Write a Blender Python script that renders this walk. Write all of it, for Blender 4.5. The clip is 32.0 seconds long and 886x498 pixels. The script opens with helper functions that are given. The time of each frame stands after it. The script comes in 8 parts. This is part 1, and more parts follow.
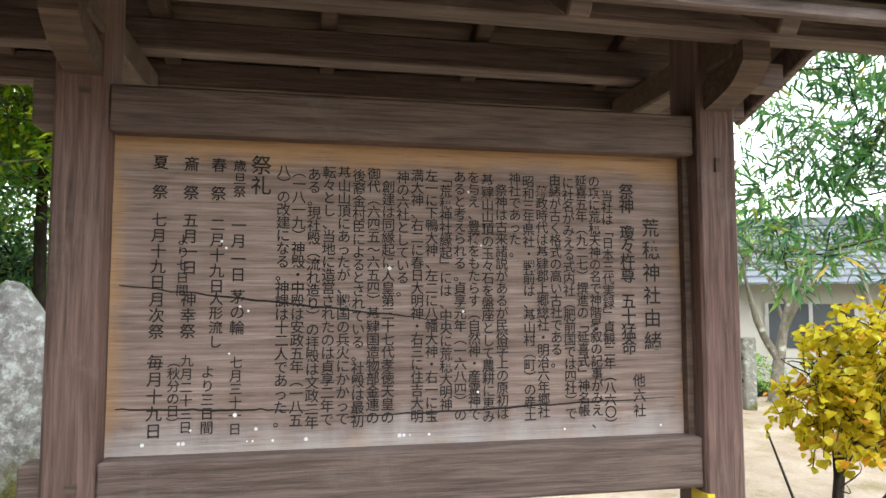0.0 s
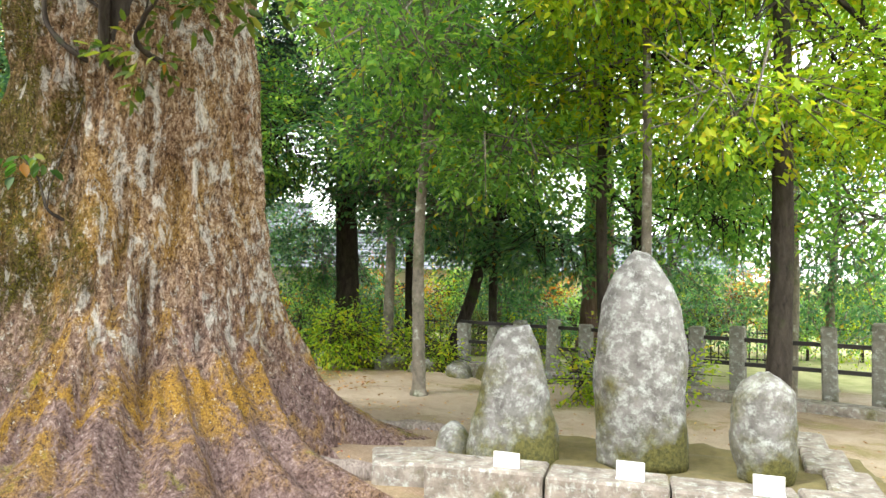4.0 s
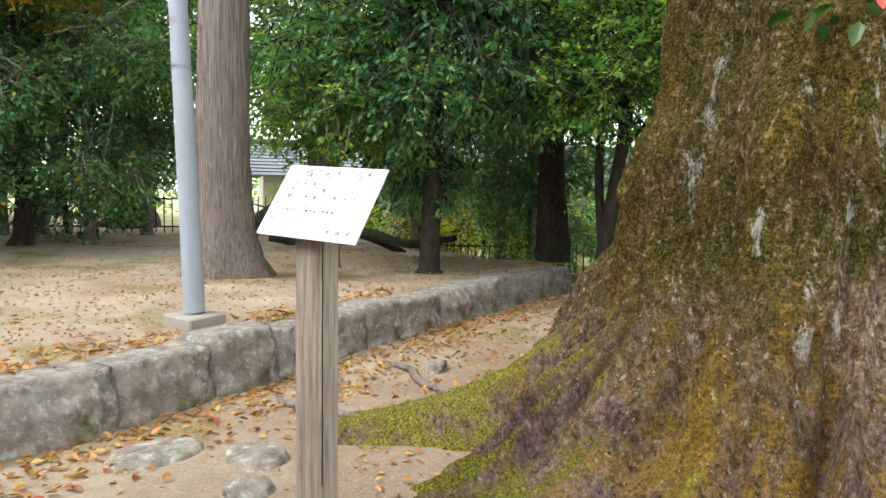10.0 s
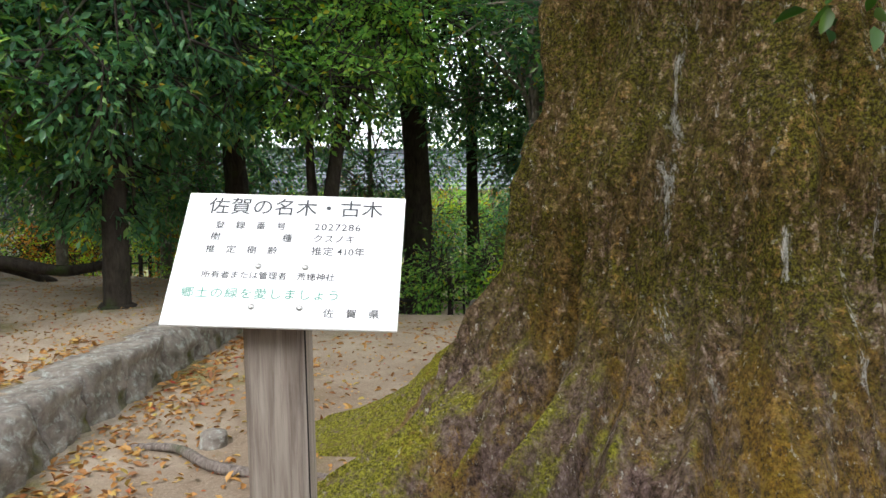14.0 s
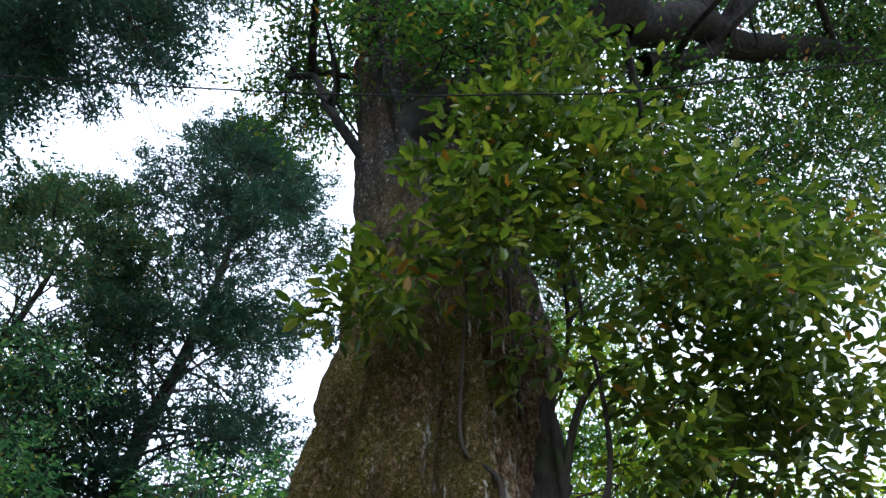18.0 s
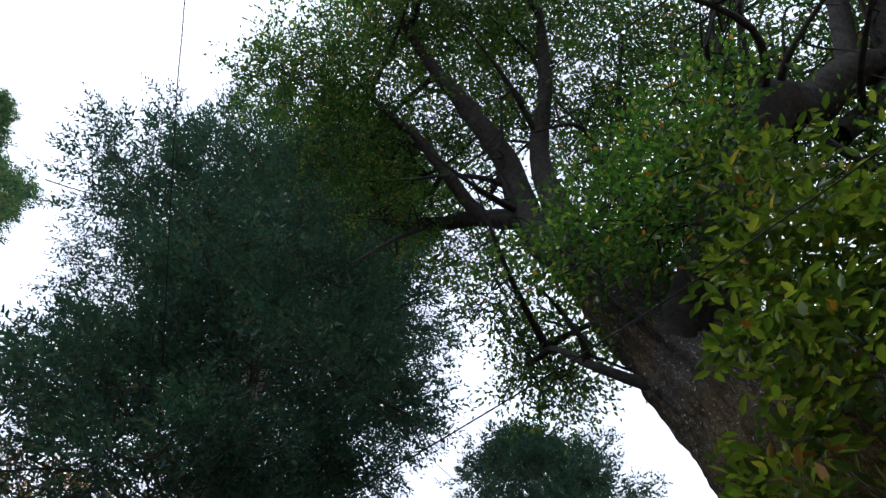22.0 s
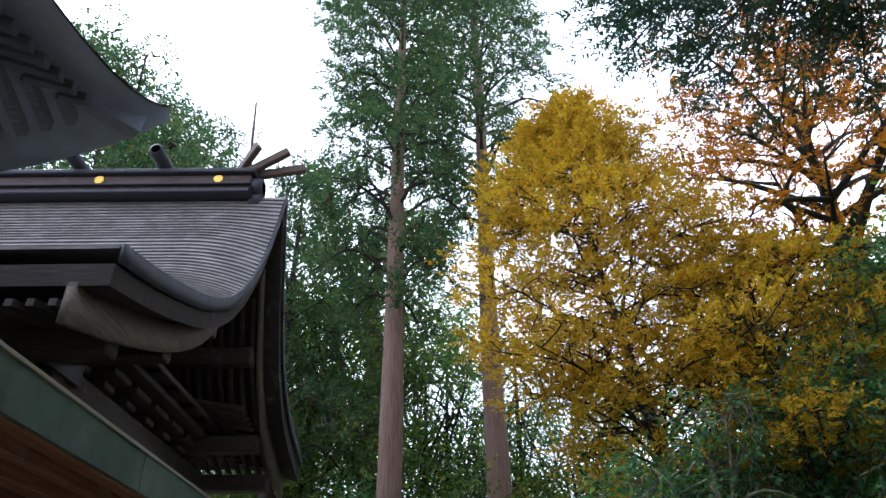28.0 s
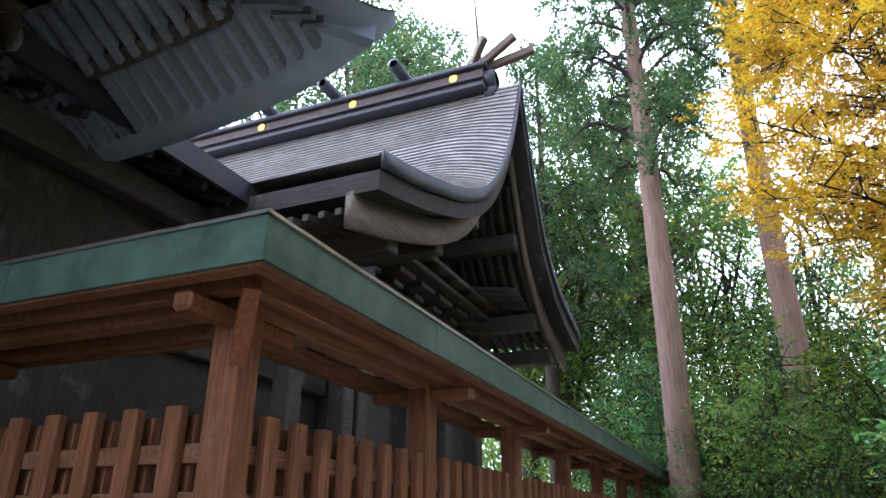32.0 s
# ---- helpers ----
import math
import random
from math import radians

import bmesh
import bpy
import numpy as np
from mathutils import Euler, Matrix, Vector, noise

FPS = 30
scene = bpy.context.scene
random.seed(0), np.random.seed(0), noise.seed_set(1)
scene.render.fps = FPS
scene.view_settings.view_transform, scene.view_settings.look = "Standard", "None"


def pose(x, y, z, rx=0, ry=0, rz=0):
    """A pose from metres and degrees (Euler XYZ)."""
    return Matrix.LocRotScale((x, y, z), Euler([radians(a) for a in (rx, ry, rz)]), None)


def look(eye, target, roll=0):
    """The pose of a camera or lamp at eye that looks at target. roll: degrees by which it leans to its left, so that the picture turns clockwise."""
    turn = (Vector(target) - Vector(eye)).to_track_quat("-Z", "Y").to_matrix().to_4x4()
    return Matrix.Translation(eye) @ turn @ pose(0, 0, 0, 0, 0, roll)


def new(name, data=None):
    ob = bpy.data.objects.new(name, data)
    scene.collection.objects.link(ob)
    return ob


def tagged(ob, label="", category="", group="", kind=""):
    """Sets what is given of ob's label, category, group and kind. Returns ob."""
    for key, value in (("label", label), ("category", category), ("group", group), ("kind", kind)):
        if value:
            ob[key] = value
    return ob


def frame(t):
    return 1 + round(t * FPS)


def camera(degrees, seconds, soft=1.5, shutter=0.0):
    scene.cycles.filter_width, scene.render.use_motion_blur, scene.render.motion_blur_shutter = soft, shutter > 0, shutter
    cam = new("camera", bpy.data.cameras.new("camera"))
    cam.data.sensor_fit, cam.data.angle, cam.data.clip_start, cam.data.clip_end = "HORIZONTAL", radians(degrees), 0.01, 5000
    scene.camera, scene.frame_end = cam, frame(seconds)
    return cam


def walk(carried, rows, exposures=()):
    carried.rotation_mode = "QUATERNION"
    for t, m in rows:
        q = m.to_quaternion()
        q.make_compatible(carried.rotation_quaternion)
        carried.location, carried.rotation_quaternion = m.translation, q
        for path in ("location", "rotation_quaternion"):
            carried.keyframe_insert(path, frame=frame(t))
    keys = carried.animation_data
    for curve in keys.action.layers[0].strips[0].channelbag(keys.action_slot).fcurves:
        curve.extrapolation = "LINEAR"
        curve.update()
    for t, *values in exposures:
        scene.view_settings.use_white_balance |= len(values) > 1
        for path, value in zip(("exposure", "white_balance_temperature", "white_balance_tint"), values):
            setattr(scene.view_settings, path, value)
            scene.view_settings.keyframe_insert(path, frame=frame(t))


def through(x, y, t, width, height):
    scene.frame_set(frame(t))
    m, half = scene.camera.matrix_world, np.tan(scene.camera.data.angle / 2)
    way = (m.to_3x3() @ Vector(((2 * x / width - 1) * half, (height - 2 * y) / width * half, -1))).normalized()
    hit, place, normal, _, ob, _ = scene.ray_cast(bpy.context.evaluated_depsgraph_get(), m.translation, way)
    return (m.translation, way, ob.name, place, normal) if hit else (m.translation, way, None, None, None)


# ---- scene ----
cam = camera(65.7, 32.0, 1.5)
# seconds, eye, target, roll
PATH = [
    (0, (-1.007, 0.190, 1.531), (-1.057, 2.184, 1.675), -0.05),
    (0.5, (-1.016, 0.176, 1.535), (-1.085, 2.170, 1.680), -0.05),
    (1, (-1.028, 0.167, 1.531), (-1.132, 2.159, 1.679), 0.01),
    (1.5, (-1.052, 0.154, 1.529), (-1.216, 2.142, 1.683), 0.07),
    (2, (-1.118, 0.156, 1.517), (-1.495, 2.113, 1.677), 0.42),
    (2.5, (-1.275, 0.184, 1.504), (-1.910, 2.074, 1.660), 0.59),
    (3, (-1.534, 0.194, 1.506), (-2.383, 2.000, 1.632), 0.64),
    (3.5, (-1.835, 0.189, 1.483), (-2.890, 1.886, 1.574), 0.76),
    (4, (-2.188, 0.179, 1.468), (-3.427, 1.747, 1.540), 1.05),
    (4.5, (-2.507, 0.080, 1.441), (-3.854, 1.558, 1.471), 1.33),
    (6.5, (-3.797, -0.207, 1.398), (-5.305, 1.095, 1.222), 1.05),
    (7, (-4.188, -0.286, 1.393), (-5.718, 0.989, 1.218), 1.12),
    (7.5, (-4.573, -0.340, 1.422), (-6.133, 0.900, 1.249), 1.06),
    (8, (-4.974, -0.468, 1.444), (-6.559, 0.738, 1.263), 0.95),
    (8.5, (-5.331, -0.553, 1.407), (-6.925, 0.643, 1.236), 1.18),
    (9, (-5.633, -0.559, 1.437), (-7.228, 0.636, 1.268), 0.97),
    (9.5, (-5.898, -0.602, 1.450), (-7.491, 0.596, 1.285), 0.89),
    (10, (-6.161, -0.598, 1.445), (-7.753, 0.602, 1.283), 0.92),
    (10.5, (-6.485, -0.547, 1.455), (-8.069, 0.662, 1.281), 0.14),
    (11, (-6.751, -0.574, 1.455), (-8.330, 0.641, 1.278), -0.16),
    (11.5, (-7.019, -0.651, 1.478), (-8.590, 0.574, 1.305), -0.22),
    (12, (-7.286, -0.618, 1.463), (-8.840, 0.629, 1.290), -0.28),
    (12.5, (-7.461, -0.592, 1.490), (-8.959, 0.721, 1.313), -0.65),
    (13, (-7.619, -0.609, 1.516), (-8.956, 0.868, 1.337), -0.77),
    (13.5, (-7.691, -0.625, 1.528), (-8.728, 1.074, 1.337), -0.99),
    (15.5, (-7.616, -0.702, 1.635), (-7.757, 1.286, 1.800), -0.06),
    (16, (-7.615, -0.702, 1.689), (-7.667, 1.200, 2.304), 0.50),
    (16.5, (-7.630, -0.690, 1.731), (-7.635, 1.081, 2.659), 0.26),
    (17, (-7.608, -0.897, 1.706), (-7.616, 0.694, 2.917), -0.56),
    (17.5, (-7.670, -0.940, 1.578), (-7.607, 0.534, 2.929), 0.74),
    (18, (-7.557, -1.065, 1.518), (-7.512, 0.254, 3.021), 1.45),
    (18.5, (-7.504, -1.046, 1.549), (-7.476, 0.115, 3.177), 1.90),
    (19, (-7.546, -1.069, 1.580), (-7.519, -0.065, 3.309), 1.74),
    (19.5, (-7.568, -1.081, 1.580), (-7.545, -0.203, 3.377), 1.61),
    (20, (-7.582, -1.084, 1.592), (-7.564, -0.338, 3.448), 1.45),
    (20.5, (-7.590, -1.133, 1.585), (-7.600, -0.463, 3.470), -0.64),
    (21, (-7.693, -1.177, 1.598), (-7.815, -0.528, 3.485), -0.89),
    (21.5, (-7.812, -1.229, 1.647), (-8.049, -0.598, 3.530), -2.11),
    (22, (-7.981, -1.055, 1.610), (-8.331, -0.508, 3.501), -2.29),
    (22.5, (-8.152, -0.930, 1.630), (-8.596, -0.451, 3.520), -1.35),
    (23, (-8.282, -0.794, 1.671), (-8.909, -0.307, 3.507), -0.13),
    (23.5, (-8.292, -0.820, 1.719), (-9.091, -0.348, 3.491), 1.07),
    (24, (-8.336, -0.931, 1.724), (-9.300, -0.451, 3.410), 2.13),
    (24.5, (-8.397, -1.001, 1.700), (-9.511, -0.497, 3.283), 2.41),
    (26.5, (-8.112, -1.383, 1.680), (-9.662, -1.175, 2.926), -1.06),
    (27, (-8.144, -1.329, 1.618), (-9.755, -1.326, 2.802), -1.06),
    (27.5, (-8.254, -1.297, 1.701), (-9.896, -1.555, 2.813), -0.85),
    (28, (-8.306, -1.273, 1.694), (-9.926, -1.794, 2.745), -0.65),
    (28.5, (-8.368, -1.312, 1.658), (-9.944, -2.027, 2.661), -0.63),
    (29, (-8.412, -1.256, 1.625), (-9.922, -2.144, 2.591), 0.03),
    (29.5, (-8.392, -1.218, 1.617), (-9.844, -2.220, 2.561), 0.57),
    (30, (-8.376, -1.169, 1.602), (-9.788, -2.236, 2.534), 1.06),
    (30.5, (-8.386, -1.180, 1.592), (-9.785, -2.278, 2.506), 1.25),
    (31, (-8.385, -1.185, 1.583), (-9.784, -2.305, 2.470), 1.02),
    (31.5, (-8.376, -1.189, 1.560), (-9.771, -2.340, 2.412), 0.87),
    (32, (-8.339, -1.248, 1.527), (-9.730, -2.469, 2.286), 0.35),
]
EXPOSURES = [(0, 0.65, 6100, 6), (2, 1.05, 6300, 5), (3, 1.35, 6500, 5), (3.5, 1.4, 6500, 5), (6.5, 1.2, 6500, 6), (9, 1.1, 6400, 6), (11, 0.8, 6300, 6), (13, 0.35, 6200, 8), (15.5, 1.15, 5800, 6), (16, 1.25, 5500, 6), (17, 0.15, 5300, 8), (18, 0.05, 5250, 9), (19, 0.0, 5250, 12), (21, -0.3, 5300, 12), (23, -0.75, 5700, 13), (26.5, -0.5, 5800, 13), (28, 0.0, 5400, 10), (29, 0.3, 5200, 9), (30, 0.9, 5200, 9), (31, 0.92, 5250, 10), (32, 1.15, 5350, 11)]
walk(cam, [(t, look(eye, target, roll)) for t, eye, target, roll in PATH], EXPOSURES)

# ---- world and light: an overcast autumn day ----
SKY, SUN = 0.48, 1.5
world = bpy.data.worlds.new("world")
scene.world = world
world.use_nodes = True
wt = world.node_tree
sky = wt.nodes.new("ShaderNodeTexSky")
sky.sky_type, sky.sun_disc = "NISHITA", False
sky.sun_elevation, sky.sun_rotation = radians(48), radians(200)
sky.dust_density, sky.ozone_density, sky.air_density = 2.5, 1.0, 1.0
soft_sky = wt.nodes.new("ShaderNodeHueSaturation")
soft_sky.inputs["Saturation"].default_value = 0.12
cloud = wt.nodes.new("ShaderNodeMix")
cloud.data_type = "RGBA"
cloud.inputs[0].default_value = 0.72
veil = wt.nodes.new("ShaderNodeTexNoise")
veil.inputs["Scale"].default_value, veil.inputs["Detail"].default_value = 2.2, 5.0
greys = wt.nodes.new("ShaderNodeValToRGB")
greys.color_ramp.elements[0].position, greys.color_ramp.elements[0].color = 0.35, (4.3, 4.25, 4.5, 1)
greys.color_ramp.elements[1].position, greys.color_ramp.elements[1].color = 0.65, (5.5, 5.4, 5.6, 1)
wt.links.new(wt.nodes.new("ShaderNodeTexCoord").outputs["Generated"], veil.inputs["Vector"])
wt.links.new(veil.outputs[0], greys.inputs[0])
wt.links.new(greys.outputs[0], cloud.inputs[7])
wt.links.new(sky.outputs[0], soft_sky.inputs["Color"])
wt.links.new(soft_sky.outputs[0], cloud.inputs[6])
wt.links.new(cloud.outputs[2], wt.nodes["Background"].inputs[0])
wt.nodes["Background"].inputs[1].default_value = SKY
lamp = bpy.data.lights.new("sun", "SUN")
lamp.energy, lamp.angle, lamp.color = SUN, radians(25), (1.0, 0.97, 0.92)
sun = new("sun", lamp)
sun.matrix_world = look((0, 0, 60), Vector((0, 0, 60)) - Vector((math.sin(radians(200)) * 0.67, math.cos(radians(200)) * 0.67, 0.74)))


# ---- materials ----
class Mat:
    """A node material under construction."""

    def __init__(self, name, rough=0.7, metal=0.0, spec=0.5):
        self.m = bpy.data.materials.new(name)
        self.m.use_nodes = True
        self.t = self.m.node_tree
        self.b = self.t.nodes["Principled BSDF"]
        self.b.inputs["Roughness"].default_value = rough
        self.b.inputs["Metallic"].default_value = metal
        self.b.inputs["Specular IOR Level"].default_value = spec
        self.co = self.t.nodes.new("ShaderNodeTexCoord").outputs["Object"]

    def link(self, a, b):
        self.t.links.new(a, b)

    def scaled(self, s, turn=(0, 0, 0)):
        n = self.t.nodes.new("ShaderNodeMapping")
        n.inputs["Scale"].default_value = s if isinstance(s, tuple) else (s, s, s)
        n.inputs["Rotation"].default_value = turn
        self.link(self.co, n.inputs[0])
        return n.outputs[0]

    def noise(self, scale, detail=6.0, rough=0.6, stretch=(1, 1, 1), distort=0.0):
        n = self.t.nodes.new("ShaderNodeTexNoise")
        n.inputs["Scale"].default_value = scale
        n.inputs["Detail"].default_value = detail
        n.inputs["Roughness"].default_value = rough
        n.inputs["Distortion"].default_value = distort
        self.link(self.scaled(tuple(stretch)), n.inputs["Vector"])
        return n.outputs[0]

    def cells(self, scale, feature="F1", stretch=(1, 1, 1)):
        n = self.t.nodes.new("ShaderNodeTexVoronoi")
        n.feature = feature
        n.inputs["Scale"].default_value = scale
        self.link(self.scaled(tuple(stretch)), n.inputs["Vector"])
        return n.outputs[0]

    def ramp(self, fac, stops):
        n = self.t.nodes.new("ShaderNodeValToRGB")
        e = n.color_ramp.elements
        while len(e) < len(stops):
            e.new(0.5)
        for el, (p, c) in zip(e, stops):
            el.position, el.color = p, (*c, 1) if len(c) == 3 else c
        self.link(fac, n.inputs[0])
        return n.outputs[0]

    def band(self, fac, lo, hi):
        return self.ramp(fac, [(lo, (0, 0, 0)), (hi, (1, 1, 1))])

    def mix(self, fac, a, b, kind="MIX"):
        n = self.t.nodes.new("ShaderNodeMix")
        n.data_type, n.blend_type = "RGBA", kind
        for s, v in ((n.inputs[0], fac), (n.inputs[6], a), (n.inputs[7], b)):
            if isinstance(v, (int, float)):
                s.default_value = v
            elif isinstance(v, tuple):
                s.default_value = (*v, 1)
            else:
                self.link(v, s)
        return n.outputs[2]

    def maths(self, op, a, b=0.0):
        n = self.t.nodes.new("ShaderNodeMath")
        n.operation = op
        for s, v in zip(n.inputs, (a, b)):
            if isinstance(v, (int, float)):
                s.default_value = v
            else:
                self.link(v, s)
        return n.outputs[0]

    def axis(self, k):
        n = self.t.nodes.new("ShaderNodeSeparateXYZ")
        self.link(self.co, n.inputs[0])
        return n.outputs[k]

    def normal_axis(self, k):
        g = self.t.nodes.new("ShaderNodeNewGeometry")
        n = self.t.nodes.new("ShaderNodeSeparateXYZ")
        self.link(g.outputs["Normal"], n.inputs[0])
        return n.outputs[k]

    def island(self):
        return self.t.nodes.new("ShaderNodeNewGeometry").outputs["Random Per Island"]

    def each(self):
        return self.t.nodes.new("ShaderNodeObjectInfo").outputs["Random"]

    def bump(self, height, strength=0.4, dist=0.02):
        n = self.t.nodes.new("ShaderNodeBump")
        n.inputs["Strength"].default_value = strength
        n.inputs["Distance"].default_value = dist
        self.link(height, n.inputs["Height"])
        if self.b.inputs["Normal"].is_linked:
            self.link(self.b.inputs["Normal"].links[0].from_socket, n.inputs["Normal"])
        self.link(n.outputs[0], self.b.inputs["Normal"])
        return self

    def colour(self, c):
        if isinstance(c, tuple):
            self.b.inputs["Base Color"].default_value = (*c, 1)
        else:
            self.link(c, self.b.inputs["Base Color"])
        return self

    def rough(self, v):
        self.link(v, self.b.inputs["Roughness"])
        return self


def leaf_mat(name, stops, gloss=0.45, through=0.35, tint=(1.1, 1.15, 0.5)):
    """Leaves: each its own shade from the stops, and some light through the blade."""
    k = Mat(name, gloss, 0, 0.4)
    c = k.ramp(k.island(), stops)
    big = k.noise(0.55, 2)
    c = k.mix(k.maths("MULTIPLY", big, 0.5), c, k.mix(1.0, c, (0.72, 0.85, 0.6), "MULTIPLY"))
    k.colour(c)
    t = k.t.nodes.new("ShaderNodeBsdfTranslucent")
    k.link(k.mix(1.0, c, tint, "MULTIPLY"), t.inputs[0])
    s = k.t.nodes.new("ShaderNodeMixShader")
    s.inputs[0].default_value = through
    out = k.t.nodes["Material Output"]
    k.link(k.b.outputs[0], s.inputs[1])
    k.link(t.outputs[0], s.inputs[2])
    k.link(s.outputs[0], out.inputs[0])
    return k.m


GLOW = (1.6, 1.65, 0.95)
LEAF_DARK = leaf_mat("dark evergreen leaf", [(0.0, (0.04, 0.11, 0.065)), (0.35, (0.07, 0.18, 0.09)), (0.75, (0.125, 0.27, 0.115)), (0.97, (0.23, 0.36, 0.11)), (0.998, (0.5, 0.33, 0.02))], 0.28, 0.42, GLOW)
LEAF_MID = leaf_mat("green leaf", [(0.0, (0.08, 0.195, 0.055)), (0.4, (0.155, 0.325, 0.075)), (0.8, (0.26, 0.44, 0.095)), (0.97, (0.4, 0.52, 0.10)), (0.995, (0.55, 0.4, 0.03))], 0.4, 0.55, GLOW)
LEAF_CAMPHOR = leaf_mat("camphor leaf", [(0.0, (0.0248, 0.066, 0.0182)), (0.45, (0.0495, 0.116, 0.0248)), (0.85, (0.099, 0.165, 0.0413)), (0.97, (0.215, 0.248, 0.0495)), (0.995, (0.33, 0.116, 0.0165))], 0.35, 0.5, (1.4, 1.5, 0.6))
LEAF_SHRUB = leaf_mat("yellow-green shrub leaf", [(0.0, (0.036, 0.07, 0.012)), (0.45, (0.08, 0.135, 0.017)), (0.85, (0.17, 0.22, 0.026)), (0.97, (0.28, 0.29, 0.04)), (0.99, (0.30, 0.14, 0.02))], 0.45, 0.45)
LEAF_GOLD = leaf_mat("golden autumn leaf", [(0.0, (0.42, 0.26, 0.016)), (0.3, (0.62, 0.40, 0.022)), (0.68, (0.76, 0.53, 0.04)), (0.88, (0.52, 0.48, 0.05)), (0.985, (0.60, 0.22, 0.022))], 0.6, 0.5, (1.2, 1.1, 0.6))
LEAF_ORANGE = leaf_mat("orange autumn leaf", [(0.0, (0.28, 0.13, 0.012)), (0.4, (0.48, 0.23, 0.015)), (0.8, (0.60, 0.31, 0.02)), (0.97, (0.5, 0.14, 0.02))], 0.6, 0.5, (1.2, 1.0, 0.5))
LEAF_YELLOW = leaf_mat("ginkgo leaf", [(0.0, (0.55, 0.48, 0.02)), (0.5, (0.68, 0.56, 0.02)), (0.9, (0.6, 0.55, 0.06)), (0.98, (0.7, 0.35, 0.03))], 0.6, 0.5, (1.1, 1.0, 0.5))
LEAF_LIME = leaf_mat("sunlit maple leaf", [(0.0, (0.16, 0.30, 0.02)), (0.5, (0.30, 0.45, 0.03)), (0.85, (0.46, 0.52, 0.03)), (0.98, (0.6, 0.5, 0.03))], 0.5, 0.55, (1.4, 1.4, 0.6))
NEEDLE = leaf_mat("cedar needle", [(0.0, (0.018, 0.048, 0.044)), (0.5, (0.034, 0.078, 0.066)), (0.9, (0.056, 0.11, 0.075)), (0.99, (0.10, 0.09, 0.05))], 0.5, 0.36, (1.2, 1.3, 0.8))
NEEDLE_PALE = leaf_mat("cypress needle", [(0.0, (0.036, 0.085, 0.055)), (0.45, (0.068, 0.135, 0.08)), (0.85, (0.12, 0.18, 0.085)), (0.96, (0.21, 0.17, 0.07))], 0.5, 0.4, (1.3, 1.4, 0.8))
LEAF_FAR = leaf_mat("far woodland leaf", [(0.0, (0.055, 0.115, 0.045)), (0.5, (0.11, 0.20, 0.07)), (0.85, (0.21, 0.29, 0.085)), (0.98, (0.34, 0.26, 0.07))], 0.5, 0.5, (1.4, 1.5, 0.8))
FALLEN = leaf_mat("fallen leaf", [(0.0, (0.24, 0.10, 0.04)), (0.4, (0.46, 0.21, 0.06)), (0.75, (0.56, 0.30, 0.10)), (0.93, (0.52, 0.38, 0.10)), (0.985, (0.4, 0.06, 0.03))], 0.6, 0.15, (1, 0.9, 0.6))


def bark_mat(name, dark, light, moss=0.0, stretch=(9, 9, 1.2), lichen=0.0):
    k = Mat(name, 0.9, 0, 0.2)
    fib = k.noise(3.0, 8, 0.65, stretch, 0.4)
    c = k.ramp(fib, [(0.3, dark), (0.7, light)])
    if moss:
        c = k.mix(k.band(k.noise(2.2, 6), 0.62 - moss * 0.3, 0.75 - moss * 0.2), c, (0.05, 0.075, 0.02))
    if lichen:
        c = k.mix(k.band(k.noise(7, 5), 0.62 - lichen * 0.1, 0.68), c, (0.42, 0.43, 0.36))
    k.colour(c)
    k.bump(fib, 0.8, 0.04)
    k.bump(k.noise(60, 4), 0.3, 0.006)
    return k.m


BARK_CEDAR = bark_mat("fibrous cedar bark", (0.10, 0.078, 0.068), (0.38, 0.32, 0.28), 0.1, (16, 16, 0.7))
BARK_RED = bark_mat("reddish cypress bark", (0.15, 0.09, 0.07), (0.36, 0.25, 0.20), 0.0, (14, 14, 0.6))
BARK_DARK = bark_mat("dark bark", (0.022, 0.018, 0.015), (0.075, 0.062, 0.048), 0.2, (6, 6, 2))
BARK_GREY = bark_mat("grey mottled bark", (0.11, 0.095, 0.075), (0.26, 0.23, 0.18), 0.3, (5, 5, 3), 0.5)


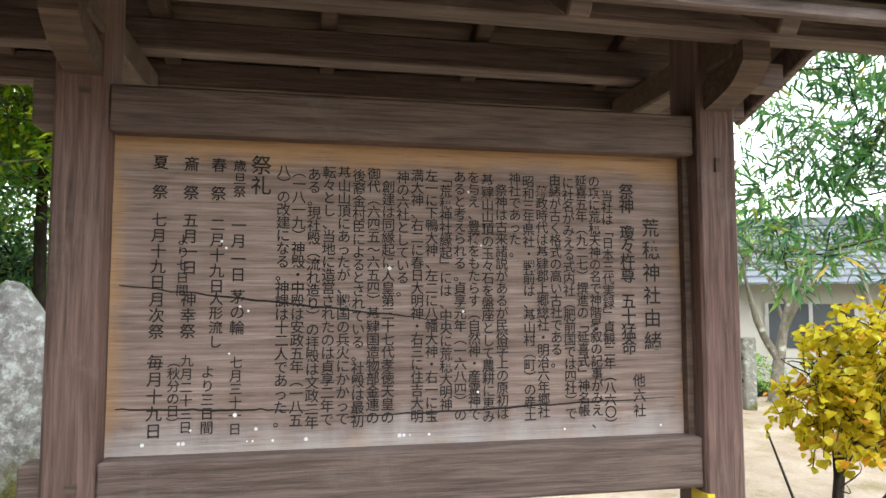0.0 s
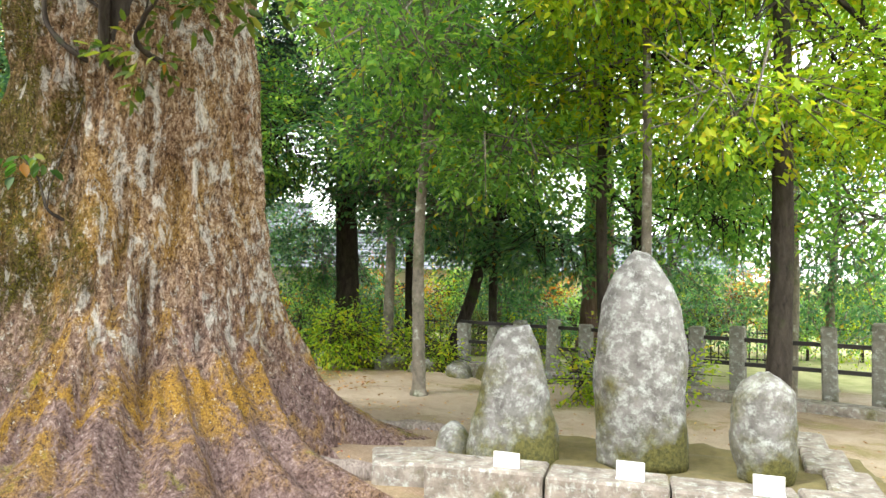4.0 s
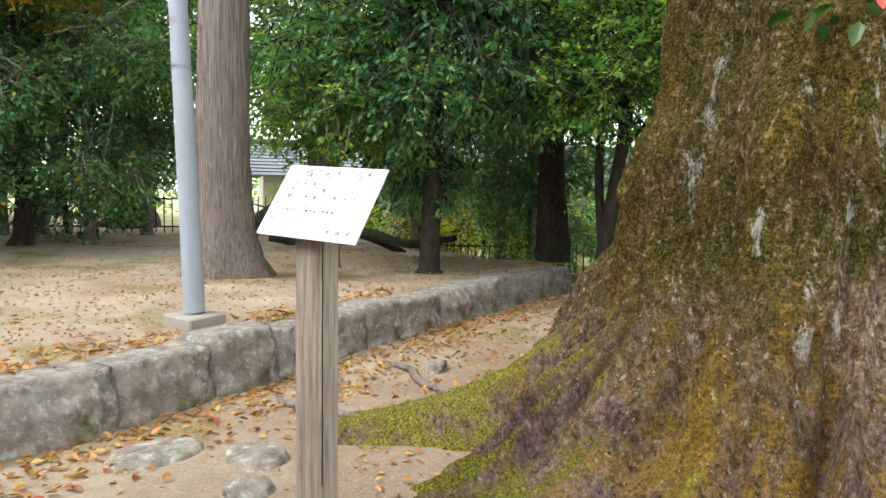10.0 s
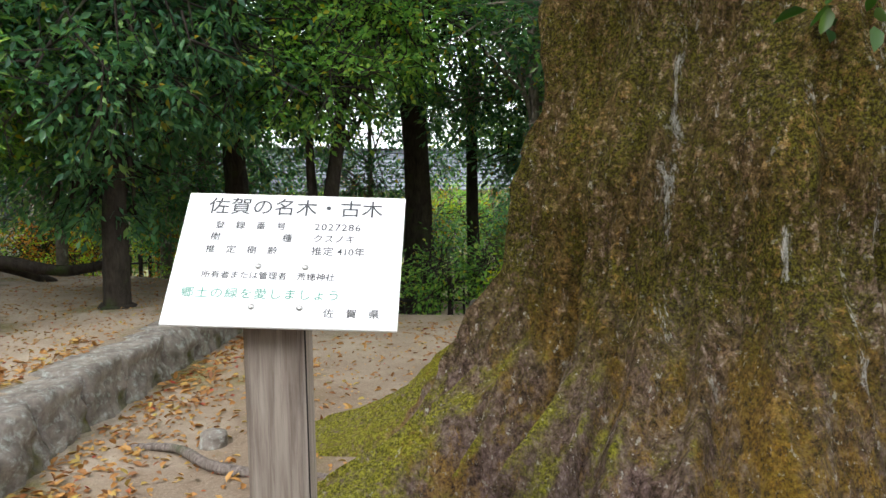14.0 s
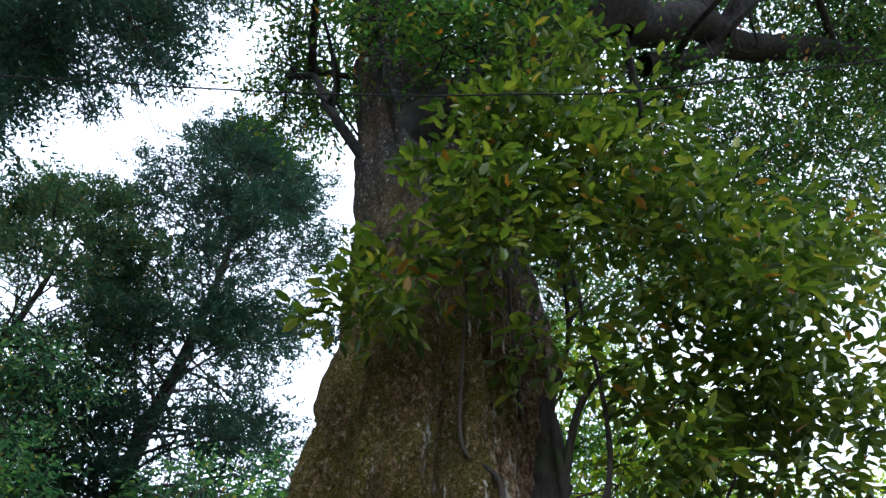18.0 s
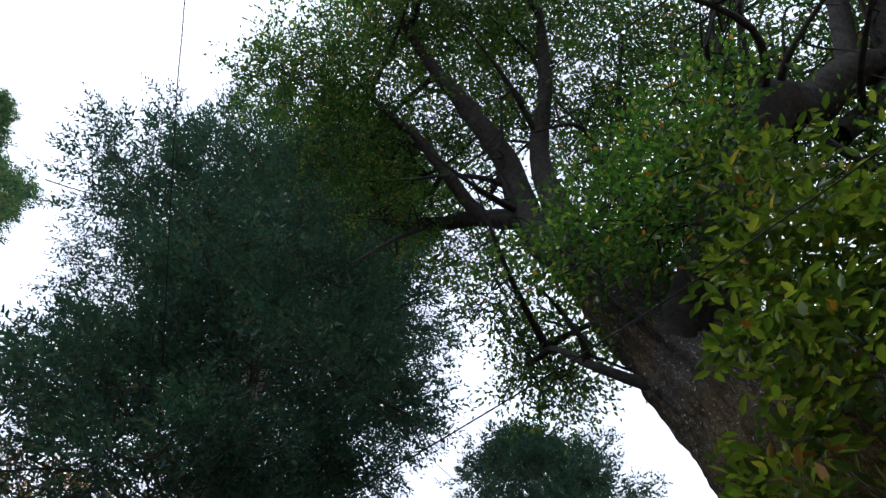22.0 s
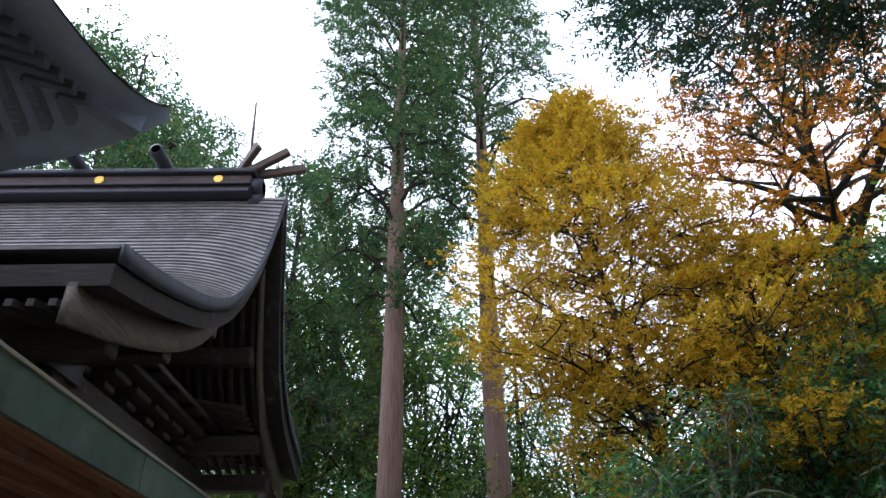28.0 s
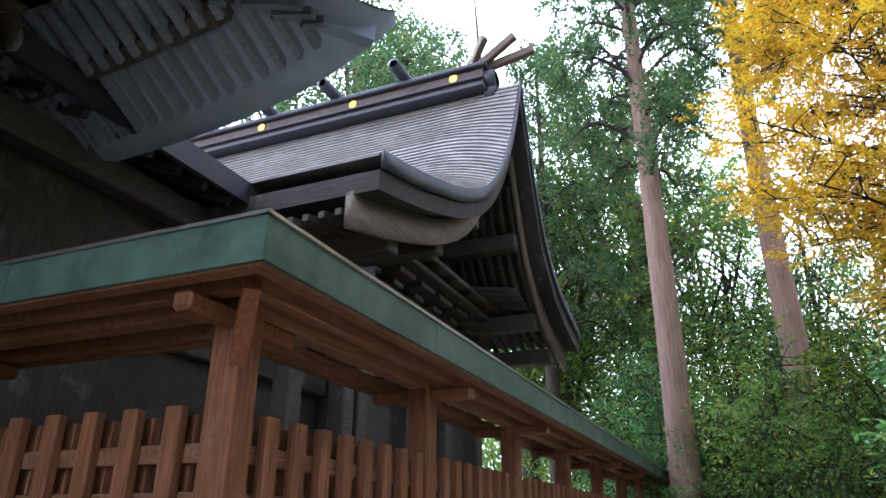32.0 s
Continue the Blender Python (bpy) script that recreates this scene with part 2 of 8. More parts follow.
def camphor_bark():
    """Old camphor bark: flaky brown, with moss, orange algae and pale lichen in patches of their own."""
    k = Mat("old camphor bark", 0.95, 0, 0.1)
    flake = k.cells(34, "F1", (1, 1, 0.55))
    fine = k.noise(30, 10, 0.82, (1.0, 1.0, 0.55), 0.3)
    grit = k.noise(70, 6, 0.85)
    mid = k.noise(6.5, 8, 0.68, (1, 1, 0.35), 0.8)
    z = k.axis(2)
    nx, nz = k.normal_axis(0), k.normal_axis(2)
    tone = k.maths("ADD", k.maths("MULTIPLY", fine, 0.68), k.maths("MULTIPLY", grit, 0.32))
    c = k.ramp(tone, [(0.41, (0.04, 0.024, 0.02)), (0.47, (0.145, 0.095, 0.082)), (0.53, (0.26, 0.18, 0.165)), (0.60, (0.48, 0.375, 0.355))])
    tan = k.ramp(tone, [(0.43, (0.035, 0.019, 0.010)), (0.48, (0.16, 0.095, 0.05)), (0.52, (0.30, 0.195, 0.11)), (0.57, (0.56, 0.44, 0.31))])
    c = k.mix(k.band(k.maths("ADD", k.maths("MULTIPLY", mid, 0.5), k.maths("MULTIPLY", z, 0.22)), 0.36, 0.60), c, tan)
    # damp dark runs between the plates
    c = k.mix(k.maths("MULTIPLY", k.band(k.noise(4.2, 7, 0.7, (1, 1, 0.22), 0.9), 0.53, 0.66), 0.6), c, k.mix(1.0, c, (0.42, 0.34, 0.29), "MULTIPLY"))
    # pinkish scars where plates have come away
    scar = k.band(k.noise(9.0, 5, 0.6, (1, 1, 0.55), 0.6), 0.70, 0.715)
    c = k.mix(k.maths("MULTIPLY", scar, 0.75), c, (0.40, 0.21, 0.15))
    # mossless grey bark aloft, its dark tone standing in for crown shade
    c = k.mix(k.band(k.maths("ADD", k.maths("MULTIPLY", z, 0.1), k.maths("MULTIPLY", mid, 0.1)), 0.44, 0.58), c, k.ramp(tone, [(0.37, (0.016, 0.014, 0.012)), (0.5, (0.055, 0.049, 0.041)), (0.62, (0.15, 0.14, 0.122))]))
    # ochre algae in broken runs down the folds, mostly at breast height
    up1 = k.ramp(k.maths("MULTIPLY", z, 0.25), [(0.0, (0.15, 0.15, 0.15)), (0.14, (1, 1, 1)), (0.3, (0.8, 0.8, 0.8)), (0.7, (0.15, 0.15, 0.15))])
    o = k.maths("MULTIPLY", k.band(k.noise(2.3, 10, 0.78, (1, 1, 0.45), 0.4), 0.485, 0.56), up1)
    o = k.maths("MULTIPLY", o, k.band(tone, 0.43, 0.49))
    c = k.mix(k.maths("MULTIPLY", o, 0.9), c, k.ramp(k.noise(70, 6, 0.85), [(0.40, (0.14, 0.07, 0.006)), (0.5, (0.34, 0.185, 0.014)), (0.6, (0.56, 0.35, 0.045))]))
    # moss on the damp side
    side = k.maths("ADD", k.maths("MULTIPLY", k.axis(0), -0.5), k.maths("MULTIPLY", k.axis(1), -0.16))
    wet = k.maths("ADD", side, k.maths("MULTIPLY", k.noise(2.1, 10, 0.78, (1, 1, 0.6)), 2.0))
    moss = k.maths("MULTIPLY", k.band(wet, 0.76, 0.92), k.ramp(k.maths("MULTIPLY", z, 0.1), [(0.02, (0, 0, 0)), (0.12, (1, 1, 1)), (0.45, (1, 1, 1)), (0.62, (0, 0, 0))]))
    moss = k.maths("MULTIPLY", moss, k.band(k.noise(30, 8, 0.82), 0.40, 0.48))
    green = k.ramp(k.noise(85, 6, 0.85), [(0.42, (0.009, 0.008, 0.002)), (0.5, (0.045, 0.041, 0.005)), (0.57, (0.17, 0.155, 0.016))])
    green = k.mix(k.maths("MULTIPLY", k.band(k.noise(3.6, 8, 0.72, (1, 1, 0.6)), 0.45, 0.6), 0.75), green, k.ramp(tone, [(0.44, (0.010, 0.006, 0.003)), (0.5, (0.06, 0.033, 0.012)), (0.56, (0.20, 0.125, 0.055))]))
    c = k.mix(k.maths("MULTIPLY", moss, 0.95), c, green)
    # bright cushions along the root backs of the damp side
    cush = k.maths("ADD", k.maths("ADD", k.maths("MULTIPLY", nz, 0.75), k.maths("MULTIPLY", k.axis(0), -0.16)), k.maths("MULTIPLY", k.noise(3.4, 9, 0.75), 1.7))
    cush = k.maths("MULTIPLY", k.band(k.maths("MULTIPLY", cush, 0.5), 0.68, 0.79), k.maths("SUBTRACT", 1.0, k.band(z, 0.75, 1.15)))
    cush = k.maths("MULTIPLY", cush, k.band(k.noise(26, 8, 0.8), 0.36, 0.50))
    c = k.mix(k.maths("MULTIPLY", cush, 0.92), c, k.ramp(k.noise(75, 6, 0.85), [(0.42, (0.06, 0.06, 0.006)), (0.5, (0.21, 0.205, 0.016)), (0.58, (0.46, 0.44, 0.05))]))
    # pale lichen: small flecks everywhere, crusts on the dry side
    fl = k.maths("MULTIPLY", k.band(k.noise(34, 6, 0.75, (1, 1, 0.7)), 0.61, 0.63), k.maths("MULTIPLY", k.band(z, 0.0, 0.6), k.maths("SUBTRACT", 1.0, k.maths("MULTIPLY", moss, 0.65))))
    c = k.mix(k.maths("MULTIPLY", fl, 0.85), c, (0.64, 0.61, 0.53))
    dry = k.maths("ADD", k.maths("MULTIPLY", nx, 0.16), k.noise(7.0, 10, 0.82, (1, 1, 0.5), 0.5))
    cr = k.maths("MULTIPLY", k.band(dry, 0.66, 0.70), k.band(z, 0.7, 1.5))
    c = k.mix(k.maths("MULTIPLY", cr, 0.8), c, k.ramp(tone, [(0.42, (0.20, 0.18, 0.15)), (0.53, (0.70, 0.68, 0.61))]))
    k.colour(c)
    k.bump(mid, 1.0, 0.09)
    k.bump(flake, 0.45, 0.014)
    k.bump(fine, 1.0, 0.03)
    k.bump(grit, 0.6, 0.006)
    return k.m


BARK_CAMPHOR = camphor_bark()


def stone_mat(name, a, b, lichen=0.6, moss=0.3, speck=0.0):
    k = Mat(name, 0.9, 0, 0.25)
    n = k.noise(9, 9, 0.65)
    c = k.ramp(n, [(0.3, a), (0.7, b)])
    if speck:
        c = k.mix(k.band(k.noise(160, 2), 0.55, 0.62), c, (0.03, 0.03, 0.03))
    if lichen:
        c = k.mix(k.maths("MULTIPLY", k.band(k.noise(15, 7, 0.75), 0.56 - 0.1 * lichen, 0.64), 0.6), c, (0.54, 0.58, 0.53))
    if moss:
        w = k.maths("ADD", k.noise(3.3, 6), k.maths("MULTIPLY", k.axis(2), -0.27))
        c = k.mix(k.band(w, 0.62 - moss * 0.35, 0.8 - moss * 0.35), c, k.ramp(k.noise(40, 4), [(0.3, (0.05, 0.05, 0.02)), (0.7, (0.15, 0.14, 0.04))]))
    k.colour(c)
    k.bump(n, 0.7, 0.03)
    k.bump(k.noise(70, 5), 0.35, 0.006)
    return k.m


STONE = stone_mat("lichened field stone", (0.085, 0.08, 0.072), (0.26, 0.25, 0.235), 0.8, 0.8)
GRANITE = stone_mat("grey granite", (0.26, 0.26, 0.26), (0.40, 0.40, 0.39), 0.2, 0.12, 0.5)
WALLSTONE = stone_mat("weathered wall stone", (0.11, 0.092, 0.078), (0.36, 0.315, 0.27), 0.5, 0.2)
POSTSTONE = stone_mat("old stone post", (0.13, 0.125, 0.10), (0.27, 0.26, 0.22), 0.4, 0.55)


def wood_mat(name, dark, light, along=0, rough=0.65, scale=1.0, red=None):
    k = Mat(name, rough, 0, 0.35)
    st = [(1.2, 22, 22), (22, 1.2, 22), (22, 22, 1.2)][along]
    g = k.noise(2.4 * scale, 7, 0.6, st, 0.5)
    c = k.ramp(g, [(0.28, dark), (0.72, light)])
    c = k.mix(k.maths("MULTIPLY", k.band(k.noise(1.7, 4), 0.4, 0.7), 0.5), c, k.mix(1.0, c, red or (0.65, 0.62, 0.6), "MULTIPLY"))
    fine = k.noise(6.0 * scale, 8, 0.75, tuple(1.6 * q if q > 2 else 0.8 for q in st), 0.3)
    c = k.mix(k.maths("MULTIPLY", k.band(fine, 0.52, 0.66), 0.6), c, k.mix(1.0, c, (0.38, 0.34, 0.32), "MULTIPLY"))
    c = k.mix(k.maths("MULTIPLY", k.band(k.noise(3.1, 7, 0.7), 0.58, 0.72), 0.35), c, (0.30, 0.27, 0.245))
    k.colour(c)
    k.bump(g, 0.6, 0.007)
    k.bump(fine, 0.5, 0.003)
    return k.m


BOARDWOOD = wood_mat("weathered cedar frame", (0.062, 0.043, 0.036), (0.23, 0.17, 0.145), 0, scale=1.8)
BOARDPOST = wood_mat("weathered cedar post", (0.065, 0.04, 0.033), (0.24, 0.165, 0.14), 2, scale=1.8, red=(0.95, 0.62, 0.56))
ROOFWOOD = wood_mat("dark roof timber", (0.06, 0.043, 0.034), (0.19, 0.13, 0.096), 0, scale=1.6)
RIDGEWOOD = wood_mat("purple-brown ridge boarding", (0.05, 0.036, 0.034), (0.15, 0.11, 0.10), 1, 0.7)
DARKWOOD = wood_mat("dark shrine timber", (0.035, 0.03, 0.028), (0.11, 0.092, 0.08), 0, 0.75)
GREYWOOD = wood_mat("silvered post wood", (0.14, 0.105, 0.085), (0.42, 0.36, 0.30), 2, 0.75)
LATTICE = wood_mat("red-brown stained timber", (0.10, 0.038, 0.018), (0.30, 0.125, 0.055), 2, 0.6)
RAFTER_TAN = wood_mat("tan eave rafter", (0.12, 0.07, 0.04), (0.34, 0.23, 0.15), 1, 0.7)
LATTICE_A = wood_mat("red-brown stained rail", (0.10, 0.045, 0.024), (0.30, 0.15, 0.08), 0, 0.6)
SHRINEWOOD = wood_mat("old shrine timber", (0.11, 0.09, 0.072), (0.29, 0.24, 0.195), 0, 0.75)


def panel_mat():
    """The notice panel: brown boards, grey weathering below, raw yellow wood at its edges."""
    k = Mat("notice panel wood", 0.7, 0, 0.3)
    g = k.noise(3.0, 9, 0.7, (1.3, 1.3, 34), 0.35)
    c = k.ramp(g, [(0.28, (0.12, 0.08, 0.065)), (0.45, (0.25, 0.185, 0.155)), (0.57, (0.33, 0.255, 0.22)), (0.75, (0.48, 0.40, 0.355))])
    c = k.mix(k.maths("MULTIPLY", k.band(k.noise(2.6, 5), 0.42, 0.68), 0.6), c, k.mix(1.0, c, (0.55, 0.5, 0.5), "MULTIPLY"))
    zz = k.maths("ABSOLUTE", k.axis(2))
    xx = k.maths("ABSOLUTE", k.axis(0))
    edge = k.maths("MAXIMUM", k.band(k.maths("ADD", zz, k.maths("MULTIPLY", k.noise(6, 4), 0.12)), 0.315, 0.355), k.band(k.maths("ADD", xx, k.maths("MULTIPLY", k.noise(6, 4), 0.12)), 0.615, 0.655))
    c = k.mix(k.maths("MULTIPLY", edge, 0.7), c, (0.45, 0.26, 0.11))
    lower = k.band(k.maths("ADD", k.maths("MULTIPLY", k.axis(2), -1.0), k.maths("MULTIPLY", k.noise(9, 5, 0.6, (1, 1, 0.4)), 0.16)), 0.30, 0.37)
    c = k.mix(k.maths("MULTIPLY", lower, 0.75), c, (0.50, 0.47, 0.46))
    k.colour(c)
    hair = k.noise(7.0, 8, 0.75, (1.0, 1.0, 42), 0.25)
    c = k.mix(k.maths("MULTIPLY", k.band(hair, 0.54, 0.66), 0.55), c, (0.07, 0.045, 0.036))
    k.colour(c)
    k.bump(g, 0.5, 0.005)
    k.bump(hair, 0.4, 0.002)
    return k.m


PANEL = panel_mat()


def plain(name, c, rough=0.6, metal=0.0, vary=0.25, scale=12, bump=0.1):
    k = Mat(name, rough, metal)
    n = k.noise(scale, 6)
    k.colour(k.mix(n, tuple(v * (1 - vary) for v in c), tuple(min(1, v * (1 + vary)) for v in c)))
    if bump:
        k.bump(k.noise(scale * 5, 4), bump, 0.004)
    return k.m


INK = plain("black brush ink", (0.012, 0.009, 0.008), 0.75, 0, 0.3, 60, 0)
PRINT = plain("black print", (0.03, 0.03, 0.035), 0.5, 0, 0.1, 60, 0)
PRINT_GREEN = plain("green print", (0.10, 0.30, 0.22), 0.5, 0, 0.1, 60, 0)
WHITE_PLATE = plain("white enamel plate", (0.80, 0.80, 0.80), 0.35, 0, 0.03, 3, 0)
STEEL = plain("screw steel", (0.45, 0.44, 0.42), 0.35, 0.9, 0.1)
POLE = plain("galvanised pole", (0.36, 0.40, 0.46), 0.65, 0.1, 0.16, 5, 0.08)
CONCRETE = plain("concrete", (0.33, 0.30, 0.26), 0.9, 0, 0.2, 10, 0.3)
IRON = plain("dark iron", (0.03, 0.026, 0.024), 0.6, 0.2, 0.3, 20, 0.1)
CABLE = plain("black cable", (0.012, 0.012, 0.013), 0.9, 0, 0.1, 20, 0)
PLASTER = plain("pale plaster", (0.42, 0.40, 0.35), 0.85, 0, 0.06, 4, 0.1)
TILE_GREY = plain("grey roof tile", (0.13, 0.145, 0.165), 0.75, 0, 0.2, 3, 0.2)
GLASS_DARK = plain("dark window glass", (0.05, 0.06, 0.07), 0.1, 0, 0.2, 3, 0)
GOLD = plain("gilt crest", (0.65, 0.43, 0.09), 0.3, 0.9, 0.1, 30, 0.1)
YELLOW_TAPE = plain("yellow tape", (0.7, 0.55, 0.02), 0.5, 0, 0.05, 20, 0)


def copper_mat(name, a, b, streak):
    k = Mat(name, 0.5, 0.1, 0.35)
    n = k.noise(4.5, 7, 0.6)
    c = k.ramp(n, [(0.3, a), (0.7, b)])
    c = k.mix(k.maths("MULTIPLY", k.band(k.noise(2.5, 5), 0.5, 0.66), 0.7), c, streak)
    k.colour(c)
    k.rough(k.ramp(n, [(0.3, (0.4, 0.4, 0.4)), (0.7, (0.62, 0.62, 0.62))]))
    k.bump(k.noise(5, 3), 0.25, 0.01)
    return k.m


# hall wall boards: the shade below the eaves is put into this dark colour
HALLWOOD_SHADED = wood_mat("hall boarding with eave shade in its colour", (0.025, 0.02, 0.016), (0.08, 0.064, 0.05), 2, 0.8)
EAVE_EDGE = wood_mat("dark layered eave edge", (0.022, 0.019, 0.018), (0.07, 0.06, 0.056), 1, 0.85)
# camphor limbs and twigs: near-black colour carries the shade of the crown
BARK_LIMB_SHADED = bark_mat("camphor limb bark darkened for crown shade", (0.010, 0.009, 0.008), (0.042, 0.037, 0.031), 0.1, (6, 6, 2))
COPPER = copper_mat("verdigris copper sheet", (0.038, 0.066, 0.054), (0.10, 0.165, 0.13), (0.15, 0.19, 0.165))
COPPER_BROWN = copper_mat("brown copper roof sheet", (0.165, 0.15, 0.15), (0.265, 0.245, 0.24), (0.31, 0.29, 0.285))
# soffit and rafters: pale blue lens haze is painted into both colours
EAVE_HAZE = copper_mat("eave underside with blue haze in its colour", (0.27, 0.32, 0.43), (0.37, 0.43, 0.57), (0.32, 0.34, 0.40))
RAFTER_HAZE = wood_mat("eave rafter with blue haze in its colour", (0.16, 0.19, 0.25), (0.30, 0.34, 0.42), 1, 0.75)
COPPER_DARK = copper_mat("dark copper eave", (0.028, 0.03, 0.042), (0.05, 0.052, 0.068), (0.05, 0.045, 0.045))


def ground_mat():
    k = Mat("sandy ground", 0.95, 0, 0.15)
    n = k.noise(1.1, 8, 0.6)
    c = k.ramp(n, [(0.3, (0.30, 0.235, 0.17)), (0.7, (0.46, 0.38, 0.29))])
    c = k.mix(k.maths("MULTIPLY", k.band(k.noise(0.45, 5), 0.5, 0.62), 0.75), c, k.ramp(k.noise(7, 6), [(0.3, (0.19, 0.125, 0.075)), (0.7, (0.33, 0.23, 0.15))]))
    c = k.mix(k.maths("MULTIPLY", k.band(k.noise(2.6, 8, 0.7), 0.48, 0.66), 0.6), c, k.ramp(k.noise(30, 6, 0.7), [(0.3, (0.13, 0.085, 0.05)), (0.7, (0.34, 0.25, 0.17))]))
    c = k.mix(k.maths("MULTIPLY", k.band(k.noise(70, 5, 0.7), 0.55, 0.68), 0.65), c, (0.14, 0.09, 0.055))
    c = k.mix(k.maths("MULTIPLY", k.band(k.noise(0.9, 7, 0.7), 0.53, 0.62), 0.75), c, k.ramp(k.noise(50, 5, 0.7), [(0.35, (0.10, 0.09, 0.025)), (0.65, (0.26, 0.235, 0.07))]))
    c = k.mix(k.maths("MULTIPLY", k.band(k.noise(110, 6, 0.8), 0.55, 0.62), 0.6), c, (0.60, 0.52, 0.42))
    c = k.mix(k.maths("MULTIPLY", k.band(k.noise(38, 8, 0.82), 0.54, 0.62), 0.5), c, (0.16, 0.115, 0.08))
    # dark leaf mould round the great tree and along the wall foot
    away = k.t.nodes.new("ShaderNodeVectorMath")
    away.operation = "DISTANCE"
    k.link(k.co, away.inputs[0])
    away.inputs[1].default_value = (-7.9, 3.0, 0.0)
    mould = k.maths("ADD", k.maths("MULTIPLY", away.outputs["Value"], -0.2), k.maths("ADD", k.maths("MULTIPLY", k.noise(1.6, 9, 0.75), 0.9), 0.6))
    c = k.mix(k.maths("MULTIPLY", k.band(mould, 0.3, 0.58), 0.5), c, k.ramp(k.noise(55, 7, 0.8), [(0.35, (0.055, 0.036, 0.024)), (0.5, (0.16, 0.108, 0.072)), (0.66, (0.33, 0.25, 0.18))]))
    # lawn far off
    y = k.maths("ADD", k.axis(1), k.maths("MULTIPLY", k.axis(0), -0.45))
    lawn = k.band(k.maths("MULTIPLY", k.maths("ADD", y, k.maths("MULTIPLY", k.noise(0.6, 3), 1.5)), 0.05), 0.86, 0.89)
    c = k.mix(lawn, c, k.ramp(k.noise(3, 6), [(0.3, (0.22, 0.235, 0.09)), (0.7, (0.37, 0.36, 0.18))]))
    k.colour(c)
    k.bump(k.noise(14, 7), 0.5, 0.02)
    k.bump(k.noise(120, 4), 0.4, 0.004)
    return k.m


GROUND = ground_mat()


# ---- building helpers ----
def mesh_of(name, verts, faces, smooth=False):
    me = bpy.data.meshes.new(name)
    me.from_pydata([tuple(v) for v in verts], [], [tuple(f) for f in faces])
    if smooth:
        me.polygons.foreach_set("use_smooth", [True] * len(me.polygons))
    me.update()
    return me


def mesh_np(name, v, f, smooth=False):
    """A mesh from numpy arrays: v (n, 3), f (m, k)."""
    me = bpy.data.meshes.new(name)
    n, k = f.shape
    me.vertices.add(len(v))
    me.vertices.foreach_set("co", np.ascontiguousarray(v, dtype=np.float32).ravel())
    me.loops.add(n * k)
    me.loops.foreach_set("vertex_index", np.ascontiguousarray(f, dtype=np.int32).ravel())
    me.polygons.add(n)
    me.polygons.foreach_set("loop_start", np.arange(0, n * k, k, dtype=np.int32))
    if smooth:
        me.polygons.foreach_set("use_smooth", np.ones(n, dtype=bool))
    me.update(calc_edges=True)
    return me


def bm_mesh(name, bm, smooth=False):
    me = bpy.data.meshes.new(name)
    bm.to_mesh(me)
    bm.free()
    if smooth:
        me.polygons.foreach_set("use_smooth", [True] * len(me.polygons))
    return me


def put(name, me, material, parent=None, label="", m=None):
    """Links a mesh as one object, under a thing or a part when given."""
    ob = new(name, me)
    if material is not None and not me.materials:
        me.materials.append(material)
    if m is not None:
        ob.matrix_world = m
    if parent is not None:
        ob.parent = parent
    if label:
        ob["label"] = label
    return ob


def part(name, bm, material, parent, label="", smooth=False, m=None):
    return put(name, bm_mesh(name, bm, smooth), material, parent, label, m)


def thing(name, m, label, category, group="", kind=""):
    ob = new(name)
    ob.matrix_world = m
    ob.empty_display_size = 0.1
    return tagged(ob, label, category, group, kind)


def box(bm, x0, y0, z0, x1, y1, z1, bevel=0.0, jitter=0.0, m=None):
    vs = [bm.verts.new((x, y, z)) for z in (z0, z1) for y in (y0, y1) for x in (x0, x1)]
    for q in ((0, 2, 3, 1), (4, 5, 7, 6), (0, 1, 5, 4), (1, 3, 7, 5), (3, 2, 6, 7), (2, 0, 4, 6)):
        bm.faces.new([vs[i] for i in q])
    if jitter:
        for v in vs:
            v.co += Vector([random.uniform(-jitter, jitter) for _ in range(3)])
    if bevel:
        es = list({e for v in vs for e in v.link_edges})
        r = bmesh.ops.bevel(bm, geom=es, offset=bevel, segments=1, affect="EDGES")
        vs = list({v for f in r["faces"] for v in f.verts} | {v for v in vs if v.is_valid})
    if m is not None:
        bmesh.ops.transform(bm, matrix=m, verts=vs)
    return vs


def boxed(x0, y0, z0, x1, y1, z1, bevel=0.0, jitter=0.0):
    bm = bmesh.new()
    box(bm, x0, y0, z0, x1, y1, z1, bevel, jitter)
    return bm


def beam(a, b, w, h, bevel=0.004, up=(0, 0, 1)):
    """A bar from a to b, w wide and h high, its top side upward."""
    a, b = Vector(a), Vector(b)
    y = (b - a).normalized()
    x = y.cross(Vector(up)).normalized()
    z = x.cross(y)
    bm = bmesh.new()
    box(bm, -w / 2, 0, -h / 2, w / 2, (b - a).length, h / 2, bevel)
    m = Matrix((x, y, z)).transposed().to_4x4()
    m.translation = a
    bmesh.ops.transform(bm, matrix=m, verts=bm.verts[:])
    return bm


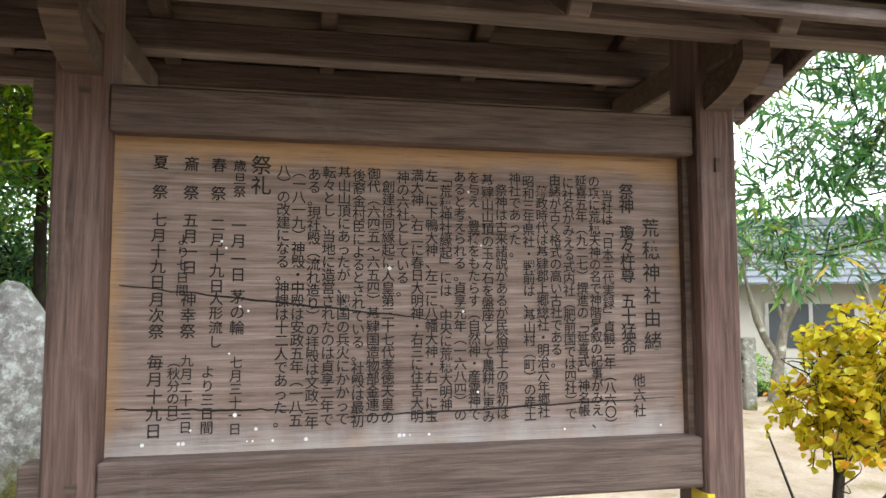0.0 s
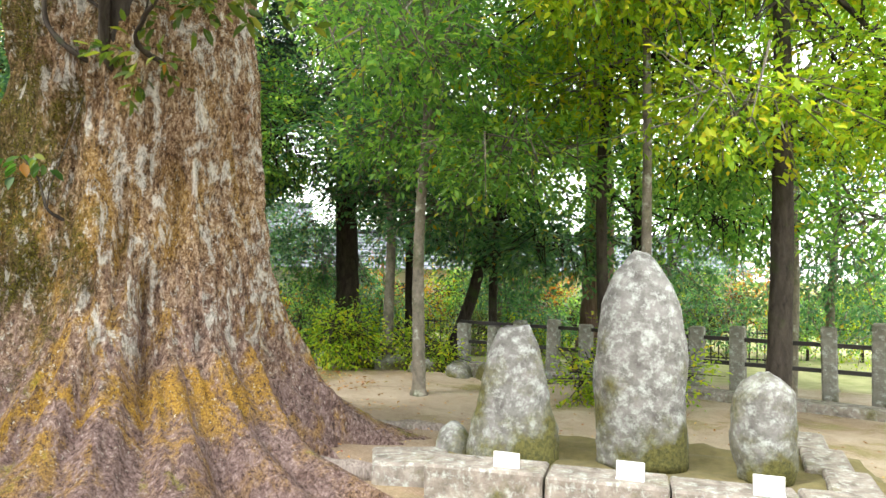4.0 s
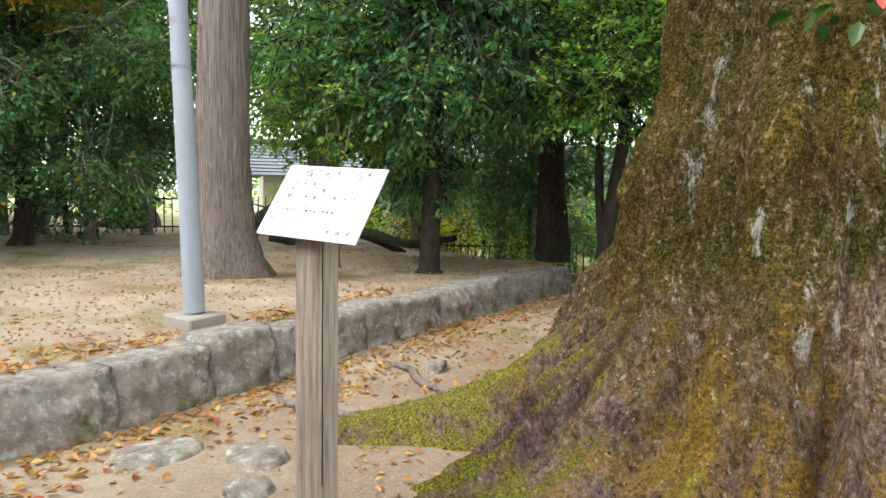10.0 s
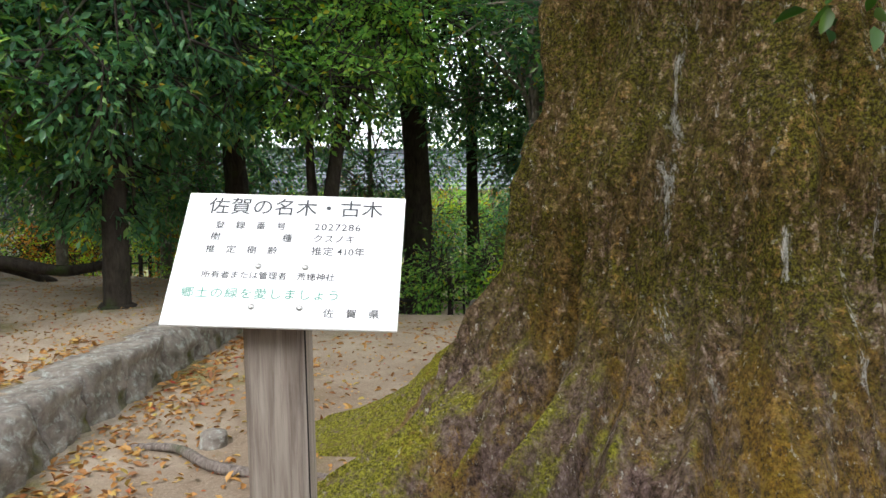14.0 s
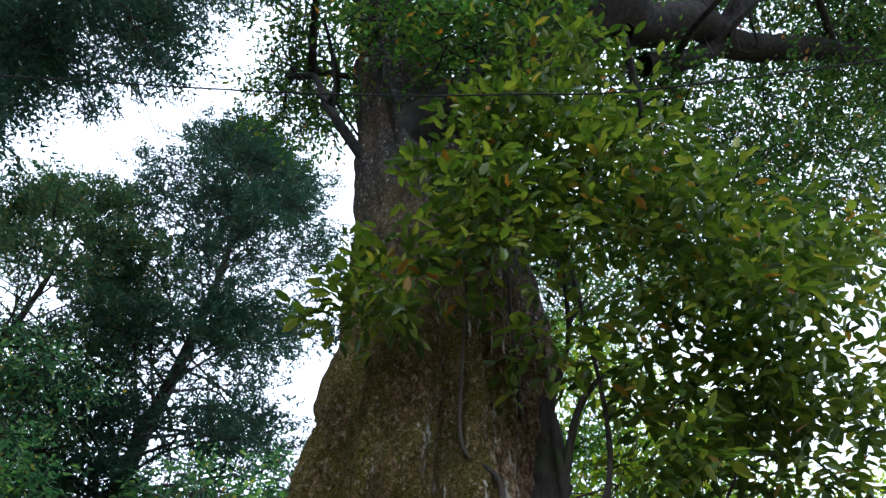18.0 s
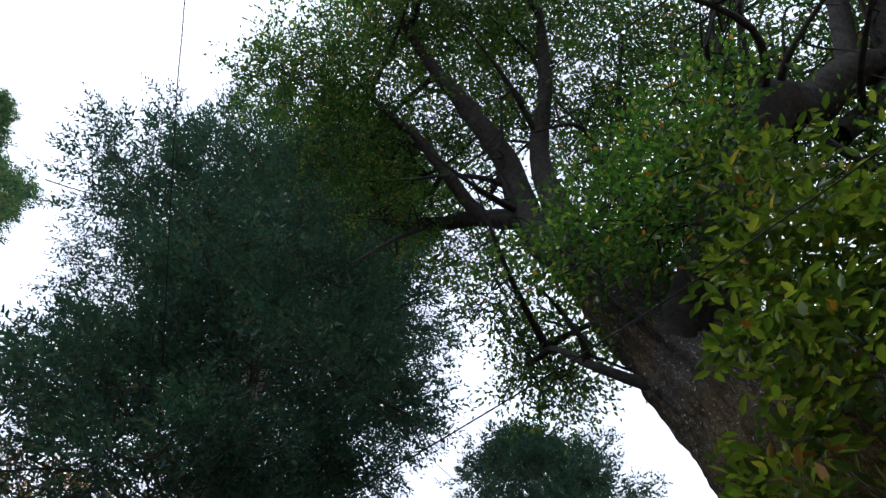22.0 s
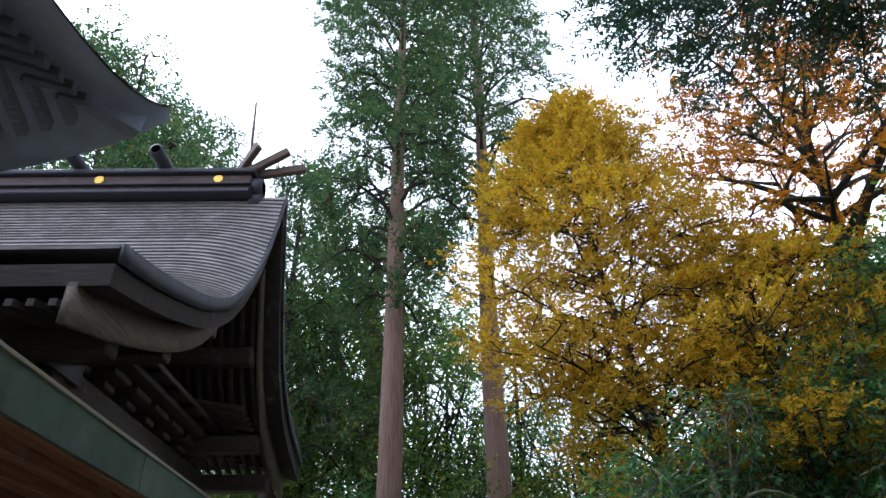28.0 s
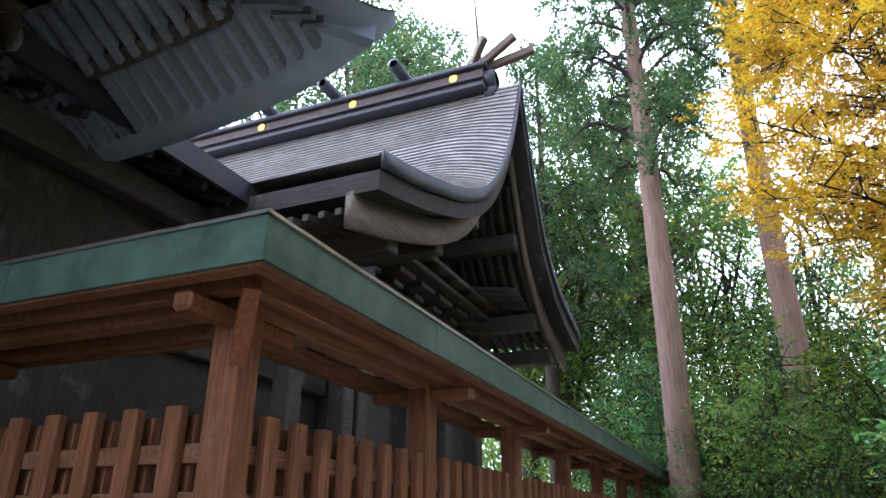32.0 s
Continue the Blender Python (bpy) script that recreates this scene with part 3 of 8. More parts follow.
class Tubes:
    """Collects tapered tubes (trunks, limbs, twigs) into one mesh."""

    def __init__(self):
        self.v, self.f, self.n = [], [], 0

    def add(self, path, radii, sides=8, rough=0.0, rng=None, ridges=0.0):
        p = np.array(path, float)
        r = np.interp(np.linspace(0, 1, len(p)), np.linspace(0, 1, len(radii)), radii)
        t = np.gradient(p, axis=0)
        t /= np.linalg.norm(t, axis=1, keepdims=True) + 1e-9
        ref = np.array([1.0, 0.13, 0.07]) if abs(t[0, 2]) > 0.7 else np.array([0.05, 0.1, 1.0])
        u = np.cross(t, ref)
        u /= np.linalg.norm(u, axis=1, keepdims=True) + 1e-9
        w = np.cross(t, u)
        a = np.linspace(0, 2 * np.pi, sides, endpoint=False)
        rr = np.repeat(r[:, None], sides, 1)
        if ridges:
            rr = rr * (1 + ridges * (np.arange(sides) % 2 - 0.5)[None])
        if rough and rng is not None:
            rr = rr * (1 + rng.uniform(-rough, rough, rr.shape))
        ring = p[:, None] + rr[..., None] * (np.cos(a)[None, :, None] * u[:, None] + np.sin(a)[None, :, None] * w[:, None])
        self.v.append(ring.reshape(-1, 3))
        i, j = np.meshgrid(np.arange(len(p) - 1), np.arange(sides), indexing="ij")
        k = (j + 1) % sides
        q = np.stack([i * sides + j, i * sides + k, (i + 1) * sides + k, (i + 1) * sides + j], -1).reshape(-1, 4)
        self.f.append(q + self.n)
        self.n += len(p) * sides

    def mesh(self, name):
        return mesh_np(name, np.concatenate(self.v), np.concatenate(self.f), True)


def curve(pts, n=8):
    """A smooth line through the points (Catmull-Rom)."""
    p = [np.array(q, float) for q in pts]
    p = [2 * p[0] - p[1], *p, 2 * p[-1] - p[-2]]
    out = []
    for a, b, c, d in zip(p, p[1:], p[2:], p[3:]):
        for t in np.linspace(0, 1, n, endpoint=False):
            out.append(0.5 * (2 * b + (c - a) * t + (2 * a - 5 * b + 4 * c - d) * t * t + (3 * b - a - 3 * c + d) * t**3))
    return np.array([*out, p[-2]])


def unit(v):
    return v / (np.linalg.norm(v, axis=-1, keepdims=True) + 1e-9)


def leaves(name, c, d, nrm, length, width, fine=False, fold=0.25):
    """Leaf blades at c, pointing along d, facing nrm; folded along the midrib."""
    d = unit(d)
    s = unit(np.cross(d, nrm))
    up = np.cross(s, d)
    length, width = np.asarray(length)[:, None], np.asarray(width)[:, None]
    n = len(c)
    tip = c + d * length
    if fine:
        m1, m2 = c + d * length * 0.3, c + d * length * 0.68
        lift = up * width * fold
        v = np.stack([c, m1 + s * width * 0.46 + lift, m2 + s * width * 0.4 + lift, tip, m2 - s * width * 0.4 + lift, m1 - s * width * 0.46 + lift], 1)
        f = np.array([[0, 1, 2, 3], [0, 3, 4, 5]])
        k = 6
    else:
        mid = c + d * length * 0.45 + up * width * fold
        v = np.stack([c, mid + s * width * 0.5, tip, mid - s * width * 0.5], 1)
        f = np.array([[0, 1, 2], [0, 2, 3]])
        k = 4
    f = (np.arange(n)[:, None, None] * k + f[None]).reshape(-1, f.shape[1])
    return mesh_np(name, v.reshape(-1, 3), f)


def blades_of(name, c, d, nrm, length, width):
    """Slim three-cornered blades, as of cedar or cypress foliage."""
    d = unit(d)
    side = unit(np.cross(d, nrm)) * (np.asarray(width) * 0.5)[:, None]
    q = c + d * (np.asarray(length) * 0.25)[:, None]
    v = np.stack([q + side, q - side, c + d * np.asarray(length)[:, None]], 1).reshape(-1, 3)
    return mesh_np(name, v, np.arange(len(v)).reshape(-1, 3))


def in_blobs(rng, blobs, n, shell=0.5):
    """n places in a set of ellipsoids (x, y, z, rx, ry, rz), denser towards their skins, with the way outward."""
    b = np.array(blobs, float)
    vol = (b[:, 3] * b[:, 4] * b[:, 5]) ** 0.75
    k = rng.choice(len(b), n, p=vol / vol.sum())
    u = unit(rng.normal(size=(n, 3)))
    lump = 1 + 0.25 * np.sin(u[:, 0] * 5 + k * 1.7) * np.sin(u[:, 1] * 6 + k) + 0.15 * np.sin(u[:, 2] * 9 + 2 * k)
    r = (rng.uniform(0, 1, n) ** (shell)) * lump
    return b[k, :3] + u * r[:, None] * b[k, 3:], u, k


def spray_leaves(name, rng, blobs, sprays, per, length, width, droop=0.3, fine=False, shell=0.45, spread=0.35, flat=0.6):
    """Twigs with leaves on them, spread over blobs. Returns the mesh, and the twigs' roots and ways."""
    c, u, _ = in_blobs(rng, blobs, sprays, shell)
    ax = unit(u * 0.8 + rng.normal(size=u.shape) * 0.5 + np.array([0, 0, -droop]))
    t = np.tile(np.linspace(0.05, 1, per), sprays) + rng.uniform(-0.06, 0.06, sprays * per)
    cc, aa = np.repeat(c, per, 0), np.repeat(ax, per, 0)
    size = rng.uniform(0.7, 1.25, sprays * per)
    side = unit(rng.normal(size=cc.shape) * np.array([1, 1, 1 - flat]))
    pos = cc + aa * (t * spread)[:, None] + side * (rng.uniform(0, 0.25, len(cc)) * spread)[:, None]
    d = unit(aa * 0.7 + side * 0.9 + np.array([0, 0, -droop]) * rng.uniform(0, 1.2, len(cc))[:, None])
    nrm = unit(rng.normal(size=cc.shape) * 0.45 + np.array([0, 0, 1.0]))
    return leaves(name, pos, d, nrm, length * size, width * size, fine), c, ax


def broadleaf(name, base, trunk, radii, blobs, sprays, per, length, width, bark, leaf, label, category="tree", seed=1, limbs=2, group="", fine=False, droop=0.3, forks=(), shell=0.45, spread=0.4, twigs=0.5, flat=0.6):
    """A broad-leaved tree: a tapered trunk along the given line, limbs into each mass of the crown, and leafy twigs."""
    rng = np.random.default_rng(seed)
    root = thing(name, Matrix.Translation(base), label, category, group)
    tb = Tubes()
    line = curve(trunk, 6)
    tb.add(line, radii, 10, 0.06, rng)
    r0 = radii[0]
    tb.add([line[0] + (0, 0, -0.15), line[0] + (0, 0, 0.02), line[0] * 0.75 + line[1] * 0.25], [r0 * 1.7, r0 * 1.35, r0 * 1.0], 10, 0.12, rng)
    for f, fr in forks:
        tb.add(curve(f, 6), fr, 7, 0.08, rng)
    tw = Tubes()
    for b in blobs:
        b = np.array(b, float)
        for _ in range(limbs):
            k = int(len(line) * rng.uniform(0.45, 0.97))
            a = line[min(k, len(line) - 1)]
            e = b[:3] + rng.normal(size=3) * b[3:] * 0.45
            mid = (a + e) / 2 + np.array([0, 0, 0.12 * np.linalg.norm(e - a)]) + rng.normal(size=3) * 0.06 * np.linalg.norm(e - a)
            pts = curve([a, mid, e], 5)
            ra = max(radii[-1], r0 * 0.28)
            tw.add(pts, [ra, ra * 0.3], 6, 0.08, rng)
            for _ in range(3):
                s = pts[int(len(pts) * rng.uniform(0.4, 0.95))]
                g = s + unit(rng.normal(size=3) + unit(e - a)) * np.linalg.norm(b[3:]) * rng.uniform(0.3, 0.6)
                tw.add(curve([s, (s + g) / 2 + rng.normal(size=3) * 0.05, g], 3), [ra * 0.35, ra * 0.1], 5)
    me, c, ax = spray_leaves("crown", rng, blobs, sprays, per, length, width, droop, fine, shell, spread, flat)
    for k in range(0, sprays, max(1, int(1 / max(twigs, 1e-3)))):
        tw.add([c[k] - ax[k] * min(0.25, spread), c[k] + ax[k] * spread], [min(0.012, 0.03 * spread) * length / 0.08, 0.003], 3)
    put("trunk", tb.mesh("trunk"), bark, root)
    tagged(put("branch", tw.mesh("branch"), bark, root), kind="stuff")
    crown = put("crown", me, leaf, root)
    tagged(crown, kind="stuff")
    return root


def conifer(name, base, height, r0, z0, reach, bark, leaf, label, seed=1, lean=(0, 0), layers=40, per=5, sprays=20, blades=9, size=0.24, group="", top=0.15, dead=4, ridges=0.0, shape=0.8, wide=0.24, droop=0.3, low=0.5):
    """A cedar or cypress: a straight trunk, whorled drooping branches and hanging flat sprays."""
    blades, sprays = int(blades * 1.45), int(sprays * 1.15)
    rng = np.random.default_rng(seed)
    root = thing(name, Matrix.Translation(base), label, "tree", group)
    tb = Tubes()
    zs = np.r_[np.linspace(-0.2, 2.0, 10), np.linspace(2.6, height, 22)]
    line = np.stack([lean[0] * zs + 0.05 * np.sin(zs * 0.5 + seed), lean[1] * zs + 0.05 * np.cos(zs * 0.4 + seed), zs], 1)
    rad = r0 * (1 - 0.9 * (np.clip(zs, 0, None) / height) ** 1.5) + r0 * 0.75 * np.exp(-np.clip(zs, 0, None) * 2.6 / max(r0 * 4, 0.4))
    tb.add(line, rad, 28 if ridges else 14, 0.04, rng, ridges)
    tw = Tubes()
    nb = layers * per
    f = (np.repeat(np.arange(layers), per) + rng.uniform(0, 0.9, nb)) / layers
    bz = z0 + (height - z0) * f
    a = rng.uniform(0, 2 * np.pi, nb)
    out = np.stack([np.cos(a), np.sin(a), np.zeros(nb)], 1)
    ln = reach * (top + (1 - top) * (1 - f) ** shape) * rng.uniform(0.65, 1.15, nb) * np.minimum(1, low + 1.5 * f)
    o = np.stack([lean[0] * bz, lean[1] * bz, bz], 1)
    e = o + out * ln[:, None]
    e[:, 2] += ln * rng.uniform(-0.3, 0.16, nb)
    m = (o + e) / 2
    m[:, 2] += 0.2 * ln
    for k in range(nb):
        tt = np.linspace(0, 1, 6)[:, None]
        tw.add((1 - tt) ** 2 * o[k] + 2 * tt * (1 - tt) * m[k] + tt**2 * e[k], [r0 * 0.09 + 0.01, 0.006], 4)
    # hanging flat sprays of blades
    w = np.repeat(np.arange(nb), sprays)
    ns_ = len(w)
    t = rng.uniform(0.15, 1.0, ns_)[:, None] ** 0.75
    q = (1 - t) ** 2 * o[w] + 2 * t * (1 - t) * m[w] + t**2 * e[w] + rng.normal(size=(ns_, 3)) * (0.15 * ln[w] ** 0.5)[:, None]
    d = unit(out[w] + rng.normal(size=(ns_, 3)) * 0.7 + np.array([0, 0, -droop]))
    side = unit(np.cross(d, np.array([0, 0, 1.0])) + rng.normal(size=(ns_, 3)) * 0.35)
    h = np.linspace(-1, 1, blades)[None, :, None]
    sw = (size * rng.uniform(0.75, 1.3, ns_))[:, None, None]
    stem = np.tile(np.linspace(0, 1, blades)[None, :, None], (ns_, 1, 1))
    alt = np.where(np.arange(blades) % 2, 1.0, -1.0)[None, :, None]
    cs = (q[:, None] + d[:, None] * sw * 1.5 * stem + np.array([0, 0, -0.25]) * sw * stem**2).reshape(-1, 3)
    ds = (d[:, None] * 0.75 + side[:, None] * alt * (0.95 - 0.6 * stem) + np.array([0, 0, -0.2])).reshape(-1, 3)
    ns = (np.cross(d, side)[:, None] + rng.normal(size=(ns_, blades, 3)) * 0.3).reshape(-1, 3)
    taper = (sw * (1.0 - 0.45 * stem)).reshape(-1)
    for _ in range(dead):
        z = rng.uniform(z0 * 0.55, z0)
        a = rng.uniform(0, 2 * np.pi)
        o = np.array([lean[0] * z, lean[1] * z, z])
        e = o + np.array([np.cos(a), np.sin(a), rng.uniform(-0.3, 0.3)]) * rng.uniform(0.4, 1.4)
        tw.add([o, (o + e) / 2 + (0, 0, 0.05), e], [0.03, 0.008], 5)
    put("trunk", tb.mesh("trunk"), bark, root)
    tagged(put("branch", tw.mesh("branch"), BARK_DARK, root), kind="stuff")
    n = len(cs)
    sz = 0.68 * taper * rng.uniform(0.8, 1.2, n)
    crown = put("crown", blades_of("crown", cs, ds, ns, sz, wide * sz), leaf, root)
    tagged(crown, kind="stuff")
    return root


def clump_tree(name, base, height, r0, z0, profile, bark, leaf, label, seed=1, lean=(0, 0), nb=60, pads=6, per=110, length=0.12, width=0.03, padr=0.5, flat=0.4, rise=0.2, sag=0.0, group="", category="tree", slim=True, limb=0.22, feather=0.6, sway=0.012, wood=None, skew=(0, 0), ridges=0.0):
    """A tree whose limbs divide into twigs, each carrying a flat pad of foliage; profile gives the crown's reach by height."""
    rng = np.random.default_rng(seed)
    root = thing(name, Matrix.Translation(base), label, category, group)
    tb = Tubes()
    zs = np.r_[np.linspace(-0.2, 2.0, 12), np.linspace(2.6, height * 0.97, 24)]
    wob = sway * height
    line = np.stack([lean[0] * zs + wob * np.sin(zs * 0.55 + seed), lean[1] * zs + wob * np.cos(zs * 0.45 + seed), zs], 1)
    line[:2, :2] -= line[0, :2]
    line[2:, :2] -= line[0, :2]
    tb.add(line, np.maximum(r0 * (1 - 0.93 * (np.clip(zs, 0, None) / height) ** 1.1), 0.02) + 0.75 * r0 * np.exp(-np.clip(zs, 0, None) * 2.4), 30 if ridges else 14, 0.05, rng, ridges)
    tw = Tubes()
    centre, way, size = [], [], []
    fs = np.linspace(0, 1, nb) ** 0.92
    for k, f in enumerate(fs):
        z = z0 + (height * 0.97 - z0) * f
        o = np.array([np.interp(z, zs, line[:, 0]), np.interp(z, zs, line[:, 1]), z])
        ln = np.interp(f, [p[0] for p in profile], [p[1] for p in profile]) * rng.uniform(0.65, 1.12)
        a = k * 2.4 + rng.uniform(-0.7, 0.7)
        out = np.array([math.cos(a), math.sin(a), 0.0])
        ln *= 1 + skew[0] * out[0] + skew[1] * out[1]
        e = o + out * ln + (0, 0, ln * (rise + rng.uniform(-0.15, 0.2)))
        m = (o + e) / 2 + (0, 0, ln * (0.12 + sag * 0.4)) + rng.normal(size=3) * 0.05 * ln
        e = e - (0, 0, sag * ln * 0.5)
        pts = curve([o, m, e], 6)
        rb = max(0.02, limb * r0 * (1 - 0.75 * f))
        tw.add(pts, [rb, rb * 0.55, 0.012], 6, 0.08, rng)
        for j in range(pads):
            t = 0.25 + 0.75 * (j + rng.uniform(0.2, 0.8)) / pads
            s = pts[min(len(pts) - 1, int(t * (len(pts) - 1) + 0.5))]
            side = np.cross(out, (0, 0, 1.0)) * (1 if j % 2 else -1)
            g = s + (out * 0.5 + side * rng.uniform(0.2, 1.1) + (0, 0, rng.uniform(-0.2, 0.45))) * ln * 0.32 * (1.15 - 0.5 * t) * (0 if j == pads - 1 else 1)
            if j < pads - 1:
                tw.add(curve([s, (s + g) / 2 + rng.normal(size=3) * 0.04 * ln, g], 3), [rb * 0.4 + 0.006, 0.008], 4)
            centre.append(g)
            way.append(unit(g - o + rng.normal(size=3) * 0.2))
            size.append(padr * rng.uniform(0.6, 1.3))
    c0, w0, s0 = np.array(centre), np.array(way), np.array(size)
    sprigs = max(1, per // 11)
    i = np.repeat(np.arange(len(c0)), sprigs)
    u = unit(rng.normal(size=(len(i), 3))) * (rng.uniform(0.05, 1, len(i)) ** 0.45)[:, None]
    p = c0[i] + u * s0[i][:, None] * np.array([1, 1, flat])
    sd = unit(w0[i] * feather + u * 0.8 + rng.normal(size=u.shape) * 0.35 + np.array([0, 0, -sag * 0.5]))
    for k in range(0, len(p), 3):
        tw.add([p[k] - sd[k] * length, p[k] + sd[k] * length * 1.6], [0.007, 0.003], 3)
    b = np.repeat(np.arange(len(p)), 11)
    st = np.tile(np.linspace(0, 1, 11), len(p))
    nrm = unit(rng.normal(size=(len(p), 3)) * 0.4 + np.array([0, 0, 1.0]))[b]
    alt = np.where(np.arange(len(b)) % 2, 1.0, -1.0)[:, None]
    lat = unit(np.cross(sd[b], nrm)) * alt
    pos = p[b] + sd[b] * (st * length * 2.2)[:, None] + rng.normal(size=(len(b), 3)) * length * 0.12
    d = sd[b] * 0.75 + lat * (1.0 - 0.6 * st)[:, None] + rng.normal(size=(len(b), 3)) * 0.25
    ln = length * (1.05 - 0.4 * st) * rng.uniform(0.75, 1.2, len(b))
    nn = unit(nrm + rng.normal(size=(len(b), 3)) * 0.35)
    me = blades_of("crown", pos, d, nn, ln, ln * width / length) if slim else leaves("crown", pos, d, nn, ln, ln * width / length)
    put("trunk", tb.mesh("trunk"), bark, root)
    tagged(put("branch", tw.mesh("branch"), wood or bark, root), kind="stuff")
    tagged(put("crown", me, leaf, root), kind="stuff")
    return root


def boulder(bm, rx, ry, h, seed, top=0.5, flat=0.0, bulge=0.0):
    """A standing stone: a rounded, tapering lump with a rough face."""
    n, k = 36, 28
    rings = []
    for i in range(k + 1):
        f = i / k
        prof = (1 - (1 - top) * f**1.3) * (1 - max(0, (f - 0.72) / 0.28) ** 2.2 * (1 - flat)) + bulge * math.sin(f * math.pi)
        prof = max(prof, 0.03)
        row = []
        for j in range(n):
            a = 2 * math.pi * j / n
            p = Vector((rx * prof * math.cos(a), ry * prof * math.sin(a), h * f))
            p += p.normalized() * (noise.noise(p * 2.2 + Vector((seed, 0, 0))) * 0.05 + noise.noise(p * 6 + Vector((0, seed, 0))) * 0.03 + noise.noise(p * 17 + Vector((0, seed, 3))) * 0.012)
            row.append(bm.verts.new(p))
        rings.append(row)
    for a, b in zip(rings, rings[1:]):
        for j in range(n):
            bm.faces.new((a[j], a[(j + 1) % n], b[(j + 1) % n], b[j]))
    bm.faces.new(rings[-1])
    bm.faces.new(list(reversed(rings[0])))


# ---- ground: one sheet, with the terrace step behind the retaining wall ----
WALL = [(-9.75, -2.6), (-10.4, -0.3), (-10.98, 1.15), (-11.85, 3.25), (-12.75, 5.7), (-13.2, 7.2)]


def wall_x(y):
    ys, xs = [p[1] for p in WALL], [p[0] for p in WALL]
    return float(np.interp(y, ys, xs))


def ground_z(x, y):
    """Height of the ground: a low yard, a terrace 0.37 m up behind the wall, and a slope to the lawn."""
    wx = np.interp(y, [p[1] for p in WALL], [p[0] for p in WALL])
    back = np.clip((wx - 0.17 - x) / 0.08, 0, 1) * np.clip((7.6 - y) / 0.6, 0, 1)
    z = 0.36 * back + 0.025 * np.clip((wx - x) * 0.5, 0, 4) * back
    z += 0.03 * np.sin(x * 1.3 + 0.5) * np.sin(y * 1.1) + 0.02 * np.sin(x * 3.1) * np.cos(y * 2.7)
    away = np.hypot(x + 7.6, y - 3.0)
    z = z + 0.13 * np.exp(-((away / 2.3) ** 4)) * (1 + 0.25 * np.sin(x * 5.0) * np.sin(y * 4.3))
    drop = np.clip((y - 0.25 * x - 10.2) / 2.0, 0, 1)
    z -= 0.55 * drop * (1 - back)
    far = np.clip((np.hypot(x + 7, y) - 45) / 30, 0, 1)
    return z * (1 - far) + 0.0 * far


def build_ground():
    xs = np.unique(np.concatenate([np.arange(-24, 6, 0.14), np.array([-400, -200, -110, -70, -50, -40, -34, -30, -27, 9, 13, 18, 25, 40, 70, 120, 250, 400])]))
    ys = np.unique(np.concatenate([np.arange(-6, 16, 0.16), np.array([-400, -200, -110, -60, -35, -22, -14, -9, 19, 23, 28, 34, 42, 55, 80, 130, 250, 400])]))
    gx, gy = np.meshgrid(xs, ys, indexing="ij")
    v = np.stack([gx, gy, ground_z(gx, gy)], -1).reshape(-1, 3)
    n = len(ys)
    i, j = np.meshgrid(np.arange(len(xs) - 1), np.arange(n - 1), indexing="ij")
    f = np.stack([i * n + j, (i + 1) * n + j, (i + 1) * n + j + 1, i * n + j + 1], -1).reshape(-1, 4)
    g = put("ground", mesh_np("ground", v, f, True), GROUND)
    tagged(g, "trodden sandy shrine ground with leaf litter and moss", "ground", kind="structure")


build_ground()


# ---- the great camphor ----
TRUNK = Vector((-7.6, 3.0, 0.0))


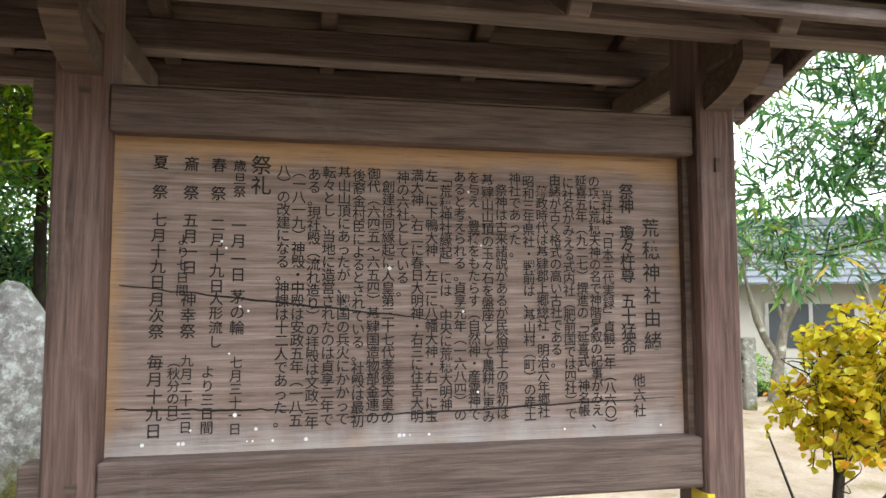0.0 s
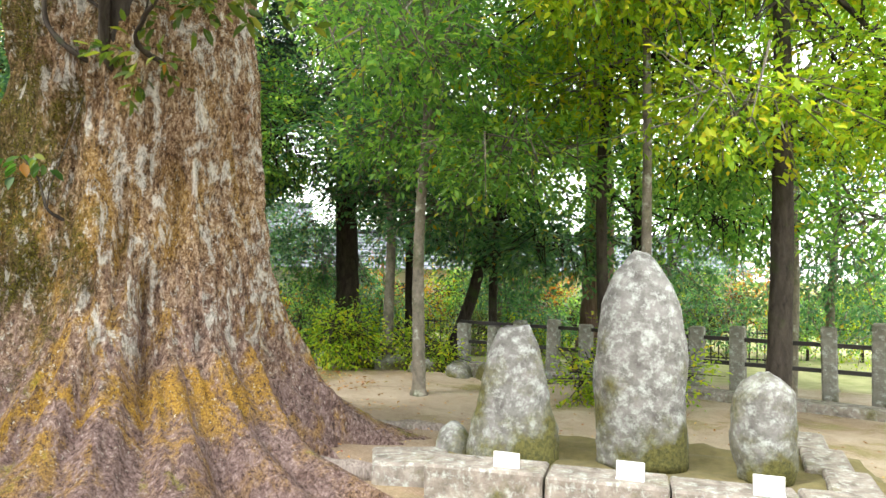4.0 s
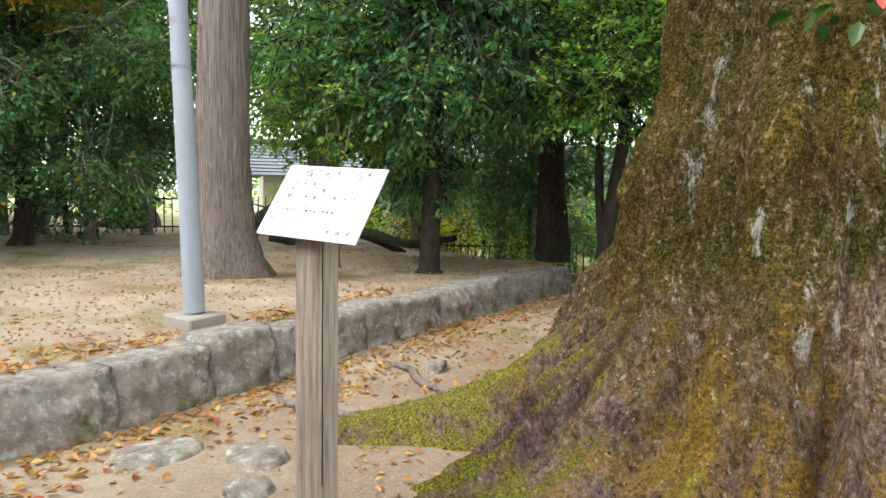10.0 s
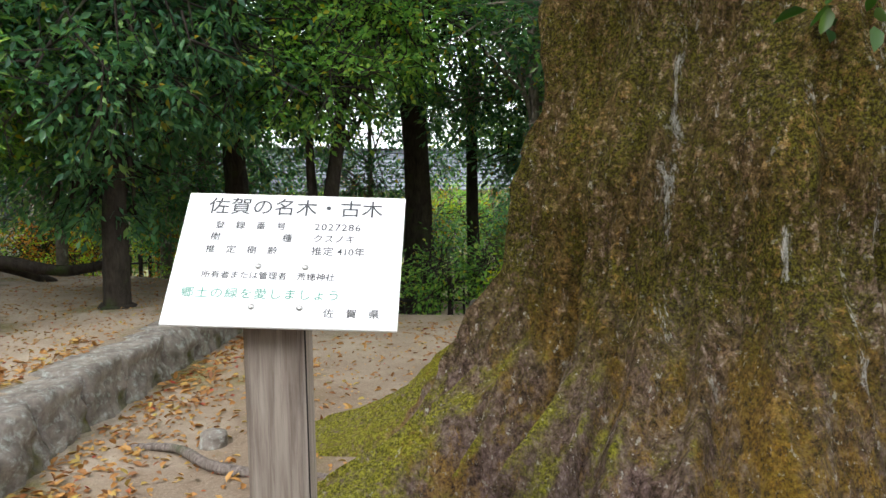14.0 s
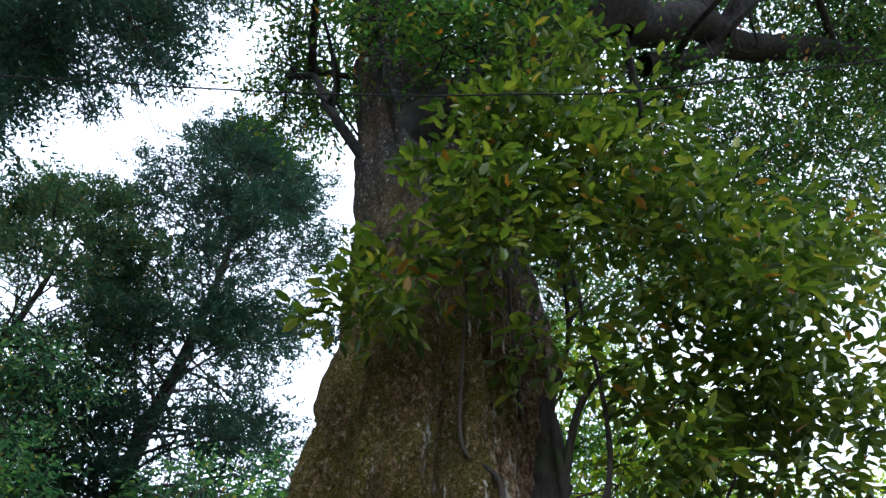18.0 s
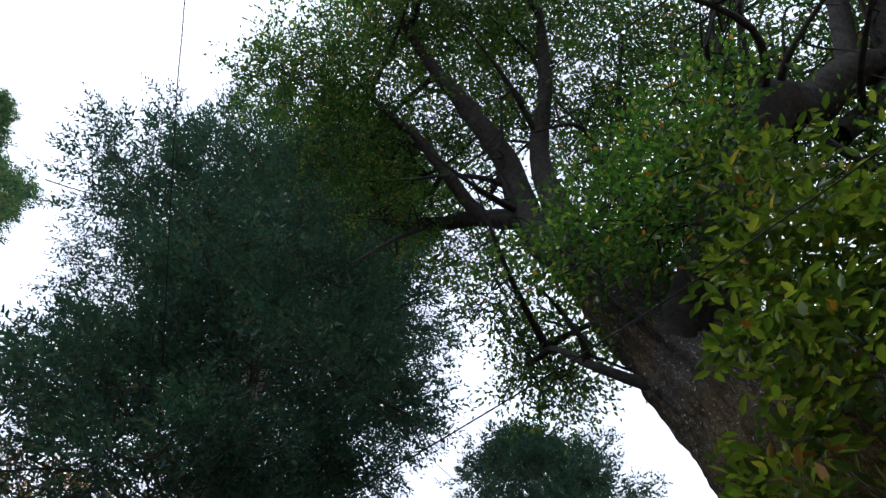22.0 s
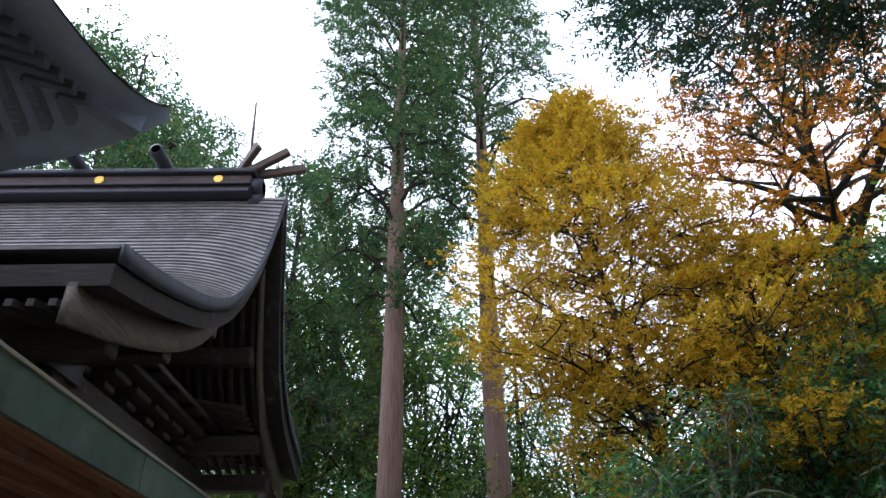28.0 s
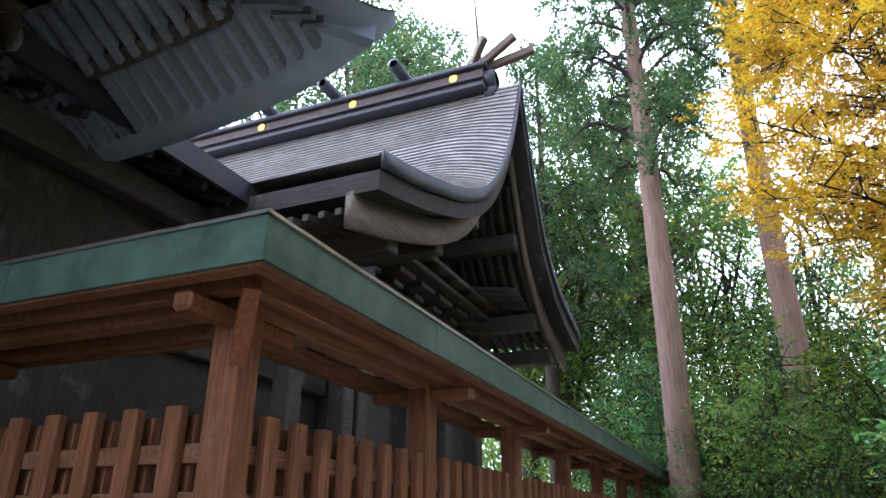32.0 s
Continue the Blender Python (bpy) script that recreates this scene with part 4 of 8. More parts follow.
def build_camphor():
    rng = np.random.default_rng(7)
    root = thing("camphor_tree", Matrix.Translation(TRUNK), "huge old camphor tree with flared mossy roots and spreading limbs", "tree")
    na, nz = 440, 210
    a = np.linspace(0, 2 * np.pi, na, endpoint=False)
    zt = np.linspace(0, 1, nz) ** 1.6
    z = -0.25 + zt * 9.2
    A, Z = np.meshgrid(a, z)
    # radius of the bole by height
    r = np.interp(Z, [-0.3, 0.0, 0.3, 0.7, 1.2, 2.0, 3.2, 4.6, 6.0, 7.5, 9.0], [1.55, 1.5, 1.36, 1.22, 1.06, 0.93, 0.85, 0.76, 0.62, 0.46, 0.26])
    # buttress roots: direction (degrees from +x), reach at the ground, angular width, height of the ridge
    lobes = [(-42, 1.35, 0.42, 0.95), (-85, 0.75, 0.35, 0.8), (-118, 1.25, 0.26, 0.7), (-150, 1.55, 0.22, 0.75), (-172, 1.2, 0.25, 0.9), (150, 0.9, 0.4, 0.8), (95, 0.8, 0.5, 0.8), (40, 1.0, 0.34, 0.7), (2, 1.15, 0.30, 0.75), (-15, 0.8, 0.25, 0.6), (-62, 0.9, 0.18, 0.7), (-100, 0.9, 0.16, 0.55), (-135, 0.7, 0.15, 0.6)]
    for d, reach, w, hgt in lobes:
        off = np.angle(np.exp(1j * (A - math.radians(d) - 0.10 * np.sin(Z * 2 + d))))
        fall = np.exp(-np.clip(Z, 0, None) / (hgt * 0.42))
        r = r + reach * fall * np.exp(-((off / (w * (0.65 + 0.55 * np.clip(Z, 0, 2)))) ** 2))
    r = r + 0.045 * np.sin(A * 9 + 1.3 * np.sin(Z * 0.9)) * np.clip(1.4 - Z * 0.12, 0.3, 1) + 0.03 * np.sin(A * 17 + Z * 1.4)
    # folds running down into the roots
    fold = np.array([noise.noise(Vector((math.cos(q) * 5.5, math.sin(q) * 5.5, h * 0.45))) for q, h in zip(A.ravel(), Z.ravel())]).reshape(r.shape)
    fold2 = np.array([noise.noise(Vector((math.cos(q) * 13, math.sin(q) * 13, h * 0.9 + 5))) for q, h in zip(A.ravel(), Z.ravel())]).reshape(r.shape)
    r = r + (0.5 - np.abs(fold) * 2.2) * 0.30 * np.exp(-np.clip(Z, 0, None) / 0.95) + (0.4 - np.abs(fold2) * 2) * (0.15 * np.exp(-np.clip(Z, 0, None) / 1.1) + 0.022)
    # lumps
    P3 = np.stack([r * np.cos(A), r * np.sin(A), Z], -1).reshape(-1, 3)
    lump = np.array([noise.noise(Vector(p * 1.6)) * 0.10 + noise.noise(Vector((p[0] * 5, p[1] * 5, p[2] * 2.2))) * 0.045 + noise.noise(Vector((p[0] * 14, p[1] * 14, p[2] * 7))) * 0.03 + noise.noise(Vector((p[0] * 29, p[1] * 29, p[2] * 15))) * 0.014 for p in P3]).reshape(r.shape)
    r = r + lump
    cx = np.interp(Z, [0, 2, 3.3, 4.6, 6, 7, 9], [0.0, 0.02, 0.12, 0.18, 0.08, -0.14, -0.53])
    cy = np.interp(Z, [0, 2, 5, 7, 9], [0.0, 0.0, -0.15, -0.5, -0.98])
    v = np.stack([cx + r * np.cos(A), cy + r * np.sin(A), Z], -1).reshape(-1, 3)
    i, j = np.meshgrid(np.arange(nz - 1), np.arange(na), indexing="ij")
    k = (j + 1) % na
    f = np.stack([i * na + j, i * na + k, (i + 1) * na + k, (i + 1) * na + j], -1).reshape(-1, 4)
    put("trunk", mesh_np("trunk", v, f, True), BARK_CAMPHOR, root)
    T = np.array(TRUNK)
    limbs = [
        ([(-8.05, 2.15, 8.3), (-8.2, 2.03, 8.9), (-8.43, 1.77, 10.1), (-8.28, 1.18, 11.3), (-8.37, 0.26, 12.5), (-8.49, -0.48, 13.55), (-8.52, -1.5, 14.6)], [0.3, 0.26, 0.22, 0.18, 0.14, 0.1, 0.05]),
        ([(-8.45, 1.75, 10.2), (-8.99, 1.59, 11.1), (-9.14, 0.87, 11.8), (-9.25, 0.33, 12.4), (-9.46, -0.18, 12.9), (-9.7, -1.0, 13.7)], [0.13, 0.11, 0.1, 0.08, 0.06, 0.03]),
        ([(-8.1, 2.05, 8.5), (-8.08, 1.9, 9.2), (-7.87, 1.43, 11.25), (-7.16, 0.76, 12.4), (-6.35, -0.3, 14.0)], [0.24, 0.21, 0.15, 0.11, 0.05]),
        ([(-7.7, 2.3, 6.7), (-7.18, 1.95, 7.0), (-6.5, 1.69, 7.65), (-5.91, 1.43, 8.07), (-5.46, 1.79, 8.46), (-4.79, 1.84, 8.77), (-4.16, 2.16, 8.94), (-3.09, 2.25, 9.17), (-1.2, 2.6, 9.6)], [0.34, 0.3, 0.28, 0.27, 0.24, 0.2, 0.17, 0.14, 0.06]),
        ([(-5.9, 1.66, 7.95), (-5.86, 1.45, 8.45), (-5.64, 1.28, 8.7)], [0.22, 0.2, 0.17]),
        ([(-5.4, 2.1, 8.2), (-4.8, 2.14, 8.5), (-4.33, 2.02, 8.84)], [0.13, 0.11, 0.08]),
        ([(-4.85, 1.84, 8.7), (-4.2, 1.4, 9.7), (-3.69, 0.79, 10.55), (-3.02, 0.25, 11.45), (-2.29, -0.21, 12.3)], [0.13, 0.11, 0.09, 0.07, 0.04]),
        ([(-4.5, 1.95, 8.75), (-3.75, 1.71, 9.74), (-3.1, 1.48, 10.07), (-2.33, 1.11, 10.9), (-1.5, 0.6, 11.8)], [0.12, 0.1, 0.09, 0.07, 0.03]),
        ([(-8.6, 1.7, 10.6), (-9.3, 1.6, 11.5), (-9.78, 1.54, 12.05), (-10.42, 1.2, 12.5), (-10.48, 0.6, 13.1)], [0.12, 0.12, 0.11, 0.1, 0.06]),
        ([(-7.5, 2.9, 6.9), (-6.0, 5.0, 9.0), (-5.0, 7.2, 10.2), (-4.4, 9.0, 11)], [0.24, 0.18, 0.13, 0.05]),
        ([(-8.1, 2.5, 6.6), (-8.6, 2.4, 7.5), (-8.9, 2.7, 8.6), (-9.2, 3.1, 9.6)], [0.055, 0.045, 0.035, 0.02]),
        ([(-8.0, 2.2, 8.0), (-7.4, 2.0, 9.2), (-7.15, 1.8, 10.8), (-6.3, 1.7, 12.3)], [0.1, 0.08, 0.06, 0.03]),
    ]
    for n, (pts, rad) in enumerate(limbs):
        tb = Tubes()
        line = curve([np.array(p) - T for p in pts], 7)
        tb.add(line, rad, 12, 0.07, rng)
        for _ in range(9 if rad[0] > 0.15 else 4):
            s = line[int(len(line) * rng.uniform(0.35, 1.0)) - 1]
            e = s + unit(rng.normal(size=3) + np.array([0, -0.2, 0.7])) * rng.uniform(1.0, 2.4)
            m = (s + e) / 2 + rng.normal(size=3) * 0.2
            tw = curve([s, m, e], 5)
            tb.add(tw, [0.055, 0.012], 6, 0.05, rng)
            for _ in range(3):
                q = tw[int(len(tw) * rng.uniform(0.3, 1.0)) - 1]
                tb.add(curve([q, q + rng.normal(size=3) * 0.25, q + rng.normal(size=3) * 0.55 + (0, 0, 0.2)], 3), [0.018, 0.005], 4)
        put("limb", tb.mesh("limb"), BARK_LIMB_SHADED, root, "limb dividing into branches, coloured dark for crown shade")
    masses = [(-9.46, -1.13, 14.0, 1.0), (-9.6, 0.6, 13.3, 0.85), (-7.55, -0.72, 14.6, 1.1), (-5.93, 0.16, 13.9, 1.0), (-7.12, 1.78, 12.7, 0.85), (-6.0, 1.69, 12.6, 0.85), (-9.6, 1.94, 12.0, 0.7), (-9.24, 3.4, 9.8, 0.6), (-7.8, 1.75, 7.8, 0.6), (-7.3, 1.5, 7.2, 0.5), (-6.8, 1.25, 7.5, 0.5), (-8.2, 1.7, 8.5, 0.5), (-7.0, 1.6, 8.6, 0.6), (-6.2, 1.3, 8.4, 0.45), (-8.5, -1.5, 15.2, 1.2), (-6.6, -0.6, 15.2, 1.1), (-10.5, -1.7, 13.6, 0.8), (-10.3, -0.2, 13.2, 0.8), (-8.57, 0.7, 12.9, 0.7), (-9.27, 2.4, 10.2, 0.55), (-9.25, 3.5, 9.5, 0.6), (-10.3, 0.87, 12.2, 0.6), (-7.2, 2.3, 10.2, 0.7), (-7.6, 0.6, 13.6, 0.8)]
    right = [(-3.9, 0.45, 12.3, 0.9), (-2.5, 0.37, 11.7, 0.9), (-3.25, 1.43, 10.75, 0.8), (-4.7, 1.43, 11.9, 0.8), (-5.76, 1.82, 9.5, 0.65), (-3.57, 2.93, 9.1, 0.8), (-5.0, 2.7, 8.06, 0.6), (-4.64, 3.44, 7.4, 0.8), (-6.5, 1.97, 8.1, 0.5), (-2.0, -0.6, 12.8, 1.1), (-1.6, 2.2, 10.4, 1.1), (-1.8, 1.0, 11.6, 1.0), (-0.8, 2.8, 10.0, 1.2), (-2.2, 3.6, 8.8, 1.1), (-3.8, 4.4, 8.2, 1.1), (-2.9, 2.2, 9.7, 0.7), (-4.3, 2.1, 10.2, 0.7), (-5.2, 0.9, 12.9, 0.7), (-5.1, 2.6, 9.2, 0.6)]
    rear = [(-5.2, 6.8, 10.6, 1.9), (-4.4, 8.8, 11.4, 1.9), (-6.9, 4.6, 11.5, 1.3), (-6.2, 4.4, 9.6, 1.2)]
    for n, blobs in enumerate((masses, right, rear)):
        bl = [(x - T[0], y - T[1], zz, q * 1.15, q * 1.15, q * 0.85) for x, y, zz, q in blobs]
        me, c, ax = spray_leaves("crown", rng, bl, (8200, 8200, 2600)[n], 11, 0.074, 0.037, 0.25, shell=0.42, spread=0.36)
        tagged(put("crown", me, LEAF_CAMPHOR, root), kind="stuff")
        tb = Tubes()
        for q in range(0, len(c), 5):
            tb.add([c[q] - ax[q] * 0.3, c[q] + ax[q] * 0.3], [0.011, 0.004], 3)
        tagged(put("twig", tb.mesh("twig"), BARK_LIMB_SHADED, root), kind="stuff")
    return root


build_camphor()


# ---- epiphytic shrub on the camphor's bole ----
def build_epiphyte():
    rng = np.random.default_rng(21)
    base = Vector((-7.35, 2.15, 2.4))
    root = thing("bole_shrub", Matrix.Translation(base), "leafy yellow-green shrub rooted on the camphor trunk", "shrub")
    tb = Tubes()
    b = np.array(base)
    stems = [
        ([(-6.95, 2.65, 2.5), (-6.9, 2.42, 2.7), (-6.86, 2.36, 3.0), (-6.76, 2.29, 3.39), (-6.79, 2.22, 3.91), (-6.64, 2.13, 4.46), (-6.7, 1.8, 5.4)], 0.036),
        ([(-6.95, 2.6, 2.8), (-7.0, 2.25, 2.9), (-7.12, 2.09, 3.09), (-7.14, 2.06, 3.35), (-7.32, 2.07, 3.53), (-7.33, 2.02, 3.96), (-7.3, 1.7, 4.7)], 0.022),
        ([(-6.75, 2.3, 3.5), (-6.64, 2.19, 3.89), (-6.41, 2.25, 4.21), (-5.98, 2.38, 4.49)], 0.028),
        ([(-6.85, 2.7, 2.7), (-6.8, 2.35, 2.85), (-6.7, 2.25, 3.15), (-6.55, 2.2, 3.4), (-6.5, 2.15, 3.9), (-6.6, 2.0, 4.9)], 0.03),
        ([(-6.75, 2.8, 2.9), (-6.6, 2.45, 2.95), (-6.35, 2.35, 3.05), (-6.05, 2.3, 3.2), (-5.6, 2.1, 3.9)], 0.022),
        ([(-6.9, 2.6, 3.8), (-7.0, 2.1, 4.0), (-7.05, 1.75, 4.7), (-6.9, 1.5, 5.6), (-6.6, 1.35, 6.8)], 0.015),
        ([(-7.02, 2.2, 1.78), (-7.04, 2.1, 1.85), (-7.1, 2.06, 2.05), (-7.17, 1.98, 2.2)], 0.012),
    ]
    for s, r0 in stems:
        tb.add(curve([np.array(p) - b for p in s], 6), [r0, r0 * 0.7, r0 * 0.3], 8, 0.14, rng)
        for _ in range(3 if r0 > 0.03 else 1):
            k = np.array(s[rng.integers(1, len(s))]) - b
            tb.add(curve([k, k + rng.normal(size=3) * 0.1 + (0, -0.04, 0.15), k + rng.normal(size=3) * 0.2 + (0, -0.1, 0.4)], 4), [r0 * 0.4, 0.004], 5)
    put("stem", tb.mesh("stem"), BARK_DARK, root, "dark twisted climbing stems")
    tb = Tubes()
    tb.add(curve([np.array(p) - b for p in ((-6.88, 2.75, 2.75), (-6.86, 2.5, 3.0), (-6.82, 2.46, 3.3), (-6.79, 2.46, 3.65), (-6.8, 2.48, 4.1), (-6.86, 2.6, 4.6))], 6), [0.04, 0.1, 0.12, 0.11, 0.07, 0.03], 14, 0.22, rng)
    put("burr", tb.mesh("burr"), BARK_DARK, root, "dark knotted growth on the bole")
    blobs = [(*p, q, q, q * 0.9) for *p, q in ((-7.7, 1.75, 4.5, 0.24), (-7.24, 1.63, 4.8, 0.35), (-7.75, 1.8, 4.4, 0.25), (-6.5, 1.67, 5.0, 0.35), (-5.84, 2.06, 4.75, 0.4), (-5.4, 1.77, 4.75, 0.32), (-5.56, 2.23, 4.2, 0.36), (-6.5, 2.45, 2.85, 0.16), (-5.85, 2.6, 3.25, 0.32), (-5.35, 2.2, 3.6, 0.34), (-5.0, 2.2, 4.2, 0.34), (-5.9, 2.3, 3.9, 0.28), (-7.0, 1.7, 5.3, 0.35), (-8.0, 1.85, 4.2, 0.14), (-6.8, 1.95, 4.2, 0.25), (-7.4, 1.5, 5.15, 0.3), (-6.8, 1.5, 5.6, 0.35), (-6.5, 1.36, 6.4, 0.35), (-6.65, 1.26, 7.0, 0.25), (-6.2, 1.4, 5.6, 0.28), (-5.9, 1.47, 4.9, 0.3), (-5.6, 1.5, 4.3, 0.35), (-6.2, 2.1, 4.2, 0.3), (-6.2, 2.15, 3.6, 0.28), (-5.4, 2.0, 4.1, 0.3), (-4.9, 1.9, 4.9, 0.4), (-6.95, 1.45, 6.2, 0.32), (-7.1, 1.55, 5.8, 0.3), (-6.3, 1.5, 5.3, 0.3))]
    bl = [(p[0] - b[0], p[1] - b[1], p[2] - b[2], *p[3:]) for p in blobs]
    me, _, _ = spray_leaves("foliage", rng, bl, 1050, 9, 0.105, 0.045, 0.2, True, 0.55, 0.26)
    tagged(put("foliage", me, LEAF_SHRUB, root), kind="stuff")
    tip = [(-7.2, 1.98, 2.2, 0.2, 0.08, 0.05)]
    me, _, _ = spray_leaves("sprig", rng, [(p[0] - b[0], p[1] - b[1], p[2] - b[2], *p[3:]) for p in tip], 6, 4, 0.09, 0.05, 0.5, True, 0.6, 0.12)
    tagged(put("sprig", me, LEAF_CAMPHOR, root, "low sprig with one red leaf"), kind="stuff")
    red = leaves("red_leaf", np.array([[-7.17 - b[0], 2.0 - b[1], 2.15 - b[2]]]), np.array([[0.1, -0.2, -1.0]]), np.array([[0.3, -1, 0.1]]), [0.07], [0.045], True)
    put("red_leaf", red, plain("red leaf", (0.55, 0.06, 0.03), 0.5), root, "single red leaf")


build_epiphyte()


# ---- covered notice board ----
def glyphs(name, text, size, material, parent, x, y, z, depth=0.0012, space=1.0, m=None, align="CENTER", wide=1.0, label="", heavy=0.007):
    """Lettering as a mesh; upright in the xz plane, facing -y."""
    c = bpy.data.curves.new(name, "FONT")
    c.body, c.size, c.align_x, c.space_line, c.resolution_u, c.extrude = text, size, align, space, 3, 0.0
    c.space_character = wide
    c.offset = size * heavy
    ob = bpy.data.objects.new(name, c)
    scene.collection.objects.link(ob)
    bpy.context.view_layer.update()
    me = bpy.data.meshes.new_from_object(ob.evaluated_get(bpy.context.evaluated_depsgraph_get()))
    bpy.data.objects.remove(ob)
    bpy.data.curves.remove(c)
    me.transform((m or pose(x, y, z, 90)))
    me.materials.clear()
    return tagged(put(name, me, material, parent, label), kind="stuff")


def column(text):
    return "\n".join("\u3000" if ch == " " else ch for ch in text)


BOARD = pose(-1.084, 1.575, 0, 0, 0, 12.6)


def build_board():
    root = thing("notice_board", BOARD, "roofed wooden shrine notice board with brushed black writing", "notice board")
    P = lambda n, bm, mat, lab="": part(n, bm, mat, root, lab)
    # posts in front of the panel plane
    P("post", boxed(-0.675, -0.06, -0.02, -0.587, 0.055, 2.13, 0.006), BOARDPOST, "weathered red-brown square post")
    P("post", boxed(0.585, -0.06, -0.02, 0.675, 0.055, 2.13, 0.006), BOARDPOST, "weathered red-brown square post")
    P("top_rail", boxed(-0.587, -0.045, 1.838, 0.585, 0.03, 1.925, 0.005), BOARDWOOD)
    P("bottom_rail", boxed(-0.587, -0.05, 1.14, 0.585, 0.03, 1.243, 0.005), BOARDWOOD)
    P("rail_end", boxed(-0.72, -0.03, 1.845, -0.677, 0.03, 1.935, 0.004), BOARDWOOD)
    P("rail_end", boxed(-0.72, -0.03, 1.15, -0.677, 0.03, 1.24, 0.004), BOARDWOOD)
    panel = part("panel", boxed(-0.586, 0.0, 1.2, 0.582, 0.025, 1.845), PANEL, root, "brown weathered panel with raw yellow edges")
    panel.matrix_world = root.matrix_world @ Matrix.Translation((0.005, 0, 1.5225))
    panel.data.transform(Matrix.Translation((-0.005, 0, -1.5225)))
    P("edge_strip", boxed(0.57, -0.02, 1.243, 0.584, 0.0, 1.838), ROOFWOOD)
    P("peg", boxed(-0.632, -0.064, 1.90, -0.612, -0.058, 1.912), ROOFWOOD)
    P("peg", boxed(-0.632, -0.064, 1.195, -0.612, -0.058, 1.212), ROOFWOOD)
    P("peg", boxed(0.622, -0.064, 1.80, 0.634, -0.058, 1.83), ROOFWOOD)
    P("tape", boxed(0.5835, -0.0625, 0.95, 0.5995, -0.0, 1.13), YELLOW_TAPE, "strip of yellow tape")
    rng = random.Random(4)
    for _ in range(26):
        x, z = rng.uniform(-0.55, 0.56), rng.choice([rng.uniform(1.25, 1.83), 1.262])
        bm = bmesh.new()
        bmesh.ops.create_circle(bm, cap_ends=True, segments=8, radius=rng.uniform(0.0018, 0.0042))
        bmesh.ops.transform(bm, matrix=pose(x, -0.0018, z, 90), verts=bm.verts[:])
        part("nail_head", bm, WHITE_PLATE, root)
    # roof: two slopes with purlins, rafters, boards and a sheet-metal edge
    ex, yf, yb, zr = 1.03, -0.40, 0.46, 2.25
    for y, z in ((-0.2, 2.07), (0.24, 2.12), (0.03, 2.18), (yb - 0.05, 2.085)):
        P("purlin", boxed(-ex + 0.02, y - 0.03, z - 0.035, ex - 0.02, y + 0.03, z + 0.035, 0.004), BOARDWOOD)
    for x in (-0.625, 0.63):
        P("tie_beam", boxed(x - 0.034, -0.17, 2.01, x + 0.034, 0.38, 2.08, 0.006), ROOFWOOD)
        arm = curve([(x, -0.05, 1.955), (x, -0.1, 1.965), (x, -0.16, 1.985), (x, -0.2, 2.02)], 4)
        rows = [[tuple(p + np.array(o)) for o in ((-0.03, 0, -0.025), (0.03, 0, -0.025), (0.03, 0, 0.03), (-0.03, 0, 0.03), (-0.03, 0, -0.025))] for p in arm]
        bm = bmesh.new()
        vs = [[bm.verts.new(p) for p in row[:4]] for row in rows]
        for r0, r1 in zip(vs, vs[1:]):
            for i in range(4):
                bm.faces.new((r0[i], r0[(i + 1) % 4], r1[(i + 1) % 4], r1[i]))
        bm.faces.new(vs[0])
        bm.faces.new(vs[-1])
        bmesh.ops.recalc_face_normals(bm, faces=bm.faces[:])
        P("bracket", bm, ROOFWOOD, "curved bracket arm")
    for s, ye, ze in ((-1, yf, 1.985), (1, yb, 2.1)):
        for k in range(4):
            f0, f1 = k / 4, (k + 1) / 4
            bm = bmesh.new()
            vs = [bm.verts.new((x, ye * f, zr + 0.03 - (zr - ze) * f + dz)) for f in (f0 + 0.006, f1) for x in (-ex, ex) for dz in (0.0, 0.015)]
            for q in ((0, 2, 6, 4), (1, 5, 7, 3), (0, 1, 3, 2), (4, 6, 7, 5), (0, 4, 5, 1), (2, 3, 7, 6)):
                bm.faces.new([vs[i] for i in q])
            bmesh.ops.recalc_face_normals(bm, faces=bm.faces[:])
            P("roof_board", bm, ROOFWOOD)
        for k in range(6):
            x = -ex + 0.1 + k * (2 * ex - 0.2) / 5
            P("rafter", beam((x, 0.03 * s, zr + 0.0), (x, ye - 0.01 * s, ze + 0.005), 0.04, 0.045), ROOFWOOD)
        P("fascia", beam((-ex, ye, ze + 0.02), (ex, ye, ze + 0.02), 0.022, 0.024), BOARDWOOD, "grey weathered eave board")
        for e in (-1, 1):
            P("bargeboard", beam((e * (ex + 0.012), 0, zr + 0.0), (e * (ex + 0.012), ye * 1.03, ze - 0.01), 0.024, 0.085), BOARDWOOD)
        bm = bmesh.new()
        vs = [bm.verts.new(p) for p in ((-ex - 0.04, 0, zr + 0.07), (ex + 0.04, 0, zr + 0.07), (ex + 0.04, ye * 1.08, ze + 0.045), (-ex - 0.04, ye * 1.08, ze + 0.045))]
        f = bm.faces.new(vs)
        g = bmesh.ops.extrude_face_region(bm, geom=[f])
        bmesh.ops.translate(bm, vec=(0, 0, 0.012), verts=[v for v in g["geom"] if isinstance(v, bmesh.types.BMVert)])
        bmesh.ops.recalc_face_normals(bm, faces=bm.faces[:])
        P("roof_sheet", bm, COPPER, "green-tinged copper roof sheet")
    # writing, column by column from the right
    glyphs("inscription", column("荒穂神社由緒"), 0.042, INK, root, 0.502, -0.0015, 1.668, space=1.16)
    glyphs("inscription", column("祭神"), 0.036, INK, root, 0.447, -0.0015, 1.748, space=0.86)
    glyphs("inscription", column("瓊々杵尊"), 0.036, INK, root, 0.447, -0.0015, 1.658, space=0.84)
